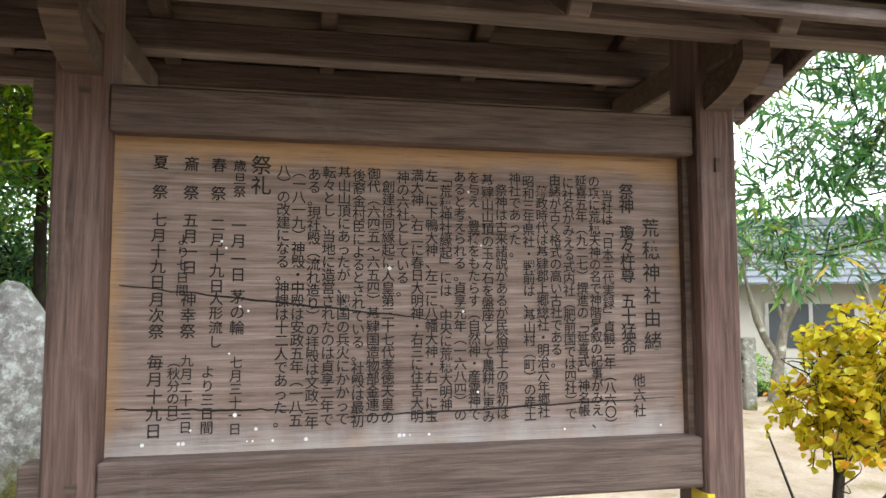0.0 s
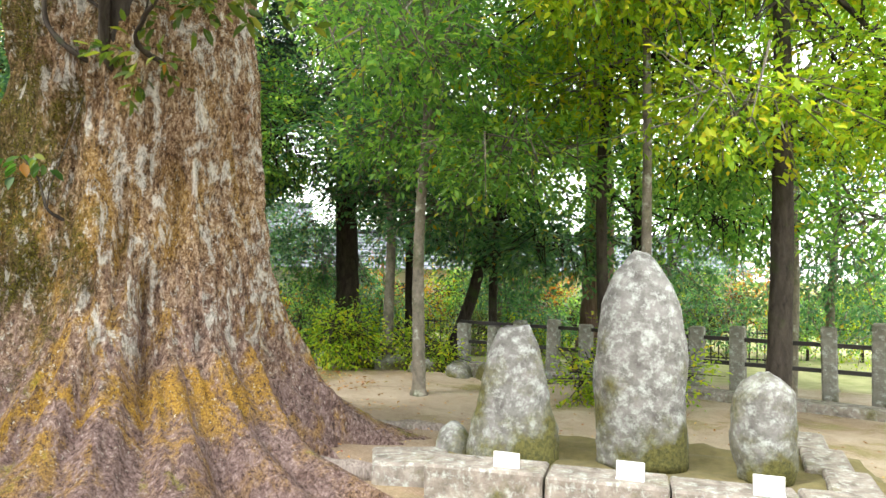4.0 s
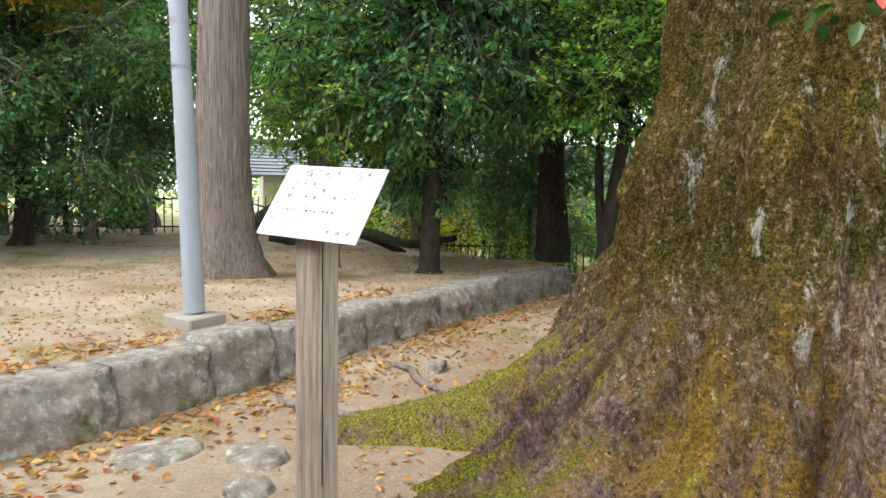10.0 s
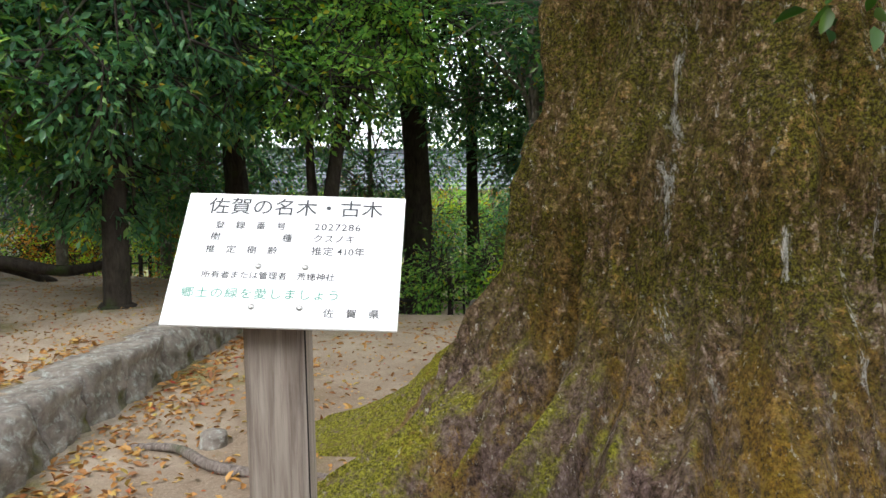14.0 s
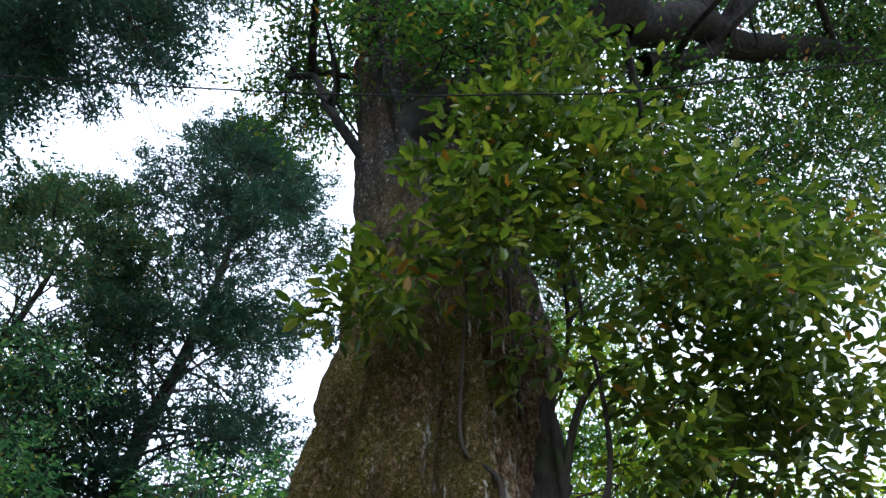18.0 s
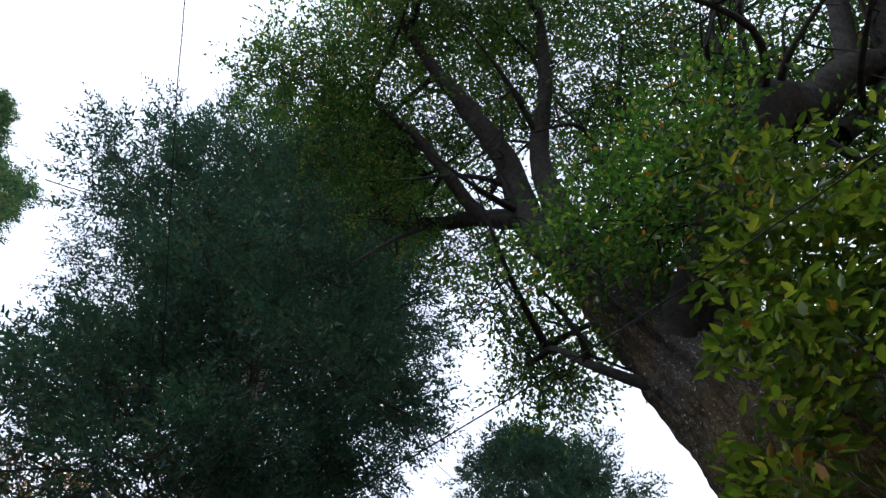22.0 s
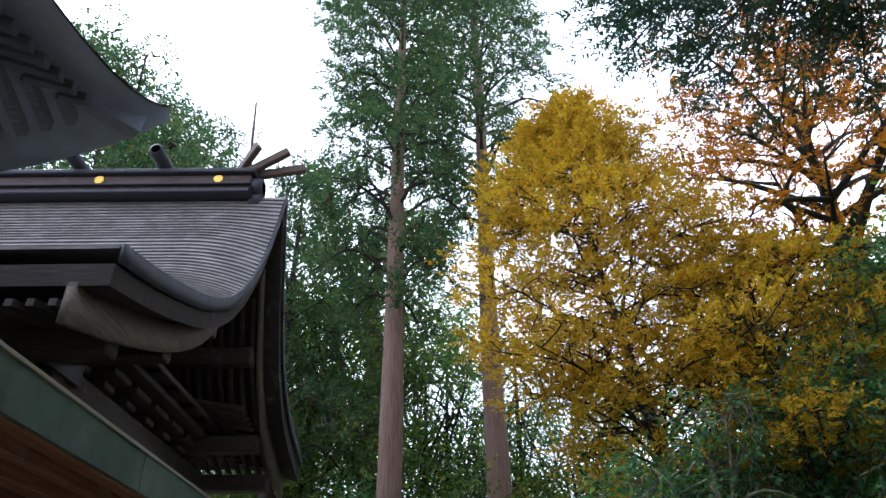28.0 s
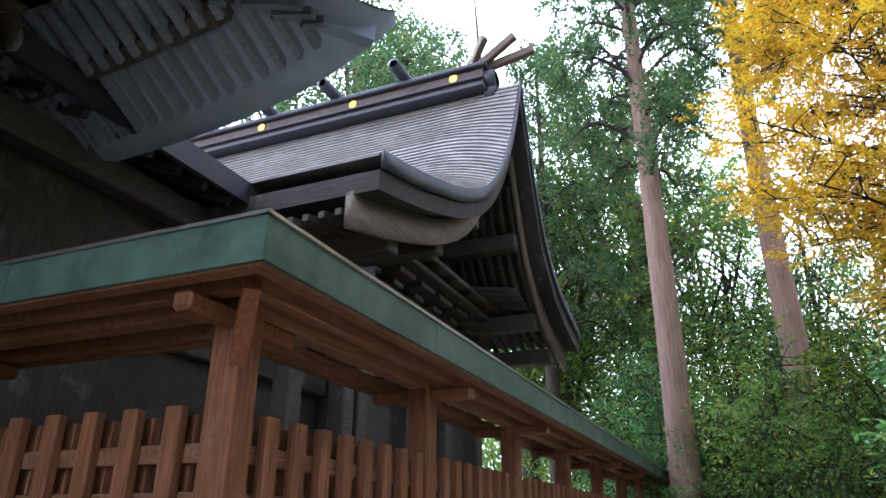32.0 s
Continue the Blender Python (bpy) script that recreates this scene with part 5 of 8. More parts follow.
    glyphs("inscription", column("五十猛命"), 0.036, INK, root, 0.447, -0.0015, 1.512, space=0.9)
    glyphs("inscription", column("他六社"), 0.030, INK, root, 0.468, -0.0015, 1.346, space=1.05)
    text = ["　当社は﹁日本三代実録﹂貞観二年︵八六〇︶", "の項に荒穂天神の名で神階昇叙の記事がみえ、", "延喜五年︵九二七︶撰進の﹁延喜式﹂神名帳", "に社名がみえる式内社︵肥前国では四社︶で", "由緒が古く格式の高い古社である。", "　藩政時代は基肄郡上郷総社・明治六年郷社", "昭和三年県社・戦前は、基山村︵町︶の産土", "神社であった。", "　祭神は古来諸説があるが民俗学上の原初は", "基肄山山頂の玉々石を盤座として農耕に恵み", "を与え、豊穣をもたらす︵自然神・産霊神で", "あると考えられる。貞享元年︵一六八四︶の", "﹁荒穂神社縁起﹂には、中央に荒穂大明神", "左一に下鴨大神、左二に八幡大神・右一に宝", "満大神、右二に春日大明神・右三に住吉大明", "神の六社としている。", "　創建は同縁起に人皇第三十七代孝徳天皇の", "御代︵六四五〜六五四︶基肄国造物部金連の", "後裔金村臣によるとされている。社殿は最初", "基山山頂にあったが、戦国の兵火にかかって", "転々とし、当地に造営されたのは貞享二年で", "ある。現社殿︵流れ造り︶の拝殿は文政二年", "︵一八一九︶神殿・中殿は安政五年︵一八五", "八︶の改建になる。神課は十二人であった。"]
    for k, s in enumerate(text):
        x = 0.402 - k * (0.402 + 0.275) / 23
        glyphs("inscription", column(s), 0.0275, INK, root, x, -0.0015, 1.768 + (0.003 if k % 3 else -0.002), space=0.925)
    glyphs("inscription", column("祭礼"), 0.040, INK, root, -0.318, -0.0015, 1.776, space=1.0)
    for x, blocks in ((-0.358, (("歳旦祭", 1.785, 0.84), ("一月", 1.667, 1.0), ("一日", 1.602, 1.0), ("茅の輪", 1.53, 0.98), ("七月三十一日", 1.407, 0.83))), (-0.397, (("春", 1.783, 1), ("祭", 1.728, 1), ("二月十九日", 1.668, 0.98), ("人形流し", 1.527, 0.9), ("より三日間", 1.39, 0.86))), (-0.447, (("斎", 1.783, 1), ("祭", 1.728, 1), ("五月一日", 1.675, 1.0), ("より七日間", 1.64, 0.8), ("神幸祭", 1.525, 1.0), ("九月二十三日", 1.412, 0.82))), (-0.503, (("夏", 1.785, 1), ("祭", 1.728, 1), ("七月十九日", 1.675, 0.98), ("月次祭", 1.525, 1.0), ("毎月十九日", 1.408, 1.05)))):
        for s, z, sp in blocks:
            pitch = 0.030 * sp
            size = min(0.030, pitch / 1.02)
            sp = pitch / size
            glyphs("inscription", column(s), size, INK, root, x - (0.012 if s in ("より七日間", "より三日間") else 0), -0.0015, z - 0.006, space=sp)
    glyphs("inscription", column("︵秋分の日︶"), 0.024, INK, root, -0.47, -0.0015, 1.405, space=0.95)
    # cracks across the panel
    for z, x0, x1, dz in ((1.556, -0.57, 0.1, -0.075), (1.328, -0.57, -0.2, -0.012), (1.30, -0.15, 0.55, 0.02)):
        tb = Tubes()
        n = 30
        line = [(x0 + (x1 - x0) * i / n, -0.0003, z + dz * i / n + 0.004 * noise.noise(Vector((i * 0.6, z * 9, 0)))) for i in range(n + 1)]
        tb.add(line, [0.0012, 0.0022, 0.0006], 4)
        put("crack", tb.mesh("crack"), INK, root)


build_board()


# ---- species sign on a timber post ----
def build_sign():
    root = thing("tree_sign", pose(-8.585, 0.615, 0, 0, 0, 23), "white tree-information plate on a square weathered post", "sign")
    part("post", boxed(-0.065, -0.062, -0.1, 0.065, 0.062, 1.27, 0.012), GREYWOOD, root, "silvered square timber post")
    bm = boxed(0.0655, -0.05, 0.3, 0.0675, -0.044, 1.26)
    part("split", bm, INK, root, "drying split in the post")
    plate = part("plate", boxed(-0.248, -0.165, -0.004, 0.248, 0.165, 0.004, 0.002), WHITE_PLATE, root, "white enamelled plate with black and green print")
    plate.matrix_world = root.matrix_world @ pose(0.03, -0.012, 1.402, 56) @ pose(0, 0, 0, 0, 0, -3)
    def line(s, size, x, y, mat=PRINT, wide=1.0, al="LEFT"):
        ob = glyphs("print", s, size, mat, plate, 0, 0, 0, m=Matrix.Translation((x * 1.06, y, 0.0052)) @ Matrix.Diagonal((1.06, 1, 1, 1)), align=al, wide=wide, heavy=0.004)
        return ob
    line("佐賀の名木・古木", 0.047, 0.0, 0.113, wide=1.0, al="CENTER")
    line("登　録　番　号", 0.0215, -0.165, 0.072)
    line("2027286", 0.025, 0.045, 0.072, wide=1.15)
    line("樹　　　　　　種", 0.0215, -0.170, 0.042)
    line("クスノキ", 0.0225, 0.045, 0.042)
    line("推　定　樹　齢", 0.0215, -0.175, 0.010)
    line("推定 410年", 0.0235, 0.045, 0.010)
    line("所有者または管理者　荒穂神社", 0.0195, -0.172, -0.052)
    line("郷土の緑を愛しましょう", 0.027, -0.205, -0.098, PRINT_GREEN, 1.18)
    line("佐　賀　県", 0.0225, 0.085, -0.137)
    for x, y in ((-0.062, -0.022), (0.04, -0.022), (-0.062, -0.118), (0.04, -0.118)):
        bm = bmesh.new()
        bmesh.ops.create_uvsphere(bm, u_segments=10, v_segments=6, radius=0.0075)
        bmesh.ops.transform(bm, matrix=Matrix.Translation((x, y, 0.004)) @ Matrix.Diagonal((1, 1, 0.5, 1)), verts=bm.verts[:])
        part("screw", bm, STEEL, plate, "round-headed screw", True)


build_sign()


# ---- stones ----
def build_stones():
    for x, y, z, rx, ry, h, top, flat, turn, bulge, lab in (
        (-4.88, 4.45, 0.15, 0.33, 0.22, 0.94, 0.42, 0.75, 30, 0.0, "pale lichened standing stone with a blunt top"),
        (-4.1, 4.88, 0.15, 0.31, 0.24, 1.48, 0.72, 0.22, 28, 0.12, "tall pointed standing stone with grey lichen and moss"),
        (-3.34, 5.08, 0.15, 0.175, 0.15, 0.73, 1.05, 0.2, 20, 0.1, "small mossy round-headed standing stone"),
        (-5.35, 4.35, -0.05, 0.15, 0.13, 0.4, 0.6, 0.3, 0, 0.1, "low brown boulder beside the kerb")):
        bm = bmesh.new()
        boulder(bm, rx, ry, h, x * 3, top, flat, bulge)
        ob = part("standing_stone", bm, STONE, None, "", True, pose(x, y, z, 0, 0, turn))
        tagged(ob, lab, "stone", "standing stones")
    # stone-edged bed
    e0, e1 = Vector((-5.05, 3.63, 0)), Vector((-2.4, 4.73, 0))
    d = (e1 - e0).normalized()
    nrm = Vector((-d.y, d.x, 0))
    bed = thing("stone_kerb", Matrix.Translation(e0), "low edging of cut stones round a mossy bed", "kerb", kind="structure")
    x = 0.0
    rng = random.Random(8)
    while x < 2.5:
        w = rng.uniform(0.7, 1.05)
        bm = boxed(0.006, 0, -0.1, w - 0.006, 0.34, 0.225 + rng.uniform(-0.01, 0.01), 0.015, 0.006)
        part("kerb_stone", bm, WALLSTONE, bed, "", False, Matrix.Translation(d * x) @ pose(0, 0, 0, 0, 0, math.degrees(math.atan2(d.y, d.x))))
        x += w
    for k in range(3):
        bm = boxed(0.0, 0.34, -0.1, 0.3, 0.95, 0.2, 0.015, 0.01)
        part("kerb_stone", bm, WALLSTONE, bed, "", False, Matrix.Translation(d * (2.4) + nrm * (k * 0.62)) @ pose(0, 0, 0, 0, 0, math.degrees(math.atan2(d.y, d.x)) - 8))
    part("kerb_stone", boxed(-0.3, 0.2, -0.1, 0.25, 0.75, 0.17, 0.02, 0.03), WALLSTONE, bed, "", False, Matrix.Translation(d * -0.05) @ pose(0, 0, 0, 0, 0, 40))
    bm = bmesh.new()
    g = bmesh.ops.create_grid(bm, x_segments=30, y_segments=14, size=1)
    for v in bm.verts:
        v.co = Vector((v.co.x * 1.45 + 1.45, v.co.y * 0.6 + 0.9, 0.15 + 0.05 * noise.noise(Vector((v.co.x * 6, v.co.y * 4, 1)))))
    part("bed_moss", bm, plain("mossy soil", (0.14, 0.115, 0.045), 0.95, 0, 0.5, 14, 0.6), bed, "mossy soil", True, Matrix.Translation((0, 0, 0)) @ pose(0, 0, 0, 0, 0, math.degrees(math.atan2(d.y, d.x))))
    for x, y in ((-4.6, 3.93), (-3.91, 4.26), (-3.18, 4.52)):
        tag = thing("stone_label", pose(x, y, 0.225, 0, 0, 18), "small white label card standing on the kerb", "label", "label cards")
        part("card", boxed(-0.085, -0.012, 0.0, 0.085, 0.0, 0.11, 0.003), WHITE_PLATE, tag)
        part("foot", boxed(-0.085, -0.05, 0.0, 0.085, -0.012, 0.012), WHITE_PLATE, tag)
    # inscribed granite block
    blk = thing("inscribed_stone", pose(-1.75, 5.75, 0, 0, 0, 10), "upright grey granite block with a carved face", "monument")
    part("block", boxed(-0.52, -0.16, 0.1, 0.52, 0.16, 1.28, 0.012), GRANITE, blk, "polished blue-grey face")
    part("plinth", boxed(-0.68, -0.32, -0.05, 0.68, 0.32, 0.1, 0.015), WALLSTONE, blk)
    rng = random.Random(3)
    for k in range(22):
        x = 0.44 - k * 0.041
        part("carved_line", boxed(x - 0.008, -0.1615, 1.18 - rng.uniform(0.5, 0.95), x + 0.008, -0.1602, 1.2), PRINT, blk)


build_stones()


# ---- retaining wall of split stones ----
def build_wall():
    root = thing("retaining_wall", Matrix.Translation((0, 0, 0)), "low retaining wall of split stone blocks", "wall", kind="structure")
    rng = random.Random(12)
    line = curve([(x, y, 0) for x, y in WALL], 12)
    seg = np.r_[0, np.cumsum(np.linalg.norm(np.diff(line, axis=0), axis=1))]
    s = 0.0
    while s < seg[-1] - 0.3:
        w = rng.uniform(0.42, 0.78)
        p = np.array([np.interp(s, seg, line[:, k]) for k in range(3)])
        q = np.array([np.interp(min(s + w, seg[-1]), seg, line[:, k]) for k in range(3)])
        d = q - p
        ang = math.degrees(math.atan2(d[1], d[0]))
        h = 0.37 + rng.uniform(-0.03, 0.045)
        bm = bmesh.new()
        bmesh.ops.create_grid(bm, x_segments=20, y_segments=12, size=0.5)
        for v in list(bm.verts):
            u, t = v.co.x + 0.5, v.co.y + 0.5
            edge = min(u, 1 - u, (1 - t) * 0.8, 0.2) / 0.2
            bul = 0.02 * min(1, edge * 4) + 0.07 * noise.noise(Vector((u * 3 + s * 3, t * 2.5, s))) + 0.028 * noise.noise(Vector((u * 8 + s, t * 7, s))) + 0.012 * noise.noise(Vector((u * 19 + s, t * 15, s)))
            v.co = Vector((u * (w - 0.018) + 0.009, -bul + 0.02 - 0.07 * (1 - t), -0.06 + t * (h + 0.06)))
        top = sorted([v for v in bm.verts if v.co.z > h - 0.002], key=lambda v: v.co.x)
        mid = [bm.verts.new((v.co.x, 0.15, h + rng.uniform(-0.006, 0.008))) for v in top]
        bk = [bm.verts.new((v.co.x, 0.36, h - 0.004)) for v in top]
        bt = [bm.verts.new((v.co.x, 0.36, -0.06)) for v in top]
        for a, b in ((top, mid), (mid, bk), (bk, bt)):
            for i in range(len(a) - 1):
                bm.faces.new((a[i], a[i + 1], b[i + 1], b[i]))
        for i0 in (0, -1):
            col = sorted([v for v in bm.verts if v.is_boundary and abs(v.co.x - top[i0].co.x) < 1e-4], key=lambda v: v.co.z)
            ring = [v for v in col if v.co.y < 0.1]
            try:
                bm.faces.new(ring + [mid[i0], bk[i0], bt[i0]])
            except ValueError:
                pass
        bmesh.ops.recalc_face_normals(bm, faces=bm.faces[:])
        put("stone_block", bm_mesh("stone_block", bm, True), WALLSTONE, root, "", pose(p[0], p[1], 0, 0, 0, ang))
        s += w


build_wall()


# ---- lamp pole on its plinth ----
def build_pole():
    root = thing("steel_pole", pose(-11.79, 1.12, 0.40), "leaning galvanised steel pole on a concrete plinth", "pole")
    part("plinth", boxed(-0.18, -0.18, -0.15, 0.18, 0.18, 0.035, 0.015, 0.008), CONCRETE, root, "square concrete plinth", m=pose(0, 0, 0, 0, 0, 20))
    tb = Tubes()
    tb.add([(0, 0, 0.05), (-0.03, -0.05, 1.6), (-0.105, -0.16, 4.85)], [0.085, 0.078, 0.058], 20)
    put("shaft", tb.mesh("shaft"), POLE, root)
    for z in (2.0, 2.35, 2.7):
        tb = Tubes()
        tb.add([(-0.03 - (z - 1.6) * 0.023, -0.05 - (z - 1.6) * 0.034, z), (-0.03 - (z - 1.6) * 0.023, -0.05 - (z - 1.6) * 0.034, z + 0.012)], [0.0815, 0.0815], 20)
        put("band", tb.mesh("band"), STEEL, root)
    tb = Tubes()
    tb.add([(-0.10, -0.16, 4.8), (-0.11, -0.165, 4.95), (-0.13, -0.17, 5.02)], [0.072, 0.064, 0.03], 12)
    put("cap", tb.mesh("cap"), CONCRETE, root, "weathered grey pole cap")
    part("clamp", boxed(-0.2, -0.23, 4.62, -0.03, -0.08, 4.72, 0.015), STEEL, root, "steel clamp round the pole top")
    part("junction_box", boxed(-0.19, -0.28, 4.74, -0.1, -0.2, 4.9, 0.012), CONCRETE, root, "small grey junction box")
    tb = Tubes()
    tb.add(curve([(-0.16, -0.1, 4.75), (-0.2, -0.05, 4.5), (-0.22, -0.1, 4.2), (-0.17, -0.12, 4.1), (-0.13, -0.13, 4.25), (-0.15, -0.12, 4.5)], 5), [0.016, 0.016], 6)
    put("cable_loop", tb.mesh("cable_loop"), CABLE, root, "black loop of cable")


build_pole()

# ---- trees near the path ----
clump_tree("cedar_tree", (-14.3, 2.3, 0.38), 27.0, 0.30, 7.0, [(0, 2.0), (0.1, 2.7), (0.25, 3.5), (0.45, 3.9), (0.8, 3.4), (1, 1.5)], BARK_CEDAR, NEEDLE, "tall cedar with ridged fibrous bark and dark dense crown", 3, (0, 0), 210, 8, 242, 0.145, 0.046, 0.56, 0.5, 0.04, 0.3, sway=0.002, feather=1.0, limb=0.1, wood=BARK_DARK, skew=(0, -0.24), ridges=0.16)
broadleaf("evergreen_tree", (-13.7, 4.85, 0.36), [(0, 0, 0), (0.05, 0, 1.2), (0.0, 0.1, 2.4), (0.1, 0.1, 4.2)], [0.15, 0.12, 0.09, 0.05], [(0, 0.2, 3.2, 1.5, 1.4, 0.9), (-0.9, -0.9, 2.9, 1.2, 1.1, 0.8), (0.5, -0.4, 2.2, 0.9, 0.9, 0.5), (-0.3, 0.4, 4.4, 1.5, 1.5, 1.0), (0.9, 1.0, 2.7, 1.0, 1.0, 0.7), (-1.2, 0.3, 2.0, 0.7, 0.7, 0.4), (-0.2, 0.1, 1.3, 0.6, 0.6, 0.4)], 2300, 12, 0.12, 0.05, BARK_DARK, LEAF_DARK, "evergreen tree with glossy dark hanging leaves", seed=11, droop=0.6)
broadleaf("young_tree", (-14.7, 3.95, 0.38), [(0, 0, 0), (0.03, 0, 0.8), (0, 0, 1.6), (0.1, 0.1, 2.6)], [0.075, 0.06, 0.045, 0.025], [(0.1, -0.2, 2.1, 0.95, 0.9, 0.45), (0.0, 0.3, 2.7, 1.1, 1.0, 0.6), (-0.6, -0.6, 2.3, 0.6, 0.6, 0.4)], 700, 11, 0.10, 0.048, BARK_GREY, LEAF_MID, "young evergreen tree with a thin pale stem", seed=12)
broadleaf("twin_stemmed_tree", (-12.3, 6.7, 0.15), [(0, 0, 0), (0.1, 0.05, 1.0), (0.3, 0.1, 2.4), (0.4, 0.2, 4.2)], [0.13, 0.1, 0.075, 0.04], [(0.2, 0, 3.3, 1.3, 1.2, 0.7), (0.5, -0.7, 2.6, 0.9, 0.8, 0.5), (-0.4, 0.4, 4.4, 1.5, 1.5, 1.0), (0.8, 0.6, 3.6, 1.2, 1.2, 0.8)], 1300, 11, 0.09, 0.05, BARK_DARK, LEAF_MID, "tree with two slim dark stems", seed=13, forks=[([(0.05, 0, 0.6), (-0.15, 0.1, 1.6), (-0.2, 0.15, 3.4)], [0.08, 0.06, 0.03])])


# ---- shrine: local x runs away from the yard, y to the left ----
SHRINE = pose(-8.385, -1.185, 0, 0, 0, 198)


def lofted(rows, close=False):
    """A sheet from rows of points."""
    bm = bmesh.new()
    vs = [[bm.verts.new(p) for p in row] for row in rows]
    for a, b in zip(vs, vs[1:]):
        for i in range(len(a) - 1):
            bm.faces.new((a[i], a[i + 1], b[i + 1], b[i]))
    bmesh.ops.recalc_face_normals(bm, faces=bm.faces[:])
    return bm


def solid(bm, t):
    """Gives a sheet a thickness downward."""
    g = bmesh.ops.extrude_face_region(bm, geom=bm.faces[:])
    bmesh.ops.translate(bm, vec=(0, 0, -t), verts=[v for v in g["geom"] if isinstance(v, bmesh.types.BMVert)])
    bmesh.ops.recalc_face_normals(bm, faces=bm.faces[:])
    return bm


def resample(pts, n):
    p = np.array(pts, float)
    s = np.r_[0, np.cumsum(np.linalg.norm(np.diff(p, axis=0), axis=1))]
    q = np.linspace(0, s[-1], n)
    return np.stack([np.interp(q, s, p[:, k]) for k in range(p.shape[1])], 1)


def build_honden():
    root = thing("main_hall", SHRINE, "shrine main hall with sweeping copper-sheeted gable roof", "shrine hall")
    P = lambda n, bm, mat, lab="", smooth=False: part(n, bm, mat, root, lab, smooth)
    front = curve([(10.3, 0, 9.25), (9.92, 0, 8.3), (9.45, 0, 7.4), (8.9, 0, 6.65), (8.25, 0, 6.05), (7.44, 0, 5.62), (6.6, 0, 5.33), (5.9, 0, 5.13), (5.19, 0, 4.97)], 10)[:, [0, 2]]
    back = curve([(10.3, 0, 9.25), (10.66, 0, 8.3), (11.02, 0, 7.4), (11.55, 0, 6.5), (12.45, 0, 5.82), (13.97, 0, 5.34)], 12)[:, [0, 2]]
    ys = np.r_[np.linspace(3.0, 4.4, 15), np.linspace(4.7, 11.5, 8), np.linspace(11.7, 13.1, 10)]

    def roll(y, x):
        """The slope swells above its rolled verge, but not at the front eave or the ridge."""
        e = max(0, (4.4 - y) / 1.4, (y - 11.7) / 1.4)
        s = min(1, max(0, (x - 5.19) / 2.8)) * min(1, abs(10.3 - x) / 0.7)
        return 0.28 * (1 - min(1, e) ** 2.2) * s

    for nm, prof, lab in (("front_roof", front, "brown copper roof slope laid in fine courses"), ("back_roof", back, "")):
        n = 56
        q = resample(prof, n + 1)
        for k in range(n):
            (x0, z0), (x1, z1) = q[k], q[k + 1]
            d = np.array([x1 - x0, z1 - z0])
            nrm = np.array([-d[1], d[0]]) / np.linalg.norm(d)
            nrm = nrm if nrm[1] > 0 else -nrm
            lift = 0.03
            rows = []
            for y in ys:
                da, db = roll(y, x0), roll(y, x1)
                rows.append([(x0, y, z0 + da), (x1 + nrm[0] * lift, y, z1 + nrm[1] * lift + db), (x1, y, z1 + db)])
            P("roof_course", lofted(rows), COPPER_BROWN, lab if k == 0 else "", False)
        under = [[(x, y, z - 0.16 + roll(y, x)) for y in ys] for x, z in resample(prof, 24)]
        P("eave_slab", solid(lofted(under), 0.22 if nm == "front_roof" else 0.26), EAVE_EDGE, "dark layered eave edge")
        for y, o in ((2.985, -0.03), (13.115, 0.03)):
            vp = [(x, z + 0.05 + roll(y, x)) for x, z in resample(prof, 40)]
            bm = lofted([[(x, y, z), (x, y, z - 0.2)] for x, z in vp])
            g = bmesh.ops.extrude_face_region(bm, geom=bm.faces[:])
            bmesh.ops.translate(bm, vec=(0, o, 0), verts=[v for v in g["geom"] if isinstance(v, bmesh.types.BMVert)])
            bmesh.ops.recalc_face_normals(bm, faces=bm.faces[:])
            P("verge_edge", bm, COPPER_DARK, "smooth dark verge edge", True)
        # bargeboards below the verge, near and far gable
        bp = resample(prof, 18)[3:]
        for y in (3.28, 12.8):
            rows = [[(x, y, z - 0.34), (x, y, z - 0.64 - 0.12 * i / 18)] for i, (x, z) in enumerate(bp)]
            bm = lofted(rows)
            g = bmesh.ops.extrude_face_region(bm, geom=bm.faces[:])
            bmesh.ops.translate(bm, vec=(0, 0.09, 0), verts=[v for v in g["geom"] if isinstance(v, bmesh.types.BMVert)])
            bmesh.ops.recalc_face_normals(bm, faces=bm.faces[:])
            P("bargeboard", bm, SHRINEWOOD, "pale weathered curved bargeboard", True)
        # rafters under the overhang
        rp = resample(prof, 9)
        for k in range(16):
            y = 3.45 + k * 0.19
            rows = [[(x, y - 0.035, z - 0.5), (x, y + 0.035, z - 0.5)] for x, z in rp[2:]]
            P("rafter", solid(lofted(rows), 0.07), DARKWOOD)
    # purlins poking out to the bargeboard
    for x, z in ((9.0, 6.0), (7.6, 5.05), (6.3, 4.55), (11.1, 6.4), (12.2, 5.2), (13.2, 4.75), (10.3, 7.9)):
        P("purlin", boxed(x - 0.13, 3.4, z - 0.16, x + 0.13, 12.7, z + 0.14, 0.02), DARKWOOD)
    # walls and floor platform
    P("wall", boxed(8.1, 4.95, 0.4, 12.6, 11.2, 5.6), HALLWOOD_SHADED, "boarded hall wall coloured dark for eave shade")
    tri = bmesh.new()
    vs = [tri.verts.new((x, y, z)) for y in (4.9, 5.0) for x, z in ((8.0, 5.3), (12.7, 5.3), (10.3, 8.4))]
    for f in ((0, 1, 2), (5, 4, 3), (0, 3, 4, 1), (1, 4, 5, 2), (2, 5, 3, 0)):
        tri.faces.new([vs[i] for i in f])
    bmesh.ops.recalc_face_normals(tri, faces=tri.faces[:])
    P("gable_wall", tri, DARKWOOD)
    for x in (8.1, 9.6, 11.1, 12.6):
        P("pillar", boxed(x - 0.14, 4.72, 0.4, x + 0.14, 4.98, 5.4, 0.02), DARKWOOD)
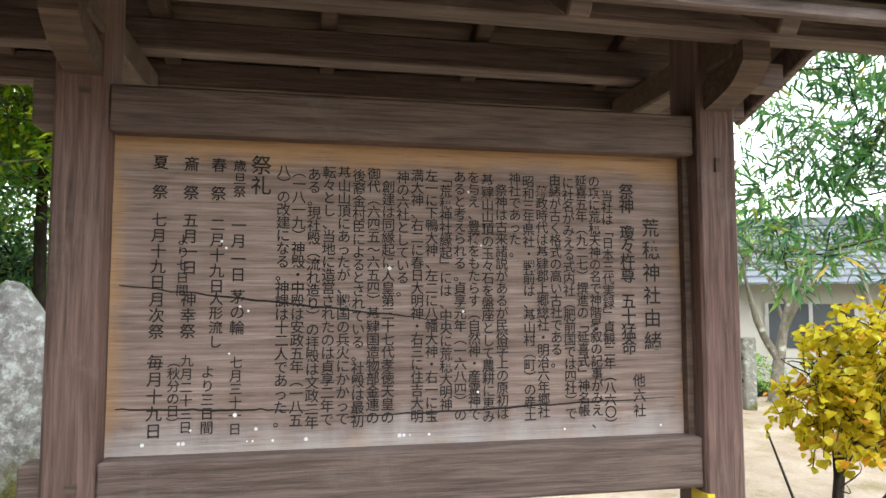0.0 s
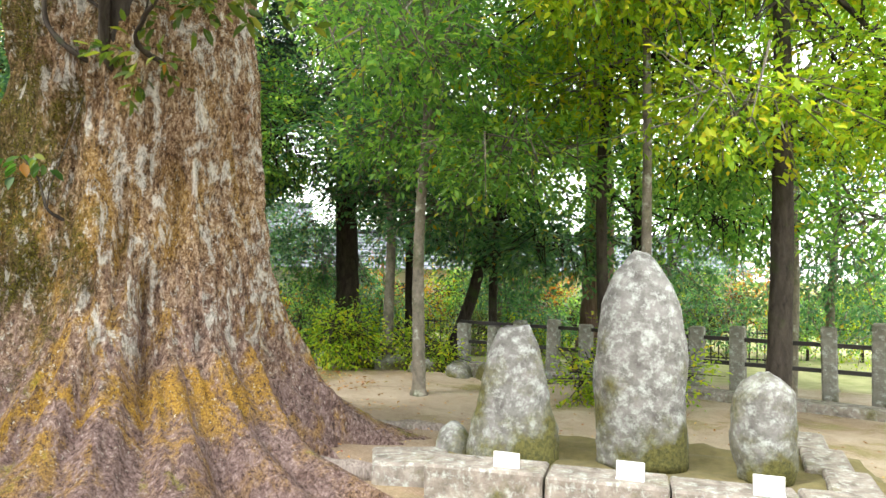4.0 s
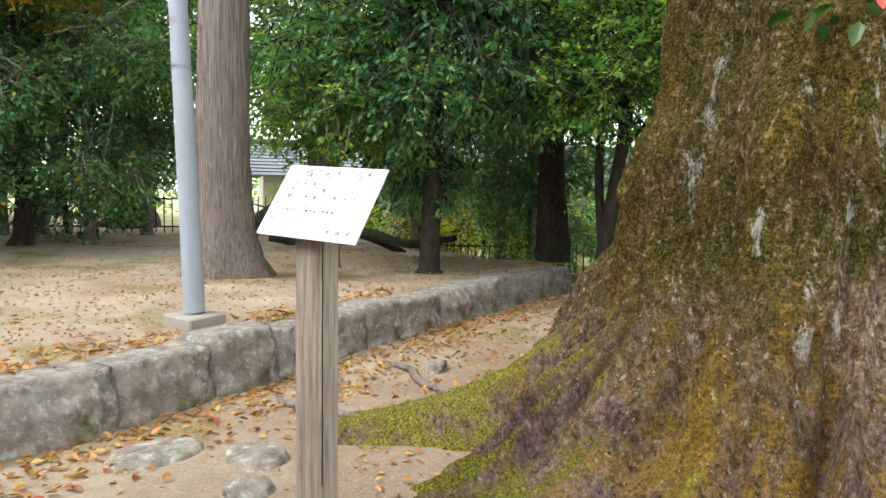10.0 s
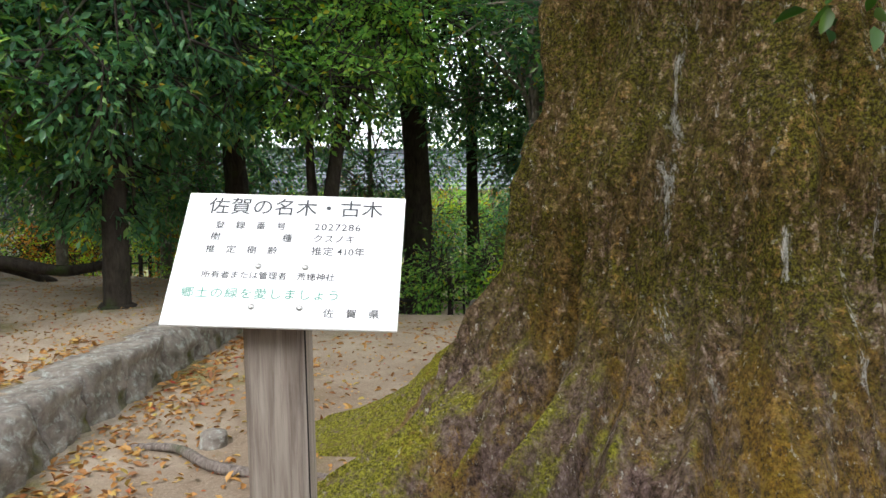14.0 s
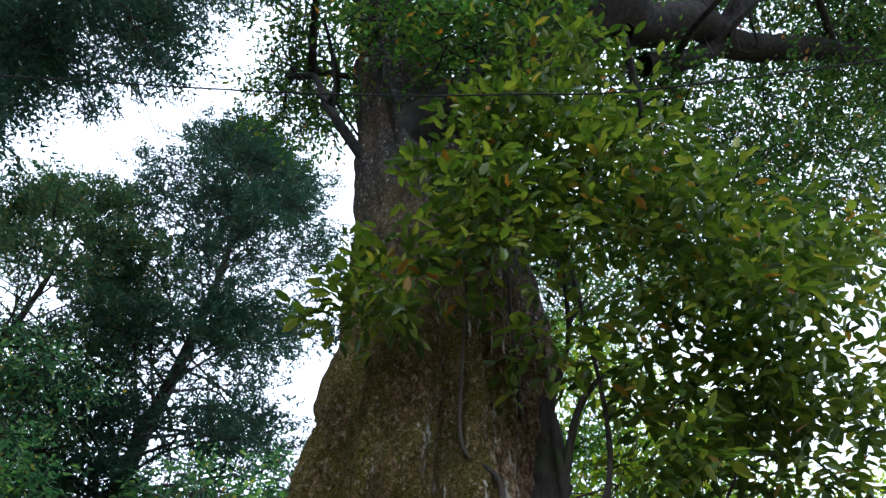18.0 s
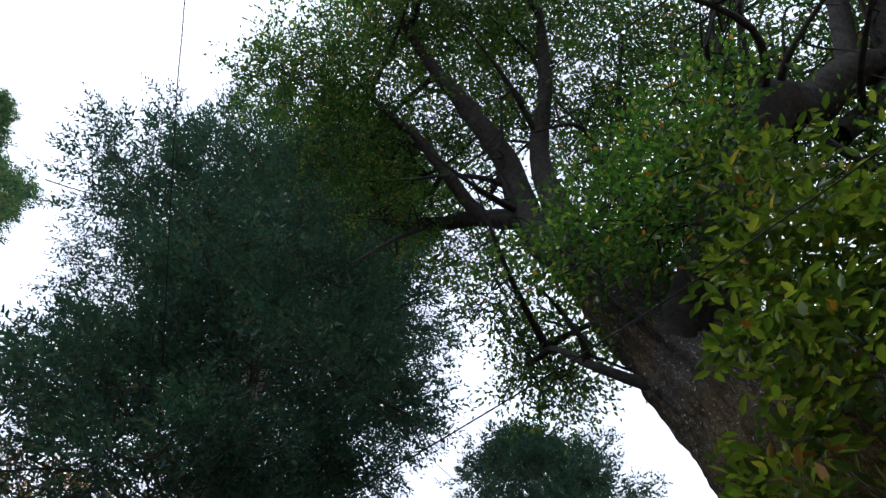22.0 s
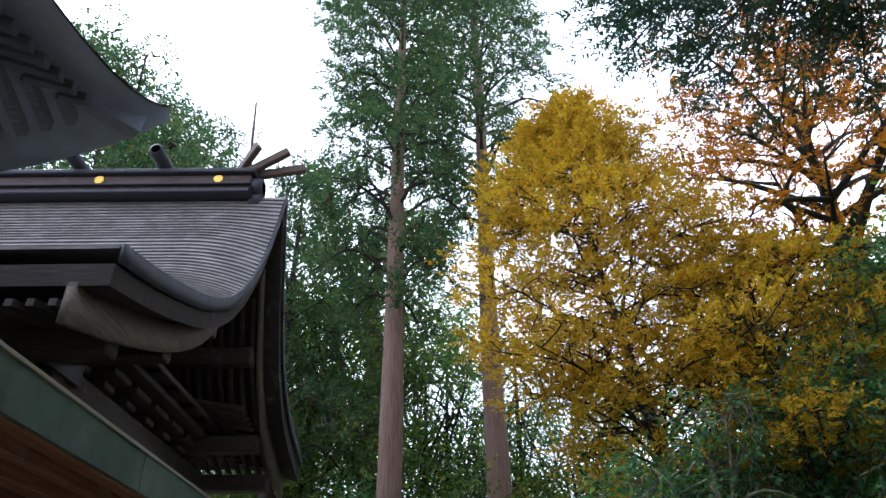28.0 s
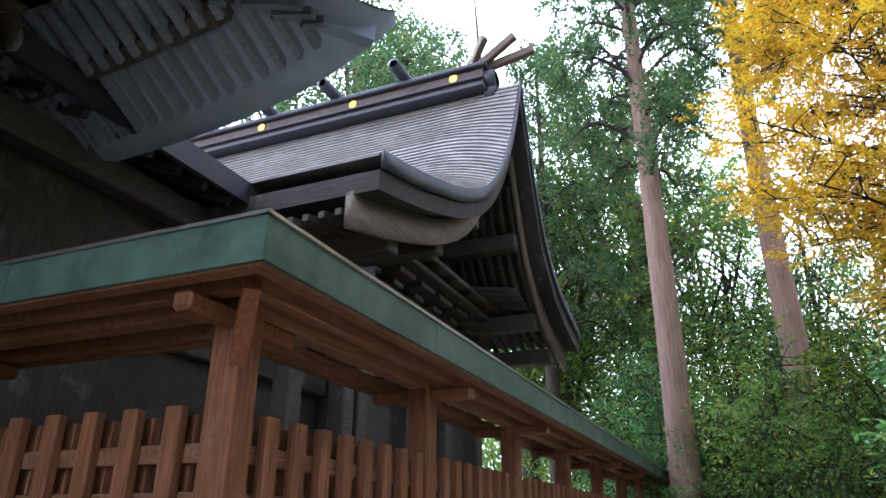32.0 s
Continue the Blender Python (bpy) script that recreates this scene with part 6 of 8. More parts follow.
    P("tie_beam", boxed(7.6, 4.66, 4.6, 13.1, 4.96, 4.95, 0.03), DARKWOOD)
    P("tie_beam", boxed(7.6, 4.60, 5.5, 13.1, 4.9, 5.85, 0.03), DARKWOOD)
    P("platform", boxed(7.2, 4.0, 0.0, 13.2, 12, 0.5, 0.02), CONCRETE)
    rng = random.Random(6)
    for x in (8.1, 8.85, 9.6, 10.35, 11.1, 11.85, 12.6):
        for k in range(4):
            w = 0.16 + 0.11 * k
            P("bracket", boxed(x - w, 4.62 - 0.16 * k, 4.98 + 0.15 * k, x + w, 4.8, 5.07 + 0.15 * k, 0.015), DARKWOOD, "stepped bracket under the eaves" if k == 0 else "")
    for x in (6.1, 7.2):
        P("porch_pillar", boxed(x - 0.12, 4.4, 0.3, x + 0.12, 4.64, 4.6, 0.02), DARKWOOD)
    P("porch_beam", boxed(5.8, 4.38, 4.1, 8.2, 4.68, 4.42, 0.04), DARKWOOD)
    for k in range(26):
        x = 11.3 + 0.1 * k
        if k % 2 == 0:
            P("eave_batten", beam((x, 3.5, 5.55 - 0.16 * k * 0.1), (x, 4.7, 5.75 - 0.16 * k * 0.1), 0.06, 0.07), DARKWOOD)
    # ridge
    P("ridge_box", boxed(10.08, 3.62, 9.2, 10.52, 12.5, 9.62, 0.02), RIDGEWOOD, "tall boarded roof ridge")
    P("ridge_cap", boxed(9.98, 3.55, 9.62, 10.62, 12.6, 9.72, 0.02), COPPER_DARK)
    P("ridge_foot", boxed(9.94, 3.58, 9.14, 10.66, 12.55, 9.22, 0.015), COPPER_DARK)
    P("ridge_lip", boxed(10.0, 3.6, 9.36, 10.07, 12.5, 9.40, 0.01), COPPER_DARK)
    for y in (4.22, 6.42, 8.67, 10.9):
        bm = bmesh.new()
        bmesh.ops.create_cone(bm, cap_ends=True, segments=24, radius1=0.1, radius2=0.085, depth=0.03)
        bmesh.ops.transform(bm, matrix=pose(10.062, y, 9.51, 0, -90), verts=bm.verts[:])
        P("crest", bm, GOLD, "round gilt crest on the ridge")
    for y in (5.3, 6.9, 8.5, 10.15, 11.6):
        tb = Tubes()
        tb.add([(9.62, y, 9.88), (9.64, y, 9.88), (10.96, y, 9.88), (10.98, y, 9.88)], [0.09, 0.125, 0.125, 0.09], 16)
        put("ridge_log", tb.mesh("ridge_log"), COPPER_DARK, root, "dark billet across the ridge")
    for a, b in (((10.35, 3.95, 9.74), (10.4, 2.7, 10.0)), ((10.25, 3.85, 9.74), (10.15, 3.0, 10.22)), ((10.45, 4.1, 9.75), (10.0, 3.55, 10.25))):
        P("ridge_fork", beam(a, b, 0.13, 0.17, 0.02), ROOFWOOD, "crossed ridge-end plank")
    tb = Tubes()
    tb.add([(10.3, 3.72, 9.6), (10.3, 3.8, 10.6), (10.3, 3.86, 11.65)], [0.035, 0.03, 0.018], 8)
    put("finial_rod", tb.mesh("finial_rod"), ROOFWOOD, root)
    for z, r in ((9.45, 0.2), (9.14, 0.15), (8.9, 0.12)):
        tb = Tubes()
        tb.add([(10.3, 3.42, z), (10.3, 3.44, z), (10.3, 3.64, z), (10.3, 3.66, z)], [r * 0.7, r, r, r * 0.7], 18)
        put("ridge_end_scroll", tb.mesh("ridge_end_scroll"), COPPER_DARK, root)
    tb = Tubes()
    tb.add(curve([(9.95, 4.55, 8.5), (9.5, 4.6, 7.62), (9.0, 4.75, 6.92), (8.55, 4.95, 6.45)], 6), [0.012, 0.012], 6)
    put("roof_chain", tb.mesh("roof_chain"), CABLE, root)
    # pendant carving at the gable
    bm = bmesh.new()
    for k in range(9):
        a = k * 0.7
        box(bm, -0.05, -0.02, -0.05, 0.05, 0.02, 0.05, 0.012, 0, Matrix.Translation((9.6 + 0.12 * math.cos(a) * (1 - k / 12), 3.24, 7.3 - 0.07 * k)) @ pose(0, 0, 0, 0, k * 40, 0))
    P("gable_pendant", bm, DARKWOOD, "carved pendant under the verge")


build_honden()


def build_haiden():
    root = thing("worship_hall", SHRINE, "shrine worship hall with a broad upturned dark roof", "shrine hall")
    P = lambda n, bm, mat, lab="", smooth=False: part(n, bm, mat, root, lab, smooth)
    X1, X0, Y0, Y1 = 3.93, -6.5, 2.2, 12.0

    def eave(u, span, tip=0.75, far=2.6):
        """Upturn of the eave towards a corner u metres away."""
        v = min(u, span - u)
        return 4.66 + tip * math.exp(-v / 0.85) + 0.08 * math.exp(-v / far)

    def z_at(x, y):
        u, w = X1 - x, y - Y0
        d = min(u, w, Y1 - y, x - X0)
        e1, e2 = eave(w, Y1 - Y0, 0.62), eave(u, X1 - X0, 0.75)
        k = u / (u + w + 1e-6)
        e = e1 * (1 - k) + e2 * k
        return e + 0.42 * d + 0.07 * d * d

    xs = X1 - np.unique(np.r_[np.linspace(0, 1, 12) ** 1.6 * 2.0, np.linspace(2.2, 10.43, 18)])
    ys = Y0 + np.unique(np.r_[np.linspace(0, 1, 12) ** 1.6 * 2.0, np.linspace(2.2, 9.8, 18)])
    rows = [[(x, y, z_at(x, y)) for y in ys] for x in xs]
    P("roof", lofted(rows), COPPER_BROWN, "curved copper roof", True)
    rows = [[(x, y, z_at(x, y) - 0.02 - 0.16 * min(1, min(X1 - x, y - Y0) / 0.15)) for y in ys] for x in xs]
    P("soffit", lofted(rows), EAVE_HAZE, "underside of the eaves, coloured with blue haze", True)
    for tier, (e0, e1, drop, deep) in enumerate(((0.32, 0.95, 0.16, 0.10), (0.88, 2.3, 0.24, 0.11))):
        for k in range(46):
            w = 0.36 + k * 0.16
            y = Y0 + w
            u1 = min(e1, w)
            if u1 > e0 + 0.05:
                pts = [(X1 - u, z_at(X1 - u, y) - drop) for u in np.linspace(e0, u1, 6)]
                P("rafter", solid(lofted([[(x, y - 0.032, z), (x, y + 0.032, z)] for x, z in pts]), deep), RAFTER_HAZE)
            x = X1 - w
            if u1 > e0 + 0.05 and k < 34:
                pts = [(Y0 + u, z_at(x, Y0 + u) - drop) for u in np.linspace(e0, u1, 6)]
                P("rafter", solid(lofted([[(x - 0.032, yy, z), (x + 0.032, yy, z)] for yy, z in pts]), deep), RAFTER_HAZE)
        # the beam that each tier of rafters ends on
        run = np.r_[np.linspace(e1, 3.0, 10), np.linspace(3.3, 8.5, 12)]
        P("rafter_beam", solid(lofted([[(X1 - e1, Y0 + q, z_at(X1 - e1, Y0 + q) - drop - deep + 0.05), (X1 - e1 + 0.13, Y0 + q, z_at(X1 - e1 + 0.13, Y0 + q) - drop - deep + 0.05)] for q in run]), 0.1), DARKWOOD, "brown beam under the rafters")
        P("rafter_beam", solid(lofted([[(X1 - q, Y0 + e1, z_at(X1 - q, Y0 + e1) - drop - deep + 0.05), (X1 - q, Y0 + e1 - 0.13, z_at(X1 - q, Y0 + e1 - 0.13) - drop - deep + 0.05)] for q in run]), 0.1), DARKWOOD, "brown beam under the rafters")
    P("hip_rafter", beam((3.8, 2.33, 5.15), (1.2, 4.93, 5.55), 0.12, 0.16), EAVE_HAZE)
    P("wall", boxed(-5.2, 4.3, 0.4, 1.5, 11, 5.2), HALLWOOD_SHADED, "boarded hall wall coloured dark for eave shade")
    P("eave_beam", boxed(-5.6, 3.85, 4.75, 2.3, 4.1, 5.05, 0.02), DARKWOOD)
    P("eave_beam", boxed(2.0, 3.6, 4.75, 2.26, 11, 5.05, 0.02), DARKWOOD)
    for x, y in ((1.6, 4.2), (1.6, 6.2), (1.6, 8.2), (-1.0, 4.2), (-3.5, 4.2)):
        P("pillar", boxed(x - 0.13, y - 0.13, 0.4, x + 0.13, y + 0.13, 4.9, 0.02), DARKWOOD)
    tb = Tubes()
    tb.add([(1.75, 3.35, 3.95), (1.72, 3.5, 3.98), (1.6, 4.3, 4.1)], [0.10, 0.115, 0.115], 14)
    put("beam_nose", tb.mesh("beam_nose"), DARKWOOD, root, "rounded end of a carved beam")


build_haiden()


def build_heiden():
    root = thing("linking_hall", SHRINE, "low hall linking worship hall and main hall", "shrine hall")
    P = lambda n, bm, mat, lab="", smooth=False: part(n, bm, mat, root, lab, smooth)
    for s, ye in ((1, 4.6), (-1, 8.6)):
        rows = [[(x, 6.6 + (ye - 6.6) * f, 6.15 - 1.2 * f**0.85) for x in (1.5, 4.0, 6.2, 8.0)] for f in np.linspace(0, 1, 8)]
        P("roof", solid(lofted(rows), 0.18), COPPER_DARK, "plain dark copper roof", True)
        P("fascia", boxed(1.5, ye - 0.03 * s, 4.72, 8.0, ye + 0.03 * s, 4.97), COPPER_DARK)
    P("wall", boxed(1.5, 5.4, 0.4, 8.0, 8.0, 4.9), HALLWOOD_SHADED, "boarded wall coloured dark for eave shade")
    for k in range(16):
        x = 2.2 + k * 0.36
        P("rafter", beam((x, 4.75, 4.74), (x, 5.5, 5.05), 0.07, 0.09), DARKWOOD)
    P("eave_beam", boxed(1.5, 5.1, 4.45, 8.0, 5.32, 4.75, 0.02), DARKWOOD)
    P("rail_beam", boxed(1.5, 5.25, 3.2, 8.0, 5.42, 3.5, 0.02), DARKWOOD)


build_heiden()


# ---- roofed lattice fence round the halls ----
def build_fence():
    root = thing("roofed_fence", SHRINE, "red-brown lattice fence under a verdigris copper roof", "fence")
    P = lambda n, bm, mat, lab="", smooth=False: part(n, bm, mat, root, lab, smooth)
    L, LY = 19.0, 9.0
    w = 0.52
    cx, cy = 2.12 + w, 1.81 + w

    def strip(run, s):
        """One roof slope: run 'x' or 'y', s = -1 outer, +1 inner; mitred at the corner."""
        e, r, z0, z1 = w * s, 0.0, 2.765, 3.02
        rows = []
        for f in (0, 0.5, 1.0):
            o = e + (r - e) * f
            z = z0 + (z1 - z0) * (f**1.25)
            if run == "x":
                rows.append([(cx + o, cy + o, z), (cx + L, cy + o, z)])
            else:
                rows.append([(cx + o, cy + o, z), (cx + o, cy + LY, z)])
        return solid(lofted(rows), 0.03)

    for run in "xy":
        for s in (-1, 1):
            P("roof_sheet", strip(run, s), COPPER, "green verdigris copper sheet")
    # fascia plates, in sheet lengths
    n = 11
    for k in range(n):
        a0 = cx - w + (L + w) * k / n
        a1 = cx - w + (L + w) * (k + 1) / n
        P("fascia", boxed(a0, cy - w - 0.004 - 0.004 * (k % 2), 2.565, a1 + 0.01, cy - w + 0.02, 2.775), COPPER, "green copper fascia")
    n = 6
    for k in range(n):
        a0 = cy - w + (LY + w) * k / n
        a1 = cy - w + (LY + w) * (k + 1) / n
        P("fascia", boxed(cx - w - 0.004 - 0.004 * (k % 2), a0, 2.565, cx - w + 0.02, a1 + 0.01, 2.775), COPPER, "green copper fascia")
    P("roof_lip", boxed(cx - w - 0.02, cy - w - 0.02, 2.772, cx + L, cy - w + 0.02, 2.79), STEEL)
    P("roof_lip", boxed(cx - w - 0.02, cy - w - 0.02, 2.772, cx - w + 0.02, cy + LY, 2.79), STEEL)
    # timber below: edge beams, plates, rafters, boards
    for o, z, hh, ww in ((-w + 0.07, 2.60, 0.09, 0.10), (-w + 0.30, 2.60, 0.09, 0.08), (0.0, 2.60, 0.14, 0.13), (0.34, 2.58, 0.08, 0.08), (w - 0.06, 2.58, 0.09, 0.08)):
        P("eave_beam", boxed(cx + o - ww / 2, cy + o - ww / 2, z - hh / 2, cx + L, cy + o + ww / 2, z + hh / 2, 0.006), LATTICE_A)
        P("eave_beam", boxed(cx + o - ww / 2, cy + o + ww / 2, z - hh / 2, cx + o + ww / 2, cy + LY, z + hh / 2, 0.006), LATTICE_A)
    for k in range(42):
        x = cx + 0.1 + k * 0.45
        if x < cx + L:
            P("rafter", beam((x, cy - w + 0.03, 2.675), (x, cy - 0.02, 2.86), 0.06, 0.06), RAFTER_TAN)
            P("rafter", beam((x, cy + 0.02, 2.86), (x, cy + w - 0.03, 2.675), 0.06, 0.06), RAFTER_TAN)
    for k in range(19):
        y = cy + 0.1 + k * 0.45
        P("rafter", beam((cx - w + 0.03, y, 2.675), (cx - 0.02, y, 2.86), 0.06, 0.06), RAFTER_TAN)
        P("rafter", beam((cx + 0.02, y, 2.86), (cx + w - 0.03, y, 2.675), 0.06, 0.06), RAFTER_TAN)
    P("corner_rafter", beam((cx - w + 0.04, cy - w + 0.04, 2.66), (cx, cy, 2.86), 0.09, 0.10), RAFTER_TAN)
    # soffit boards between the rafters, with gaps left open
    for k in range(38):
        x = cx + 0.14 + k * 0.5
        P("soffit_board", beam((x, cy - w + 0.06, 2.735), (x, cy - 0.03, 2.925), 0.3, 0.012, 0), RAFTER_TAN)
    # posts with struts
    posts = [(cx, cy)] + [(cx + 2.2 * k, cy) for k in range(1, 9)] + [(cx, cy + 2.2 * k) for k in range(1, 4)]
    for x, y in posts:
        P("post", boxed(x - 0.085, y - 0.085, 0.25, x + 0.085, y + 0.085, 2.56, 0.008), LATTICE, "square red-brown post")
        P("cross_arm", boxed(x - 0.055, y - 0.42, 2.44, x + 0.055, y + 0.42, 2.535, 0.02) if y == cy and x > cx else boxed(x - 0.42, y - 0.055, 2.44, x + 0.42, y + 0.055, 2.535, 0.02), LATTICE)
    P("corner_strut", beam((cx - 0.06, cy - 0.06, 2.28), (cx - 0.30, cy - 0.30, 2.56), 0.08, 0.10), LATTICE)
    # lattice
    for zr in (1.86, 1.64, 1.20, 0.6):
        P("rail", boxed(cx + 0.08, cy - 0.025, zr - 0.045, cx + L, cy + 0.025, zr + 0.045, 0.004), LATTICE_A)
        P("rail", boxed(cx - 0.025, cy + 0.08, zr - 0.045, cx + 0.025, cy + LY, zr + 0.045, 0.004), LATTICE_A)
    for k in range(72):
        x = cx + 0.25 + k * 0.25
        if all(abs(x - p[0]) > 0.12 for p in posts if p[1] == cy) and x < cx + L:
            P("slat", boxed(x - 0.05, cy - 0.085, 0.3, x + 0.05, cy - 0.026, 2.05, 0.005), LATTICE)
            P("slat", boxed(x - 0.05, cy + 0.026, 0.3, x + 0.05, cy + 0.085, 2.03, 0.005), LATTICE)
    for k in range(32):
        y = cy + 0.27 + k * 0.275
        if all(abs(y - p[1]) > 0.12 for p in posts if p[0] == cx):
            P("slat", boxed(cx - 0.085, y - 0.05, 0.3, cx - 0.026, y + 0.05, 2.08, 0.005), LATTICE)
            P("slat", boxed(cx + 0.026, y - 0.05, 0.3, cx + 0.085, y + 0.05, 2.05, 0.005), LATTICE)
    P("sill", boxed(cx - 0.1, cy - 0.1, 0.2, cx + L, cy + 0.1, 0.34, 0.01), CONCRETE)
    P("sill", boxed(cx - 0.1, cy + 0.1, 0.2, cx + 0.1, cy + LY, 0.34, 0.01), CONCRETE)


build_fence()


# ---- trees and bushes, space by space ----
def grove_tree(name, x, y, z, h, r, zc, rc, leaf, label, seed, sprays=900, per=11, length=0.1, width=0.05, masses=7, bark=None, lean=(0, 0), squash=0.6, droop=0.3, category="tree", group="", limbs=2, offset=(0, 0), fine=False, shell=0.45, spread=0.45):
    """A broad-leaved tree of height h whose crown of uneven masses starts at zc."""
    rng = np.random.default_rng(seed)
    trunk = [(0, 0, 0)] + [(lean[0] * f + rng.normal() * 0.05, lean[1] * f + rng.normal() * 0.05, h * 0.9 * f) for f in (0.3, 0.6, 1.0)]
    blobs = []
    for k in range(masses):
        f = (k + 0.5) / masses
        zz = zc + (h - zc) * f
        w = rc * (0.55 + 0.45 * math.sin(math.pi * min(1, 0.25 + f * 0.8)))
        a = k * 2.4 + rng.uniform(-0.5, 0.5)
        s = w * rng.uniform(0.42, 0.62)
        blobs.append((offset[0] + lean[0] * f + math.cos(a) * w * 0.6, offset[1] + lean[1] * f + math.sin(a) * w * 0.6, zz, s, s, max(0.3, s * squash)))
    return broadleaf(name, (x, y, z), trunk, [r, r * 0.8, r * 0.6, r * 0.3], blobs, sprays, per, length, width, bark or BARK_DARK, leaf, label, category, seed, limbs, group, fine, droop, shell=shell, spread=spread, twigs=0.25)


def far_ground(x, y):
    return float(ground_z(np.array(x), np.array(y)))


GROVE = "grove behind the stones"
for i, (x, y, h, r, zc, rc, leaf, n, ln) in enumerate((
    (-7.56, 6.56, 7.0, 0.085, 2.6, 1.9, LEAF_MID, 1500, 0.10),
    (-5.9, 8.2, 9.8, 0.08, 2.5, 2.3, LEAF_MID, 1900, 0.10),
    (-3.8, 7.55, 8.0, 0.13, 2.9, 2.3, LEAF_LIME, 1500, 0.085),
    (-4.9, 6.9, 8.4, 0.06, 2.7, 1.9, LEAF_LIME, 1300, 0.10),
    (-2.6, 9.0, 7.5, 0.10, 2.4, 2.2, LEAF_LIME, 1200, 0.085),
    (-1.1, 8.3, 7.0, 0.09, 2.4, 2.2, LEAF_LIME, 1000, 0.10),
    (-10.1, 8.7, 7.5, 0.10, 2.4, 2.2, LEAF_DARK, 1500, 0.11),
    (-9.2, 10.6, 8.0, 0.09, 2.2, 2.3, LEAF_DARK, 1300, 0.12),
    (-6.9, 11.2, 8.5, 0.12, 2.6, 2.5, LEAF_MID, 1000, 0.12),
    (-4.6, 12.0, 8.5, 0.12, 2.6, 2.6, LEAF_MID, 1100, 0.13),
    (-13.9, 7.2, 8.0, 0.11, 2.2, 2.1, LEAF_DARK, 1400, 0.11),
    (-11.9, 11.4, 9.0, 0.13, 2.4, 2.4, LEAF_DARK, 1200, 0.13),
    (1.4, 9.6, 7.0, 0.09, 2.6, 1.9, LEAF_MID, 800, 0.11),
)):
    grove_tree("grove_tree", x, y, far_ground(x, y), h, r, zc, rc, leaf, "slim-stemmed tree with layered green leaves" if leaf is not LEAF_LIME else "slender maple with yellow-green leaves", 100 + i, n, 11, ln, ln * 0.48, 9, BARK_DARK if i % 3 else BARK_GREY, squash=0.32, group=GROVE, shell=0.5, spread=0.5)
grove_tree("leaning_tree", -10.6, 11.0, -0.4, 5.0, 0.16, 3.0, 1.8, LEAF_MID, "dark leaning tree with a forked trunk", 131, 500, masses=5, lean=(0.9, 1.2))
conifer("cypress_tree", (-8.65, 13.6, -0.5), 15, 0.33, 4.2, 2.4, BARK_RED, NEEDLE, "cypress with a straight reddish trunk", 31, layers=28, per=5, sprays=26, size=0.17)
clump_tree("cypress_tree", (-12.5, 9.9, -0.35), 19.3, 0.24, 4.2, [(0, 2.6), (0.3, 3.2), (0.62, 3.1), (0.76, 2.7), (0.92, 1.6), (1, 0.7)], BARK_DARK, NEEDLE, "broad dark cypress with clustered foliage and open gaps", 32, (0, 0.02), 110, 7, 187, 0.115, 0.062, 0.42, 0.5, 0.25, sway=0.006, skew=(-0.18, 0.3))
clump_tree("cypress_tree", (-15.3, 8.9, 0.4), 13.5, 0.2, 2.4, [(0, 2.0), (0.4, 3.0), (0.8, 2.6), (1, 0.8)], BARK_DARK, NEEDLE_PALE, "dark-trunked cypress with clustered foliage", 33, (0, 0), 76, 6, 187, 0.115, 0.062, 0.42, 0.5, 0.2, sway=0.006)

HEDGE = "evergreens on the terrace"
for i, (x, y, h, r, zc, rc, n) in enumerate(((-19.0, 1.6, 6.5, 0.10, 0.9, 1.9, 1700), (-21.8, 3.2, 7.5, 0.12, 1.6, 2.4, 1500), (-18.5, -0.8, 4.3, 0.12, 1.0, 1.9, 1500), (-22.5, 0.6, 8.0, 0.14, 1.7, 2.4, 1300), (-16.9, 6.8, 6.0, 0.09, 1.1, 1.7, 1300), (-17.5, 9.5, 7.5, 0.12, 2.0, 2.4, 1100), (-20.5, 6.5, 7.5, 0.12, 2.6, 2.4, 1000), (-16.6, 9.6, 5.5, 0.08, 0.9, 1.6, 1000), (-14.2, 11.8, 5.5, 0.08, 0.9, 1.7, 1000), (-11.2, 13.8, 5.5, 0.08, 0.9, 1.7, 900), (-18.6, 12.0, 6.0, 0.09, 1.0, 1.9, 900), (-7.6, 15.2, 5.5, 0.09, 1.0, 1.9, 800), (-4.4, 14.6, 5.5, 0.09, 1.0, 1.9, 800))):
    grove_tree("evergreen_tree", x, y, far_ground(x, y), h, r, zc, rc, LEAF_DARK, "dense dark-leaved evergreen on the terrace", 200 + i, n, 11, 0.11, 0.05, 9, BARK_GREY, squash=0.6, droop=0.5, group=HEDGE)
broadleaf("forked_tree", (-22.6, 1.3, 0.4), [(0, 0, 0), (0.1, -0.15, 0.8), (0.25, -0.4, 2.0), (0.3, -0.6, 3.6)], [0.2, 0.15, 0.12, 0.06], [(0.2, -0.4, 3.8, 1.6, 1.6, 0.9), (-0.2, 0.8, 4.2, 1.6, 1.6, 1.0)], 700, 11, 0.11, 0.05, BARK_GREY, LEAF_DARK, "pale tree forking into two stems near the ground", seed=240, forks=[([(0, 0, 0.3), (0.0, 0.35, 1.2), (0.1, 0.5, 2.6)], [0.13, 0.11, 0.07])])

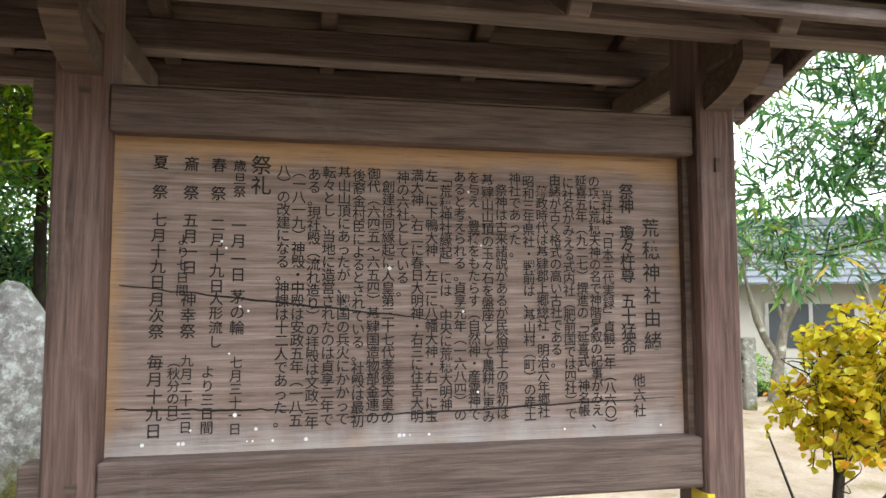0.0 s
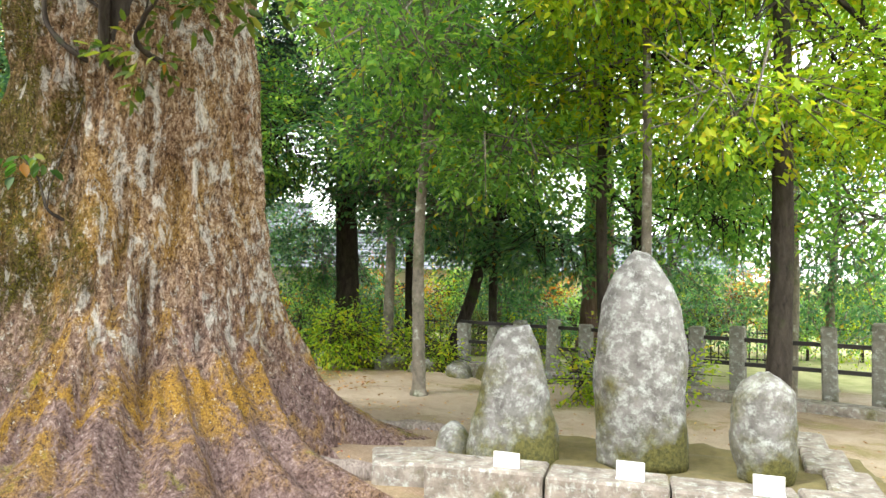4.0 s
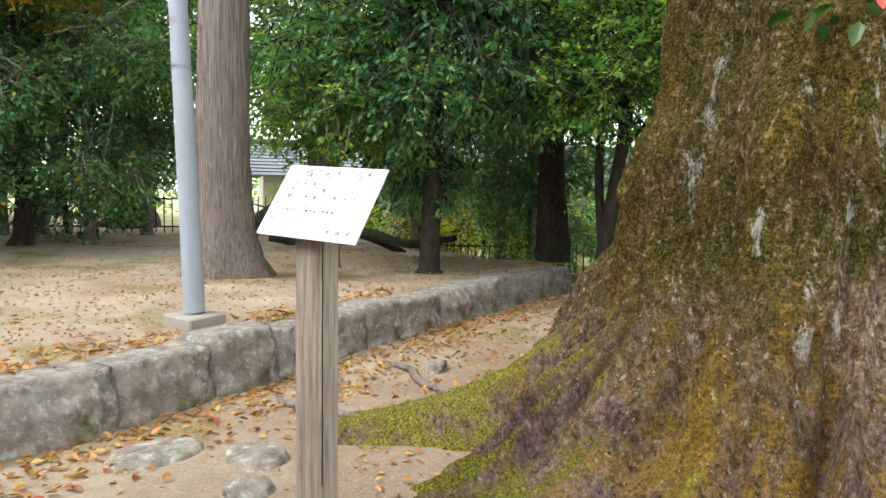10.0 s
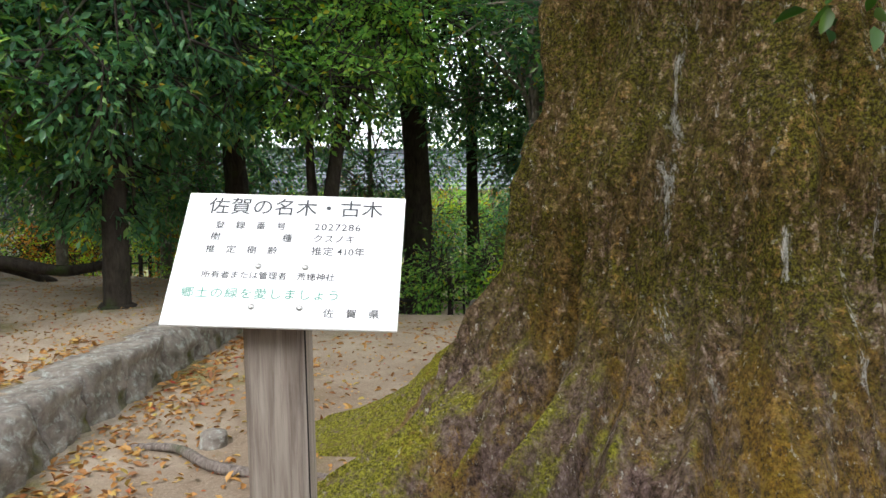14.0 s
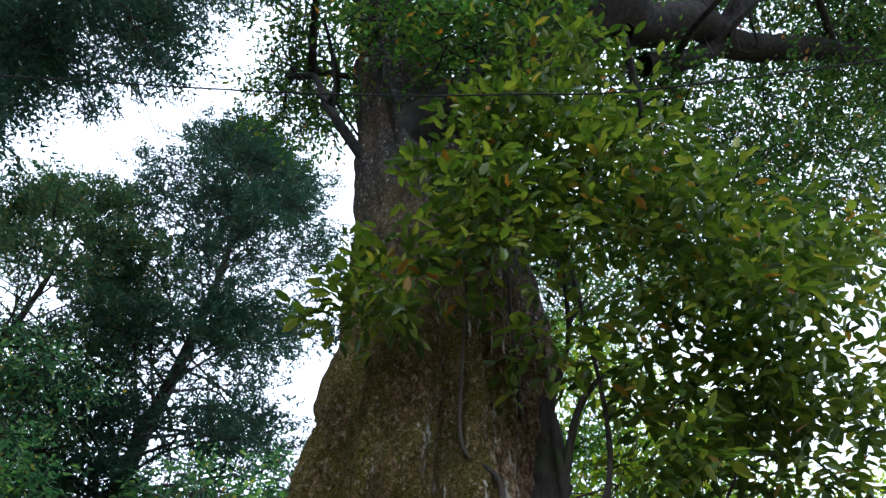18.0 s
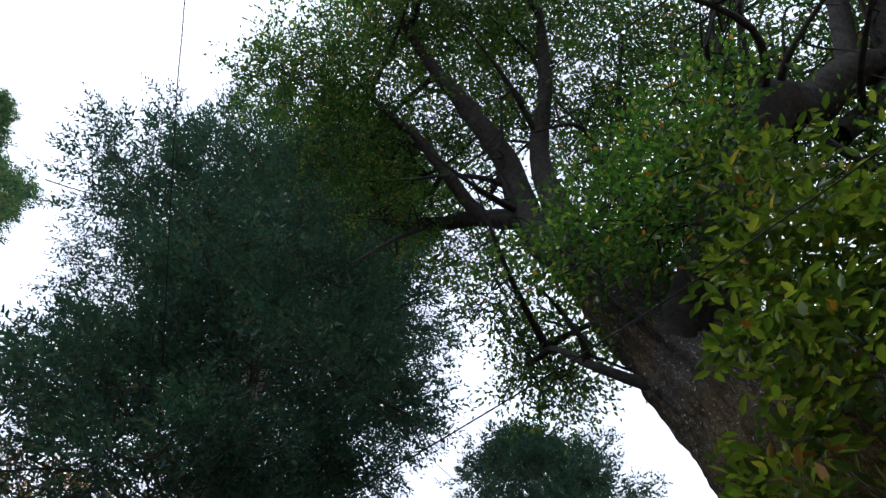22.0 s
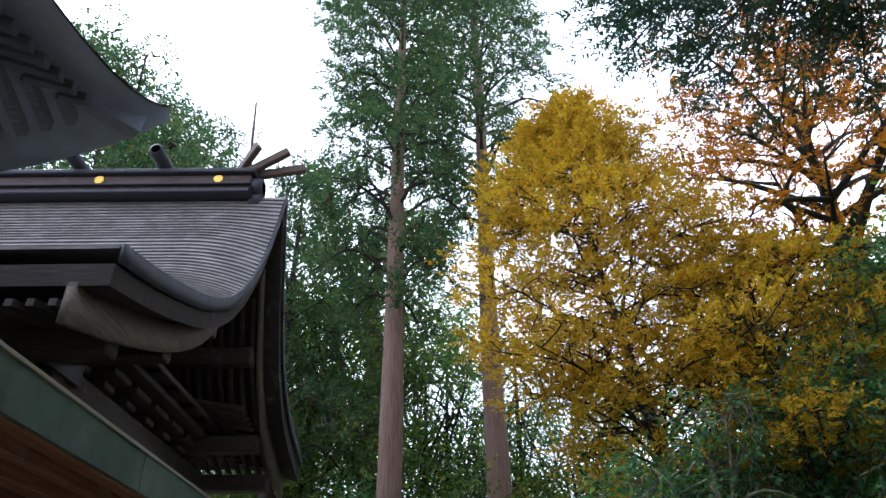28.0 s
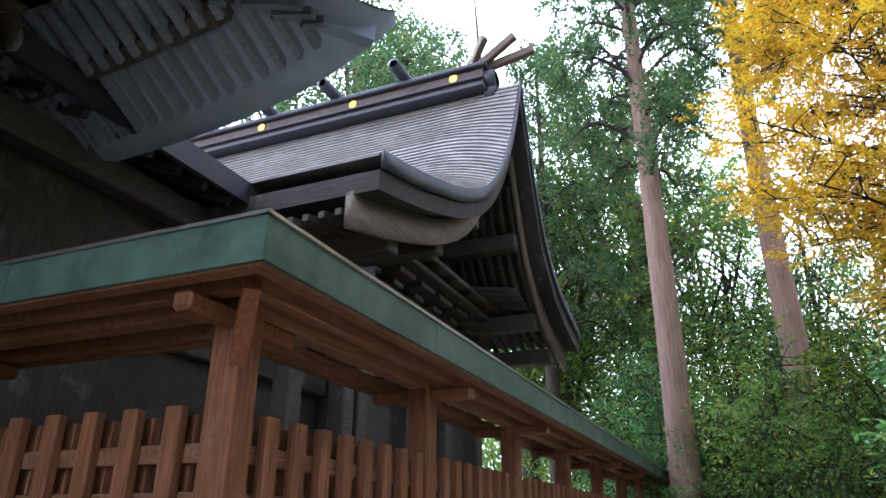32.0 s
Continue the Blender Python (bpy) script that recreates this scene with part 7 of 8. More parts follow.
# low leaning mossy boughs beyond the cedar
tb = Tubes()
rg = np.random.default_rng(5)
tb.add(curve([(-17.4, 3.2, 0.35), (-17.2, 3.85, 0.9), (-17.03, 4.4, 1.4), (-16.85, 4.95, 1.85), (-16.6, 5.7, 2.6)], 6), [0.2, 0.15, 0.12, 0.09, 0.03], 10, 0.1, rg)
bough = thing("fallen_tree", Matrix.Translation((0, 0, 0)), "mossy dark tree leaning low over the ground", "tree")
put("trunk", tb.mesh("trunk"), BARK_DARK, bough)
tb = Tubes()
tb.add(curve([(-16.98, 4.5, 1.25), (-16.74, 5.1, 0.88), (-16.5, 5.7, 0.62), (-16.3, 6.2, 0.36)], 6), [0.1, 0.09, 0.06], 8, 0.1, rg)
tb.add(curve([(-17.1, 4.0, 0.7), (-16.6, 4.8, 0.6), (-16.2, 5.3, 0.75), (-15.6, 5.8, 0.6), (-15.2, 6.5, 0.7)], 6), [0.12, 0.1, 0.08, 0.05], 8, 0.12, rg)
put("bough", tb.mesh("bough"), BARK_DARK, bough)

# low shrubs along the lawn edge
for i, (x, y, r, h, leaf) in enumerate(((-9.6, 7.4, 0.5, 0.9, LEAF_LIME), (-8.9, 8.6, 0.6, 0.8, LEAF_LIME), (-11.0, 7.8, 0.6, 0.9, LEAF_MID), (-6.2, 10.2, 0.9, 1.2, LEAF_LIME), (-10.5, 13.5, 1.0, 1.1, LEAF_LIME), (-14.5, 12.5, 1.2, 1.3, LEAF_LIME), (-15.6, 8.2, 0.7, 0.9, LEAF_MID), (-18.0, 11.0, 1.2, 1.5, LEAF_ORANGE), (-20.5, 10.0, 1.4, 1.6, LEAF_LIME), (-24.0, 8.5, 1.5, 1.7, LEAF_MID), (-2.0, 12.5, 1.2, 1.5, LEAF_LIME), (-12.8, 8.4, 0.6, 0.9, LEAF_MID), (-5.5, 7.6, 0.4, 0.6, LEAF_LIME), (-19.5, 13.5, 1.3, 1.9, LEAF_LIME), (-17.0, 14.8, 1.3, 2.1, LEAF_MID), (-15.2, 16.0, 1.2, 1.9, LEAF_ORANGE), (-13.2, 17.0, 1.4, 2.2, LEAF_LIME), (-11.0, 17.6, 1.4, 2.0, LEAF_MID), (-9.0, 18.4, 1.4, 2.2, LEAF_LIME), (-7.0, 18.8, 1.4, 2.1, LEAF_MID), (-16.6, 13.2, 0.9, 1.2, LEAF_SHRUB), (-12.0, 14.6, 0.9, 1.1, LEAF_SHRUB), (-21.5, 12.0, 1.5, 2.4, LEAF_MID), (-4.8, 17.0, 1.4, 2.2, LEAF_LIME))):
    rng = np.random.default_rng(300 + i)
    z = far_ground(x, y)
    blobs = [(rng.normal() * r * 0.5, rng.normal() * r * 0.5, h * rng.uniform(0.35, 0.75), r * 0.6, r * 0.6, h * 0.4) for _ in range(5)]
    broadleaf("shrub", (x, y, z), [(0, 0, 0), (0, 0.02, h * 0.3), (0.02, 0, h * 0.6)], [0.03, 0.02, 0.01], blobs, 260, 9, 0.07, 0.035, BARK_DARK, leaf, "low loose shrub at the edge of the lawn", "shrub", 300 + i, 2, "shrubs by the lawn", spread=0.3)

# garden shrubs beyond the railing, before the houses
rng = np.random.default_rng(350)
for i in range(22):
    f = i / 21
    x = -25 + 21 * f + rng.uniform(-0.6, 0.6)
    y = 7.5 + 12.5 * f**0.8 + rng.uniform(0.2, 2.8)
    h, r = rng.uniform(1.3, 2.6), rng.uniform(0.9, 1.5)
    leaf = (LEAF_LIME, LEAF_MID, LEAF_SHRUB, LEAF_ORANGE, LEAF_MID)[i % 5]
    blobs = [(rng.normal() * r * 0.5, rng.normal() * r * 0.5, h * rng.uniform(0.3, 0.8), r * 0.6, r * 0.6, h * 0.3) for _ in range(6)]
    broadleaf("garden_shrub", (x, y, far_ground(x, y)), [(0, 0, 0), (0, 0.02, h * 0.3), (0.02, 0, h * 0.6)], [0.04, 0.03, 0.01], blobs, 330, 9, 0.10, 0.05, BARK_DARK, leaf, "rounded garden shrub beyond the iron railing", "shrub", 350 + i, 2, "garden shrubs", spread=0.35)
# more of the wood behind the halls
for i, (x, y, h, rc) in enumerate(((-33, -10, 13, 4.5), (-35, -3, 14, 4.5), (-30, -1.5, 10, 3.6), (-32, -17, 13, 4.5), (-29, -6.5, 8, 3.2), (-36, -14, 16, 5), (-28, -13, 7.5, 3.0), (-33, 3, 12, 4.5), (-31.5, -6.0, 12, 4.0), (-31, -8.5, 12, 3.6))):
    grove_tree("wood_tree", x, y, 0.3, h, 0.16, 1.2, rc, LEAF_FAR, "leafy green tree in the wood behind the halls", 380 + i, 950, 11, 0.17, 0.085, 12, BARK_DARK, group="wood behind the halls", shell=0.55, spread=0.7)

# ---- autumn trees and cypresses seen beyond the terrace ----
clump_tree("golden_tree", (-21.0, -1.0, 0.4), 13.0, 0.17, 3.4, [(0, 2.6), (0.2, 3.4), (0.45, 2.9), (0.8, 1.6), (1, 0.5)], BARK_DARK, LEAF_GOLD, "autumn tree full of golden-yellow leaves", 401, (0, -0.1), 104, 8, 121, 0.115, 0.046, 0.5, 0.3, 0.2, slim=False)
clump_tree("golden_tree", (-19.5, 0.6, 0.4), 7.6, 0.12, 3.2, [(0, 2.0), (0.4, 2.4), (0.8, 1.4), (1, 0.5)], BARK_DARK, LEAF_GOLD, "smaller autumn tree with golden-orange leaves", 402, (0, 0), 50, 6, 100, 0.10, 0.042, 0.45, 0.35, 0.2, slim=False)
clump_tree("orange_oak", (-25.3, 3.6, 0.2), 16, 0.5, 4.0, [(0, 5.5), (0.3, 6.8), (0.7, 5.5), (1, 2.0)], BARK_DARK, LEAF_ORANGE, "large oak turning orange, with heavy dark limbs", 403, (0, 0), 46, 9, 110, 0.15, 0.07, 0.8, 0.5, 0.35, slim=False, limb=0.42)
clump_tree("orange_oak", (-25.0, 9.0, 0.0), 14, 0.35, 4.0, [(0, 4.5), (0.4, 5.2), (0.8, 3.8), (1, 1.5)], BARK_DARK, LEAF_ORANGE, "tall oak with leaves turning orange", 404, (0, 0), 40, 8, 90, 0.15, 0.07, 0.75, 0.5, 0.3, slim=False, limb=0.4)
grove_tree("autumn_tree", -20.2, 4.2, 0.4, 9.5, 0.14, 3.0, 2.8, LEAF_MID, "green-leaved tree beginning to turn yellow", 405, 1700, 11, 0.11, 0.05, 10, BARK_DARK, shell=0.55)
clump_tree("tall_cypress", (-22.9, -7.3, 0.4), 27, 0.34, 9.0, [(0, 1.7), (0.25, 2.6), (0.7, 2.5), (1, 0.8)], BARK_RED, NEEDLE_PALE, "very tall cypress with a bare straight trunk", 41, (0, 0), 96, 6, 165, 0.14, 0.075, 0.5, 0.5, 0.05, 0.4, sway=0.001, wood=BARK_DARK)
clump_tree("tall_cypress", (-26.2, -5.6, 0.4), 30, 0.38, 13.0, [(0, 2.6), (0.3, 3.2), (0.7, 2.8), (1, 0.8)], BARK_RED, NEEDLE_PALE, "very tall cypress with a bare straight trunk", 42, (0, 0), 72, 6, 143, 0.15, 0.075, 0.5, 0.5, 0.05, 0.4, sway=0.001, wood=BARK_DARK)
clump_tree("tall_cypress", (-25.5, -12.0, 0.4), 17, 0.28, 6.0, [(0, 2.6), (0.5, 2.4), (1, 0.8)], BARK_DARK, NEEDLE_PALE, "tall dark cypress behind the halls", 43, (0, 0), 34, 6, 132, 0.17, 0.085, 0.6, 0.5, 0.1, 0.4, sway=0.002)
grove_tree("broad_tree", -29.5, -15.5, 0.4, 15, 0.4, 6.0, 4.5, LEAF_FAR, "tall broad-crowned tree behind the halls", 406, 3200, 11, 0.19, 0.1, 16, BARK_DARK, shell=0.5, spread=0.6)
grove_tree("broad_tree", -27.5, -24.0, 0.4, 28.5, 0.5, 15.0, 6.5, NEEDLE_PALE, "tall broad-crowned tree behind the halls", 407, 6500, 11, 0.19, 0.1, 11, BARK_DARK, shell=0.5, spread=0.6)
grove_tree("gnarled_tree", -30.0, -11.0, 0.4, 18, 0.4, 7.0, 5.0, LEAF_FAR, "gnarled evergreen with dark crooked limbs", 408, 2000, 11, 0.2, 0.1, 13, BARK_GREY, shell=0.6, spread=0.7, limbs=3)
for i, (x, y, h, rc, leaf, n) in enumerate(((-22.5, -5.2, 4.2, 1.8, LEAF_FAR, 900), (-24.5, -8.5, 5.0, 2.2, LEAF_DARK, 1100), (-27.5, -9.5, 6.5, 2.8, LEAF_FAR, 1200), (-24.0, -3.4, 5.5, 2.2, LEAF_SHRUB, 1100), (-24.2, -6.6, 4.4, 1.7, LEAF_SHRUB, 1200), (-27.0, -2.5, 6.5, 2.6, LEAF_DARK, 1000), (-31.0, -6.5, 7.0, 3.0, LEAF_FAR, 900), (-22.4, 1.8, 5.0, 2.2, LEAF_DARK, 1000))):
    grove_tree("thicket_tree", x, y, 0.4, h, 0.07, 0.6, rc, leaf, "bushy tree in the thicket behind the fence", 420 + i, n, 11, 0.11, 0.055, 9, BARK_DARK, group="thicket behind the fence")

# ---- open yard to the right of the notice board ----
broadleaf("ginkgo_sapling", (0.52, 3.05, 0), [(0, 0, 0), (-0.02, 0, 0.35), (0.0, 0.02, 0.75), (0.06, 0, 1.15)], [0.035, 0.03, 0.022, 0.01], [(0.02, 0, 1.05, 0.2, 0.2, 0.15), (0.14, -0.02, 1.22, 0.2, 0.2, 0.16), (-0.08, 0.02, 1.2, 0.12, 0.14, 0.12), (0.12, 0, 1.38, 0.16, 0.16, 0.1), (0.3, 0, 1.05, 0.16, 0.16, 0.12)], 330, 7, 0.036, 0.042, BARK_DARK, LEAF_YELLOW, "young ginkgo with bright yellow leaves", seed=501, fine=True, spread=0.1, forks=[([(0, 0, 0.55), (0.15, 0, 0.7), (0.35, 0, 0.95)], [0.014, 0.01, 0.006]), ([(0.0, 0, 0.3), (-0.14, 0, 0.6), (-0.28, 0.02, 1.0)], [0.009, 0.007, 0.004])], limbs=1, flat=0.2)
broadleaf("podocarpus_tree", (2.1, 3.6, 0), [(0, 0, 0), (-0.1, 0, 1.2), (-0.3, -0.1, 2.2), (-0.6, -0.2, 3.4)], [0.07, 0.055, 0.035, 0.015], [(-1.2, -0.35, 2.3, 0.65, 0.4, 0.28), (-1.55, -0.3, 2.0, 0.45, 0.35, 0.18), (-1.0, -0.4, 2.75, 0.6, 0.4, 0.25), (-0.8, -0.4, 1.75, 0.5, 0.4, 0.14), (-1.45, -0.3, 1.75, 0.4, 0.3, 0.08), (-0.3, -0.3, 3.2, 0.8, 0.6, 0.4)], 760, 15, 0.105, 0.015, BARK_DARK, LEAF_DARK, "podocarpus with long narrow dark leaves", seed=502, spread=0.14, flat=0.3, droop=0.1, twigs=0.12, limbs=1)
for i, (x, y) in enumerate(((2.7, 10.4), (3.5, 10.3), (4.9, 9.8))):
    broadleaf("bare_tree", (x, y, 0), [(0, 0, 0), (0.1, 0, 0.7), (0.25, 0, 1.4), (0.6, 0.1, 2.2)], [0.1, 0.08, 0.05, 0.02], [(0.5, 0, 2.4, 0.8, 0.7, 0.3), (-0.3, 0, 2.2, 0.6, 0.6, 0.3)], 60, 4, 0.06, 0.03, BARK_GREY, LEAF_MID, "small pruned tree, almost leafless", "tree", 510 + i, 4, "pruned trees in the yard", forks=[([(0.1, 0, 0.6), (-0.2, 0, 1.2), (-0.35, 0.1, 2.0)], [0.06, 0.05, 0.02])])
for i, (x, y, r) in enumerate(((3.0, 11.3, 0.5), (3.6, 11.9, 0.6), (5.4, 11.4, 0.7), (6.6, 11.0, 0.6))):
    rng = np.random.default_rng(520 + i)
    broadleaf("clipped_bush", (x, y, 0), [(0, 0, 0), (0, 0, 0.2), (0, 0, 0.4)], [0.03, 0.02, 0.01], [(0, 0, 0.35, r, r, 0.33)], 260, 8, 0.05, 0.03, BARK_DARK, LEAF_MID, "round clipped evergreen garden bush", "shrub", 520 + i, 1, "bushes in the yard", spread=0.15)


# ---- houses beyond the grove ----
def house(x, y, z, turn, w, d, h, rise, label, wins=4, wall=None, roof=None):
    root = thing("house", pose(x, y, z, 0, 0, turn), label, "house", "houses beyond the grove")
    wall, roof = wall or PLASTER, roof or TILE_GREY
    part("wall", boxed(-w / 2, -d / 2, 0, w / 2, d / 2, h), wall, root, "pale plastered wall")
    for s in (-1, 1):
        n = 10
        for k in range(n):
            f0, f1 = k / n, (k + 1) / n
            z0, z1 = h + rise * (1 - f0), h + rise * (1 - f1)
            bm = lofted([[(-w / 2 - 0.5, s * (d / 2 + 0.6) * f0, z0), (w / 2 + 0.5, s * (d / 2 + 0.6) * f0, z0)], [(-w / 2 - 0.5, s * (d / 2 + 0.6) * f1, z1 + 0.04), (w / 2 + 0.5, s * (d / 2 + 0.6) * f1, z1 + 0.04)], [(-w / 2 - 0.5, s * (d / 2 + 0.6) * f1, z1), (w / 2 + 0.5, s * (d / 2 + 0.6) * f1, z1)]])
            part("tile_course", bm, roof, root, "grey tiled roof" if k == 0 else "")
    part("ridge", boxed(-w / 2 - 0.5, -0.15, h + rise - 0.05, w / 2 + 0.5, 0.15, h + rise + 0.18, 0.04), roof, root)
    for k in range(wins):
        cx = -w / 2 + w * (k + 0.5) / wins
        win = part("window", boxed(cx - 0.75, -d / 2 - 0.03, h * 0.35, cx + 0.75, -d / 2 + 0.02, h * 0.8), GLASS_DARK, root)
        for q in (-0.78, 0.0, 0.78):
            part("frame", boxed(cx + q - 0.035, -d / 2 - 0.05, h * 0.34, cx + q + 0.035, -d / 2 - 0.031, h * 0.81), STEEL, win)


house(-18.5, 24.5, -0.9, 42, 18, 6, 2.5, 1.5, "long low house with a grey tiled roof", 6)
house(-32.0, 20.0, -0.6, 52, 8, 6, 3.4, 2.0, "white house with a grey tiled roof", 3)
house(-33.0, 13.0, -0.4, 70, 5, 5, 2.4, 1.4, "small pale house with tiled roof", 2)
house(6.6, 16.2, -0.1, -18, 7.5, 5, 1.9, 1.4, "pale house with a blue-grey roof", 3)
house(-40.0, -4.0, 0, 95, 7, 6, 3.0, 1.8, "white-walled house behind the thicket", 3)


# ---- stone post row, rails and railings ----
def build_tamagaki():
    root = thing("stone_post_fence", Matrix.Translation((0, 0, 0)), "row of old square stone posts joined by dark rails", "fence")
    rng = random.Random(9)
    pts = [(-8.6 + 0.5 * k, 8.9 + 0.035 * k) for k in range(24)]
    for k, (x, y) in enumerate(pts):
        if k in (5, 9):
            continue
        h = rng.uniform(0.9, 1.02)
        bm = boxed(-0.085, -0.085, -0.2, 0.085, 0.085, h, 0.018, 0.008)
        put("stone_post", bm_mesh("stone_post", bm), POSTSTONE, root, "", pose(x, y, far_ground(x, y), rng.uniform(-1.5, 1.5), rng.uniform(-1.5, 1.5), rng.uniform(-6, 6)))
    for z in (0.42, 0.72):
        part("rail", beam((-8.7, 8.9, z), (3.0, 9.7, z), 0.05, 0.05), IRON, root)
    part("footing", boxed(-8.8, 8.75, -0.2, -2.5, 9.1, 0.1, 0.02), WALLSTONE, root)
    for k in range(7):
        x = -9.6 + k * 0.55
        bm = bmesh.new()
        boulder(bm, 0.3, 0.2, 0.22, k, 0.8, 0.6)
        part("edge_stone", bm, STONE, root, "", True, pose(x - 0.8, 7.7 + 0.12 * k, -0.03, 0, 0, k * 31))


build_tamagaki()


def build_railing():
    root = thing("iron_railing", Matrix.Translation((0, 0, 0)), "low dark iron railing along the lawn", "railing")
    line = [(-23.5, 1.0), (-21.8, 5.2), (-20.0, 8.6), (-16.5, 12.6), (-12.5, 15.6), (-6.0, 18.0)]
    seg = resample([(x, y) for x, y in line], 150)
    for a, b in zip(line, line[1:]):
        za, zb = far_ground(*a), far_ground(*b)
        for h in (0.12, 0.75):
            part("rail", beam((*a, za + h), (*b, zb + h), 0.03, 0.035, 0), IRON, root)
    me = bm_mesh("bar", boxed(-0.012, -0.012, 0, 0.012, 0.012, 0.84))
    me.materials.append(IRON)
    for x, y in seg:
        put("bar", me, IRON, root, "", pose(x, y, far_ground(x, y)))
    me2 = bm_mesh("railing_post", boxed(-0.03, -0.03, 0, 0.03, 0.03, 0.95))
    me2.materials.append(IRON)
    for x, y in seg[::12]:
        put("railing_post", me2, IRON, root, "", pose(x + 0.03, y, far_ground(x, y)))
    part("low_wall", boxed(-6.0, -0.12, -0.3, 6.0, 0.12, 0.16, 0.02), WALLSTONE, root, m=pose(-12.6, 13.9, -0.5, 0, 0, 33))


build_railing()

# short iron fence near the camphor
root = thing("low_iron_fence", Matrix.Translation((0, 0, 0)), "low black iron fence with spikes behind the camphor", "fence")
for k in range(16):
    x, y = -11.9 + 0.16 * k, 7.9 + 0.05 * k
    part("spike", boxed(-0.012, -0.012, -0.2, 0.012, 0.012, 0.42), IRON, root, m=pose(x, y, far_ground(x, y)))
part("rail", beam((-12.0, 7.87, 0.28), (-9.4, 8.7, 0.28), 0.03, 0.03), IRON, root)
part("rail", beam((-12.0, 7.87, 0.05), (-9.4, 8.7, 0.05), 0.03, 0.03), IRON, root)


# ---- overhead cables ----
def cable(name, pts, r, label):
    tb = Tubes()
    tb.add(curve(pts, 10), [r, r], 6)
    tagged(put(name, tb.mesh(name), CABLE), label, "cable")


cable("overhead_cable", [(-11.9, 0.95, 5.25), (-9.6, 0.92, 5.08), (-7.3, 0.85, 5.05), (-5.0, 0.5, 5.1), (4.0, -1.2, 5.9)], 0.0055, "black twisted overhead cable")
cable("overhead_wire", [(-10.95, -0.9, 8.0), (-10.75, 1.85, 8.0), (-10.55, 3.6, 8.0), (-10.2, 7.0, 8.2)], 0.0045, "thin dark overhead utility wire")
cable("overhead_wire", [(-9.3, -2.77, 8.0), (-9.87, -2.22, 8.0), (-10.58, -1.54, 8.0), (-13.4, 1.2, 8.2)], 0.0055, "thin dark overhead utility wire")


# ---- far woods closing the place ----
def build_woods():
    rng = np.random.default_rng(77)
    blobs = []
    for a in np.arange(8, 250, 4.0):
        d = rng.uniform(38, 48)
        for _ in range(1 if a < 75 else 3):
            aa = math.radians(a + rng.uniform(-3, 3))
            blobs.append((-8 - math.sin(aa) * d, math.cos(aa) * d, rng.uniform(2, 9) if a > 75 else rng.uniform(1, 3), 3.2, 3.2, 2.6 if a > 75 else 1.8))
    for a in (-60, -75, -90, -110, -130, 260, 275):
        aa = math.radians(a)
        blobs.append((-4 - math.sin(aa) * 34, math.cos(aa) * 34, 3.5, 4, 4, 3.5))
    me, _, _ = spray_leaves("woods", rng, blobs, 9000, 9, 0.42, 0.24, 0.2, False, 0.6, 1.3)
    tagged(put("woods", me, LEAF_FAR), "distant mixed woodland round the shrine", "woods", kind="stuff")


build_woods()


# ---- leaf litter and roots on the ground ----
def scatter(name, n, area, seed, label, lo=0.03, hi=0.07):
    rng = np.random.default_rng(seed)
    x, y = area(rng, n)
    z = ground_z(x, y) + rng.uniform(0.004, 0.016, n)
    d = unit(np.stack([rng.normal(size=n), rng.normal(size=n), rng.normal(size=n) * 0.25], 1))
    nr = unit(np.stack([rng.normal(size=n) * 0.35, rng.normal(size=n) * 0.35, np.ones(n)], 1))
    ln = rng.uniform(lo, hi, n)
    me = leaves(name, np.stack([x, y, z], 1), d, nr, ln, ln * 0.5, True, 0.3)
    tagged(put(name, me, FALLEN), label, "leaf litter", kind="stuff")


def by_wall(rng, n):
    y = rng.uniform(-2.2, 6.5, n)
    wx = np.interp(y, [p[1] for p in WALL], [p[0] for p in WALL])
    return wx + 0.12 + np.abs(rng.normal(size=n)) * 0.42, y


def on_terrace(rng, n):
    y = rng.uniform(-2, 7, n)
    wx = np.interp(y, [p[1] for p in WALL], [p[0] for p in WALL])
    return wx - 0.35 - np.abs(rng.normal(size=n)) * 3.2, y


def kerb_top(rng, n):
    y = rng.uniform(-1.5, 3.5, n)
    wx = np.interp(y, [p[1] for p in WALL], [p[0] for p in WALL])
    return wx - 0.35 - np.abs(rng.normal(size=n)) * 0.22, y


def in_yard(rng, n):
    return rng.uniform(-11, 1, n), rng.uniform(-1, 7.5, n)


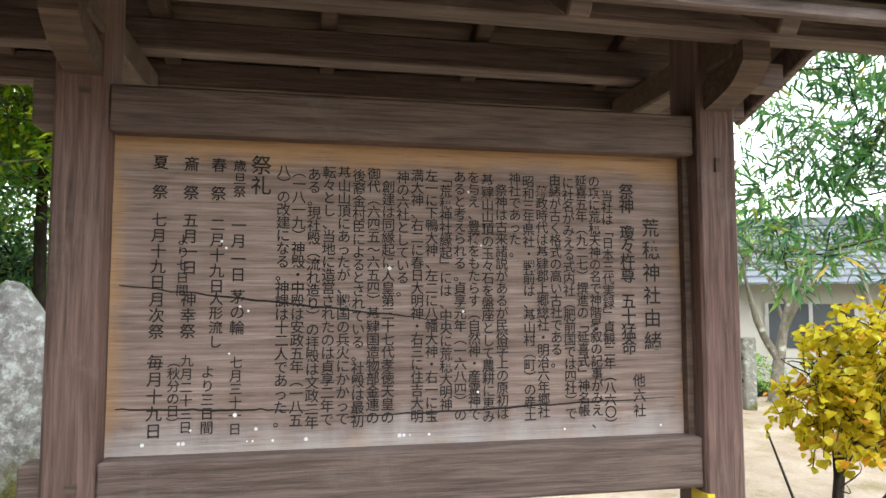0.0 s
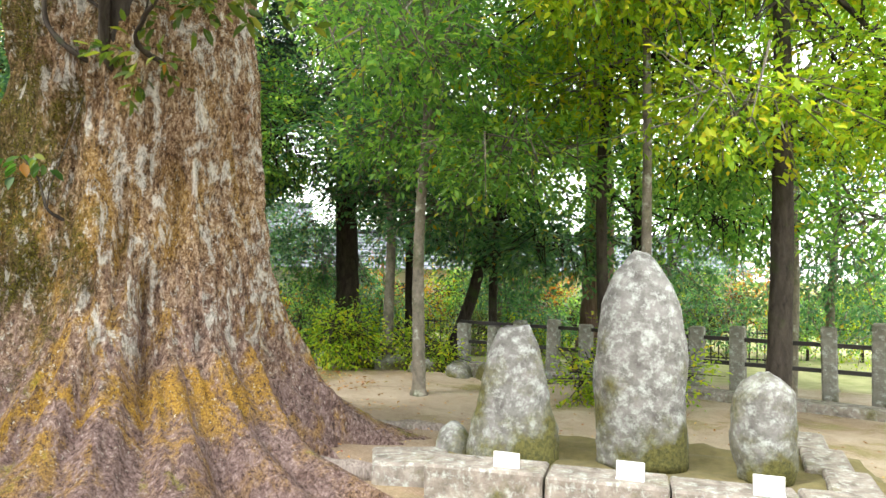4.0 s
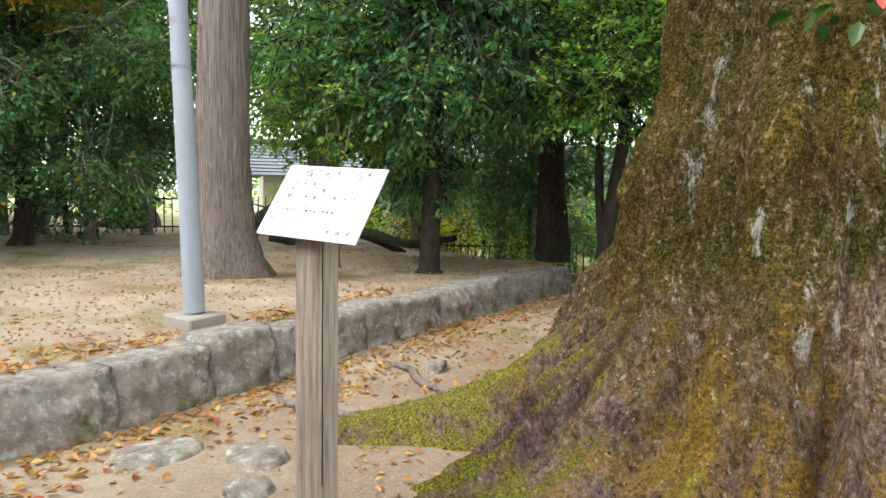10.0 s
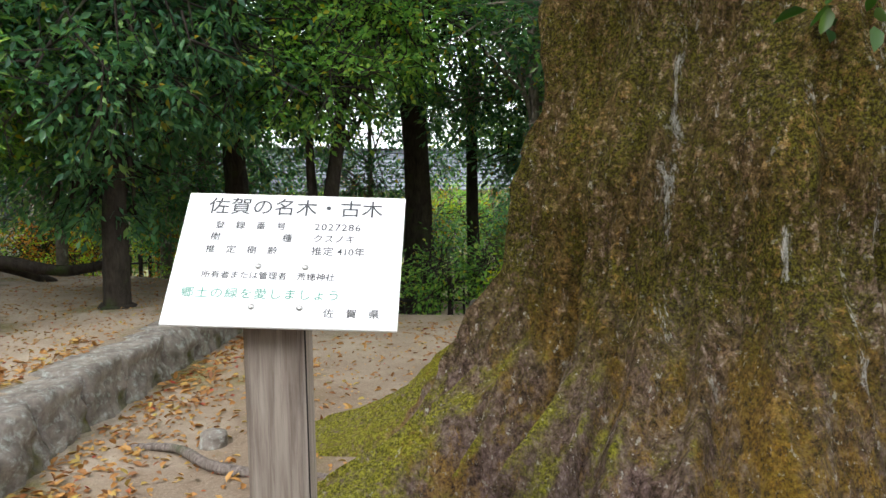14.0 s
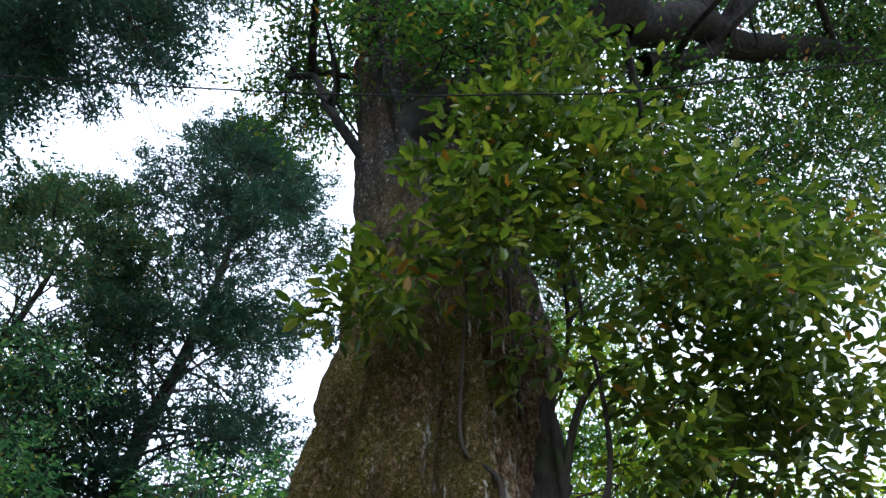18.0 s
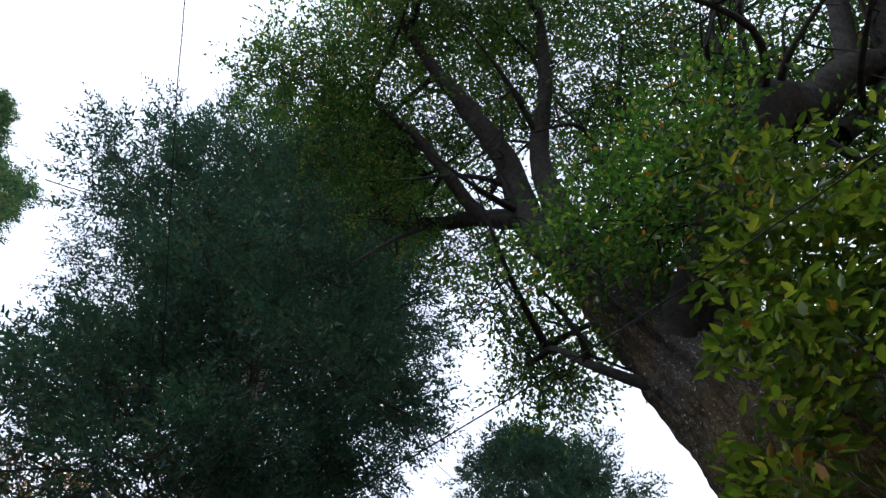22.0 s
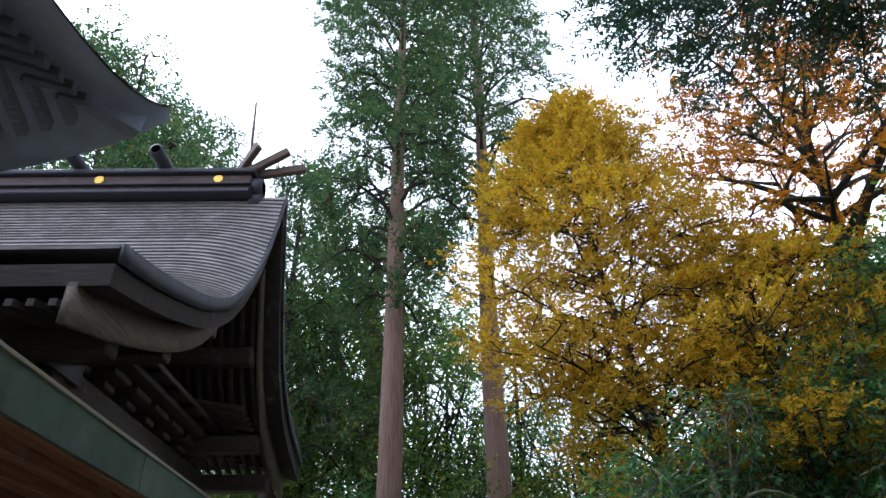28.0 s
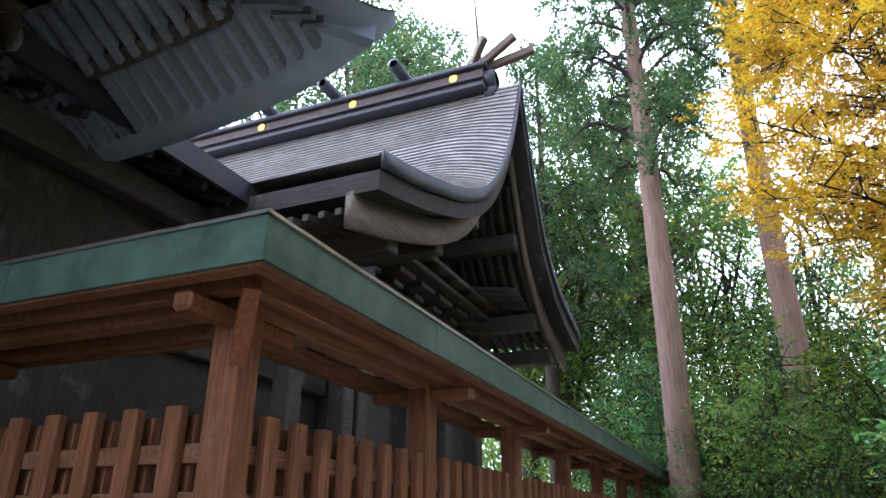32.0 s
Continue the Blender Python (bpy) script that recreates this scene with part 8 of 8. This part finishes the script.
scatter("leaf_litter", 1900, by_wall, 61, "orange and tan fallen leaves drifted along the wall", 0.03, 0.08)
scatter("leaf_litter", 6000, on_terrace, 62, "tan fallen leaves strewn over the terrace", 0.018, 0.052)
scatter("leaf_litter", 700, kerb_top, 64, "fallen leaves lying behind the wall top", 0.03, 0.08)
def round_roots(rng, n):
    return rng.uniform(-11.5, -8.3, n), rng.uniform(1.0, 7.0, n)


scatter("leaf_litter", 1800, round_roots, 65, "brown fallen leaves on bare soil by the roots", 0.025, 0.07)
scatter("leaf_litter", 2200, in_yard, 63, "scattered fallen leaves on the yard", 0.02, 0.05)

rg = np.random.default_rng(15)
for pts, rad in (
    ([(-9.6, 1.6, 0.05), (-10.1, 1.4, 0.03), (-10.4, 1.3, 0.02), (-10.7, 1.35, -0.02)], [0.03, 0.028, 0.02]),
    ([(-9.4, 2.3, 0.08), (-10.2, 2.3, 0.04), (-10.7, 2.5, 0.02), (-11.1, 2.5, -0.02)], [0.035, 0.03, 0.02]),
    ([(-6.0, 3.3, 0.1), (-5.5, 3.7, 0.06), (-5.1, 4.0, -0.02)], [0.11, 0.08, 0.04]),
    ([(-6.6, 4.6, 0.05), (-6.2, 5.1, 0.03), (-5.7, 5.3, -0.03)], [0.1, 0.08, 0.05]),
    ([(-8.3, 1.1, 0.06), (-8.7, 0.75, 0.03), (-9.1, 0.55, -0.02)], [0.04, 0.03, 0.02])):
    tb = Tubes()
    tb.add(curve(pts, 6), rad, 10, 0.15, rg)
    tagged(put("surface_root", tb.mesh("surface_root"), BARK_CEDAR), "gnarled root running along the ground", "root", "surface roots")
for k, (x, y, r, h) in enumerate(((-9.6, 0.75, 0.22, 0.1), (-9.2, 0.55, 0.13, 0.1), (-10.0, 0.35, 0.3, 0.06), (-10.6, 2.7, 0.12, 0.1), (-8.05, 0.7, 0.14, 0.12), (-7.85, 0.55, 0.12, 0.1))):
    bm = bmesh.new()
    boulder(bm, r, r * 0.75, h, k * 5, 0.8, 0.5)
    tagged(part("ground_stone", bm, WALLSTONE, None, "", True, pose(x, y, -0.02, 0, 0, k * 50)), "flat stone half sunk in the ground", "stone", "stones by the roots")
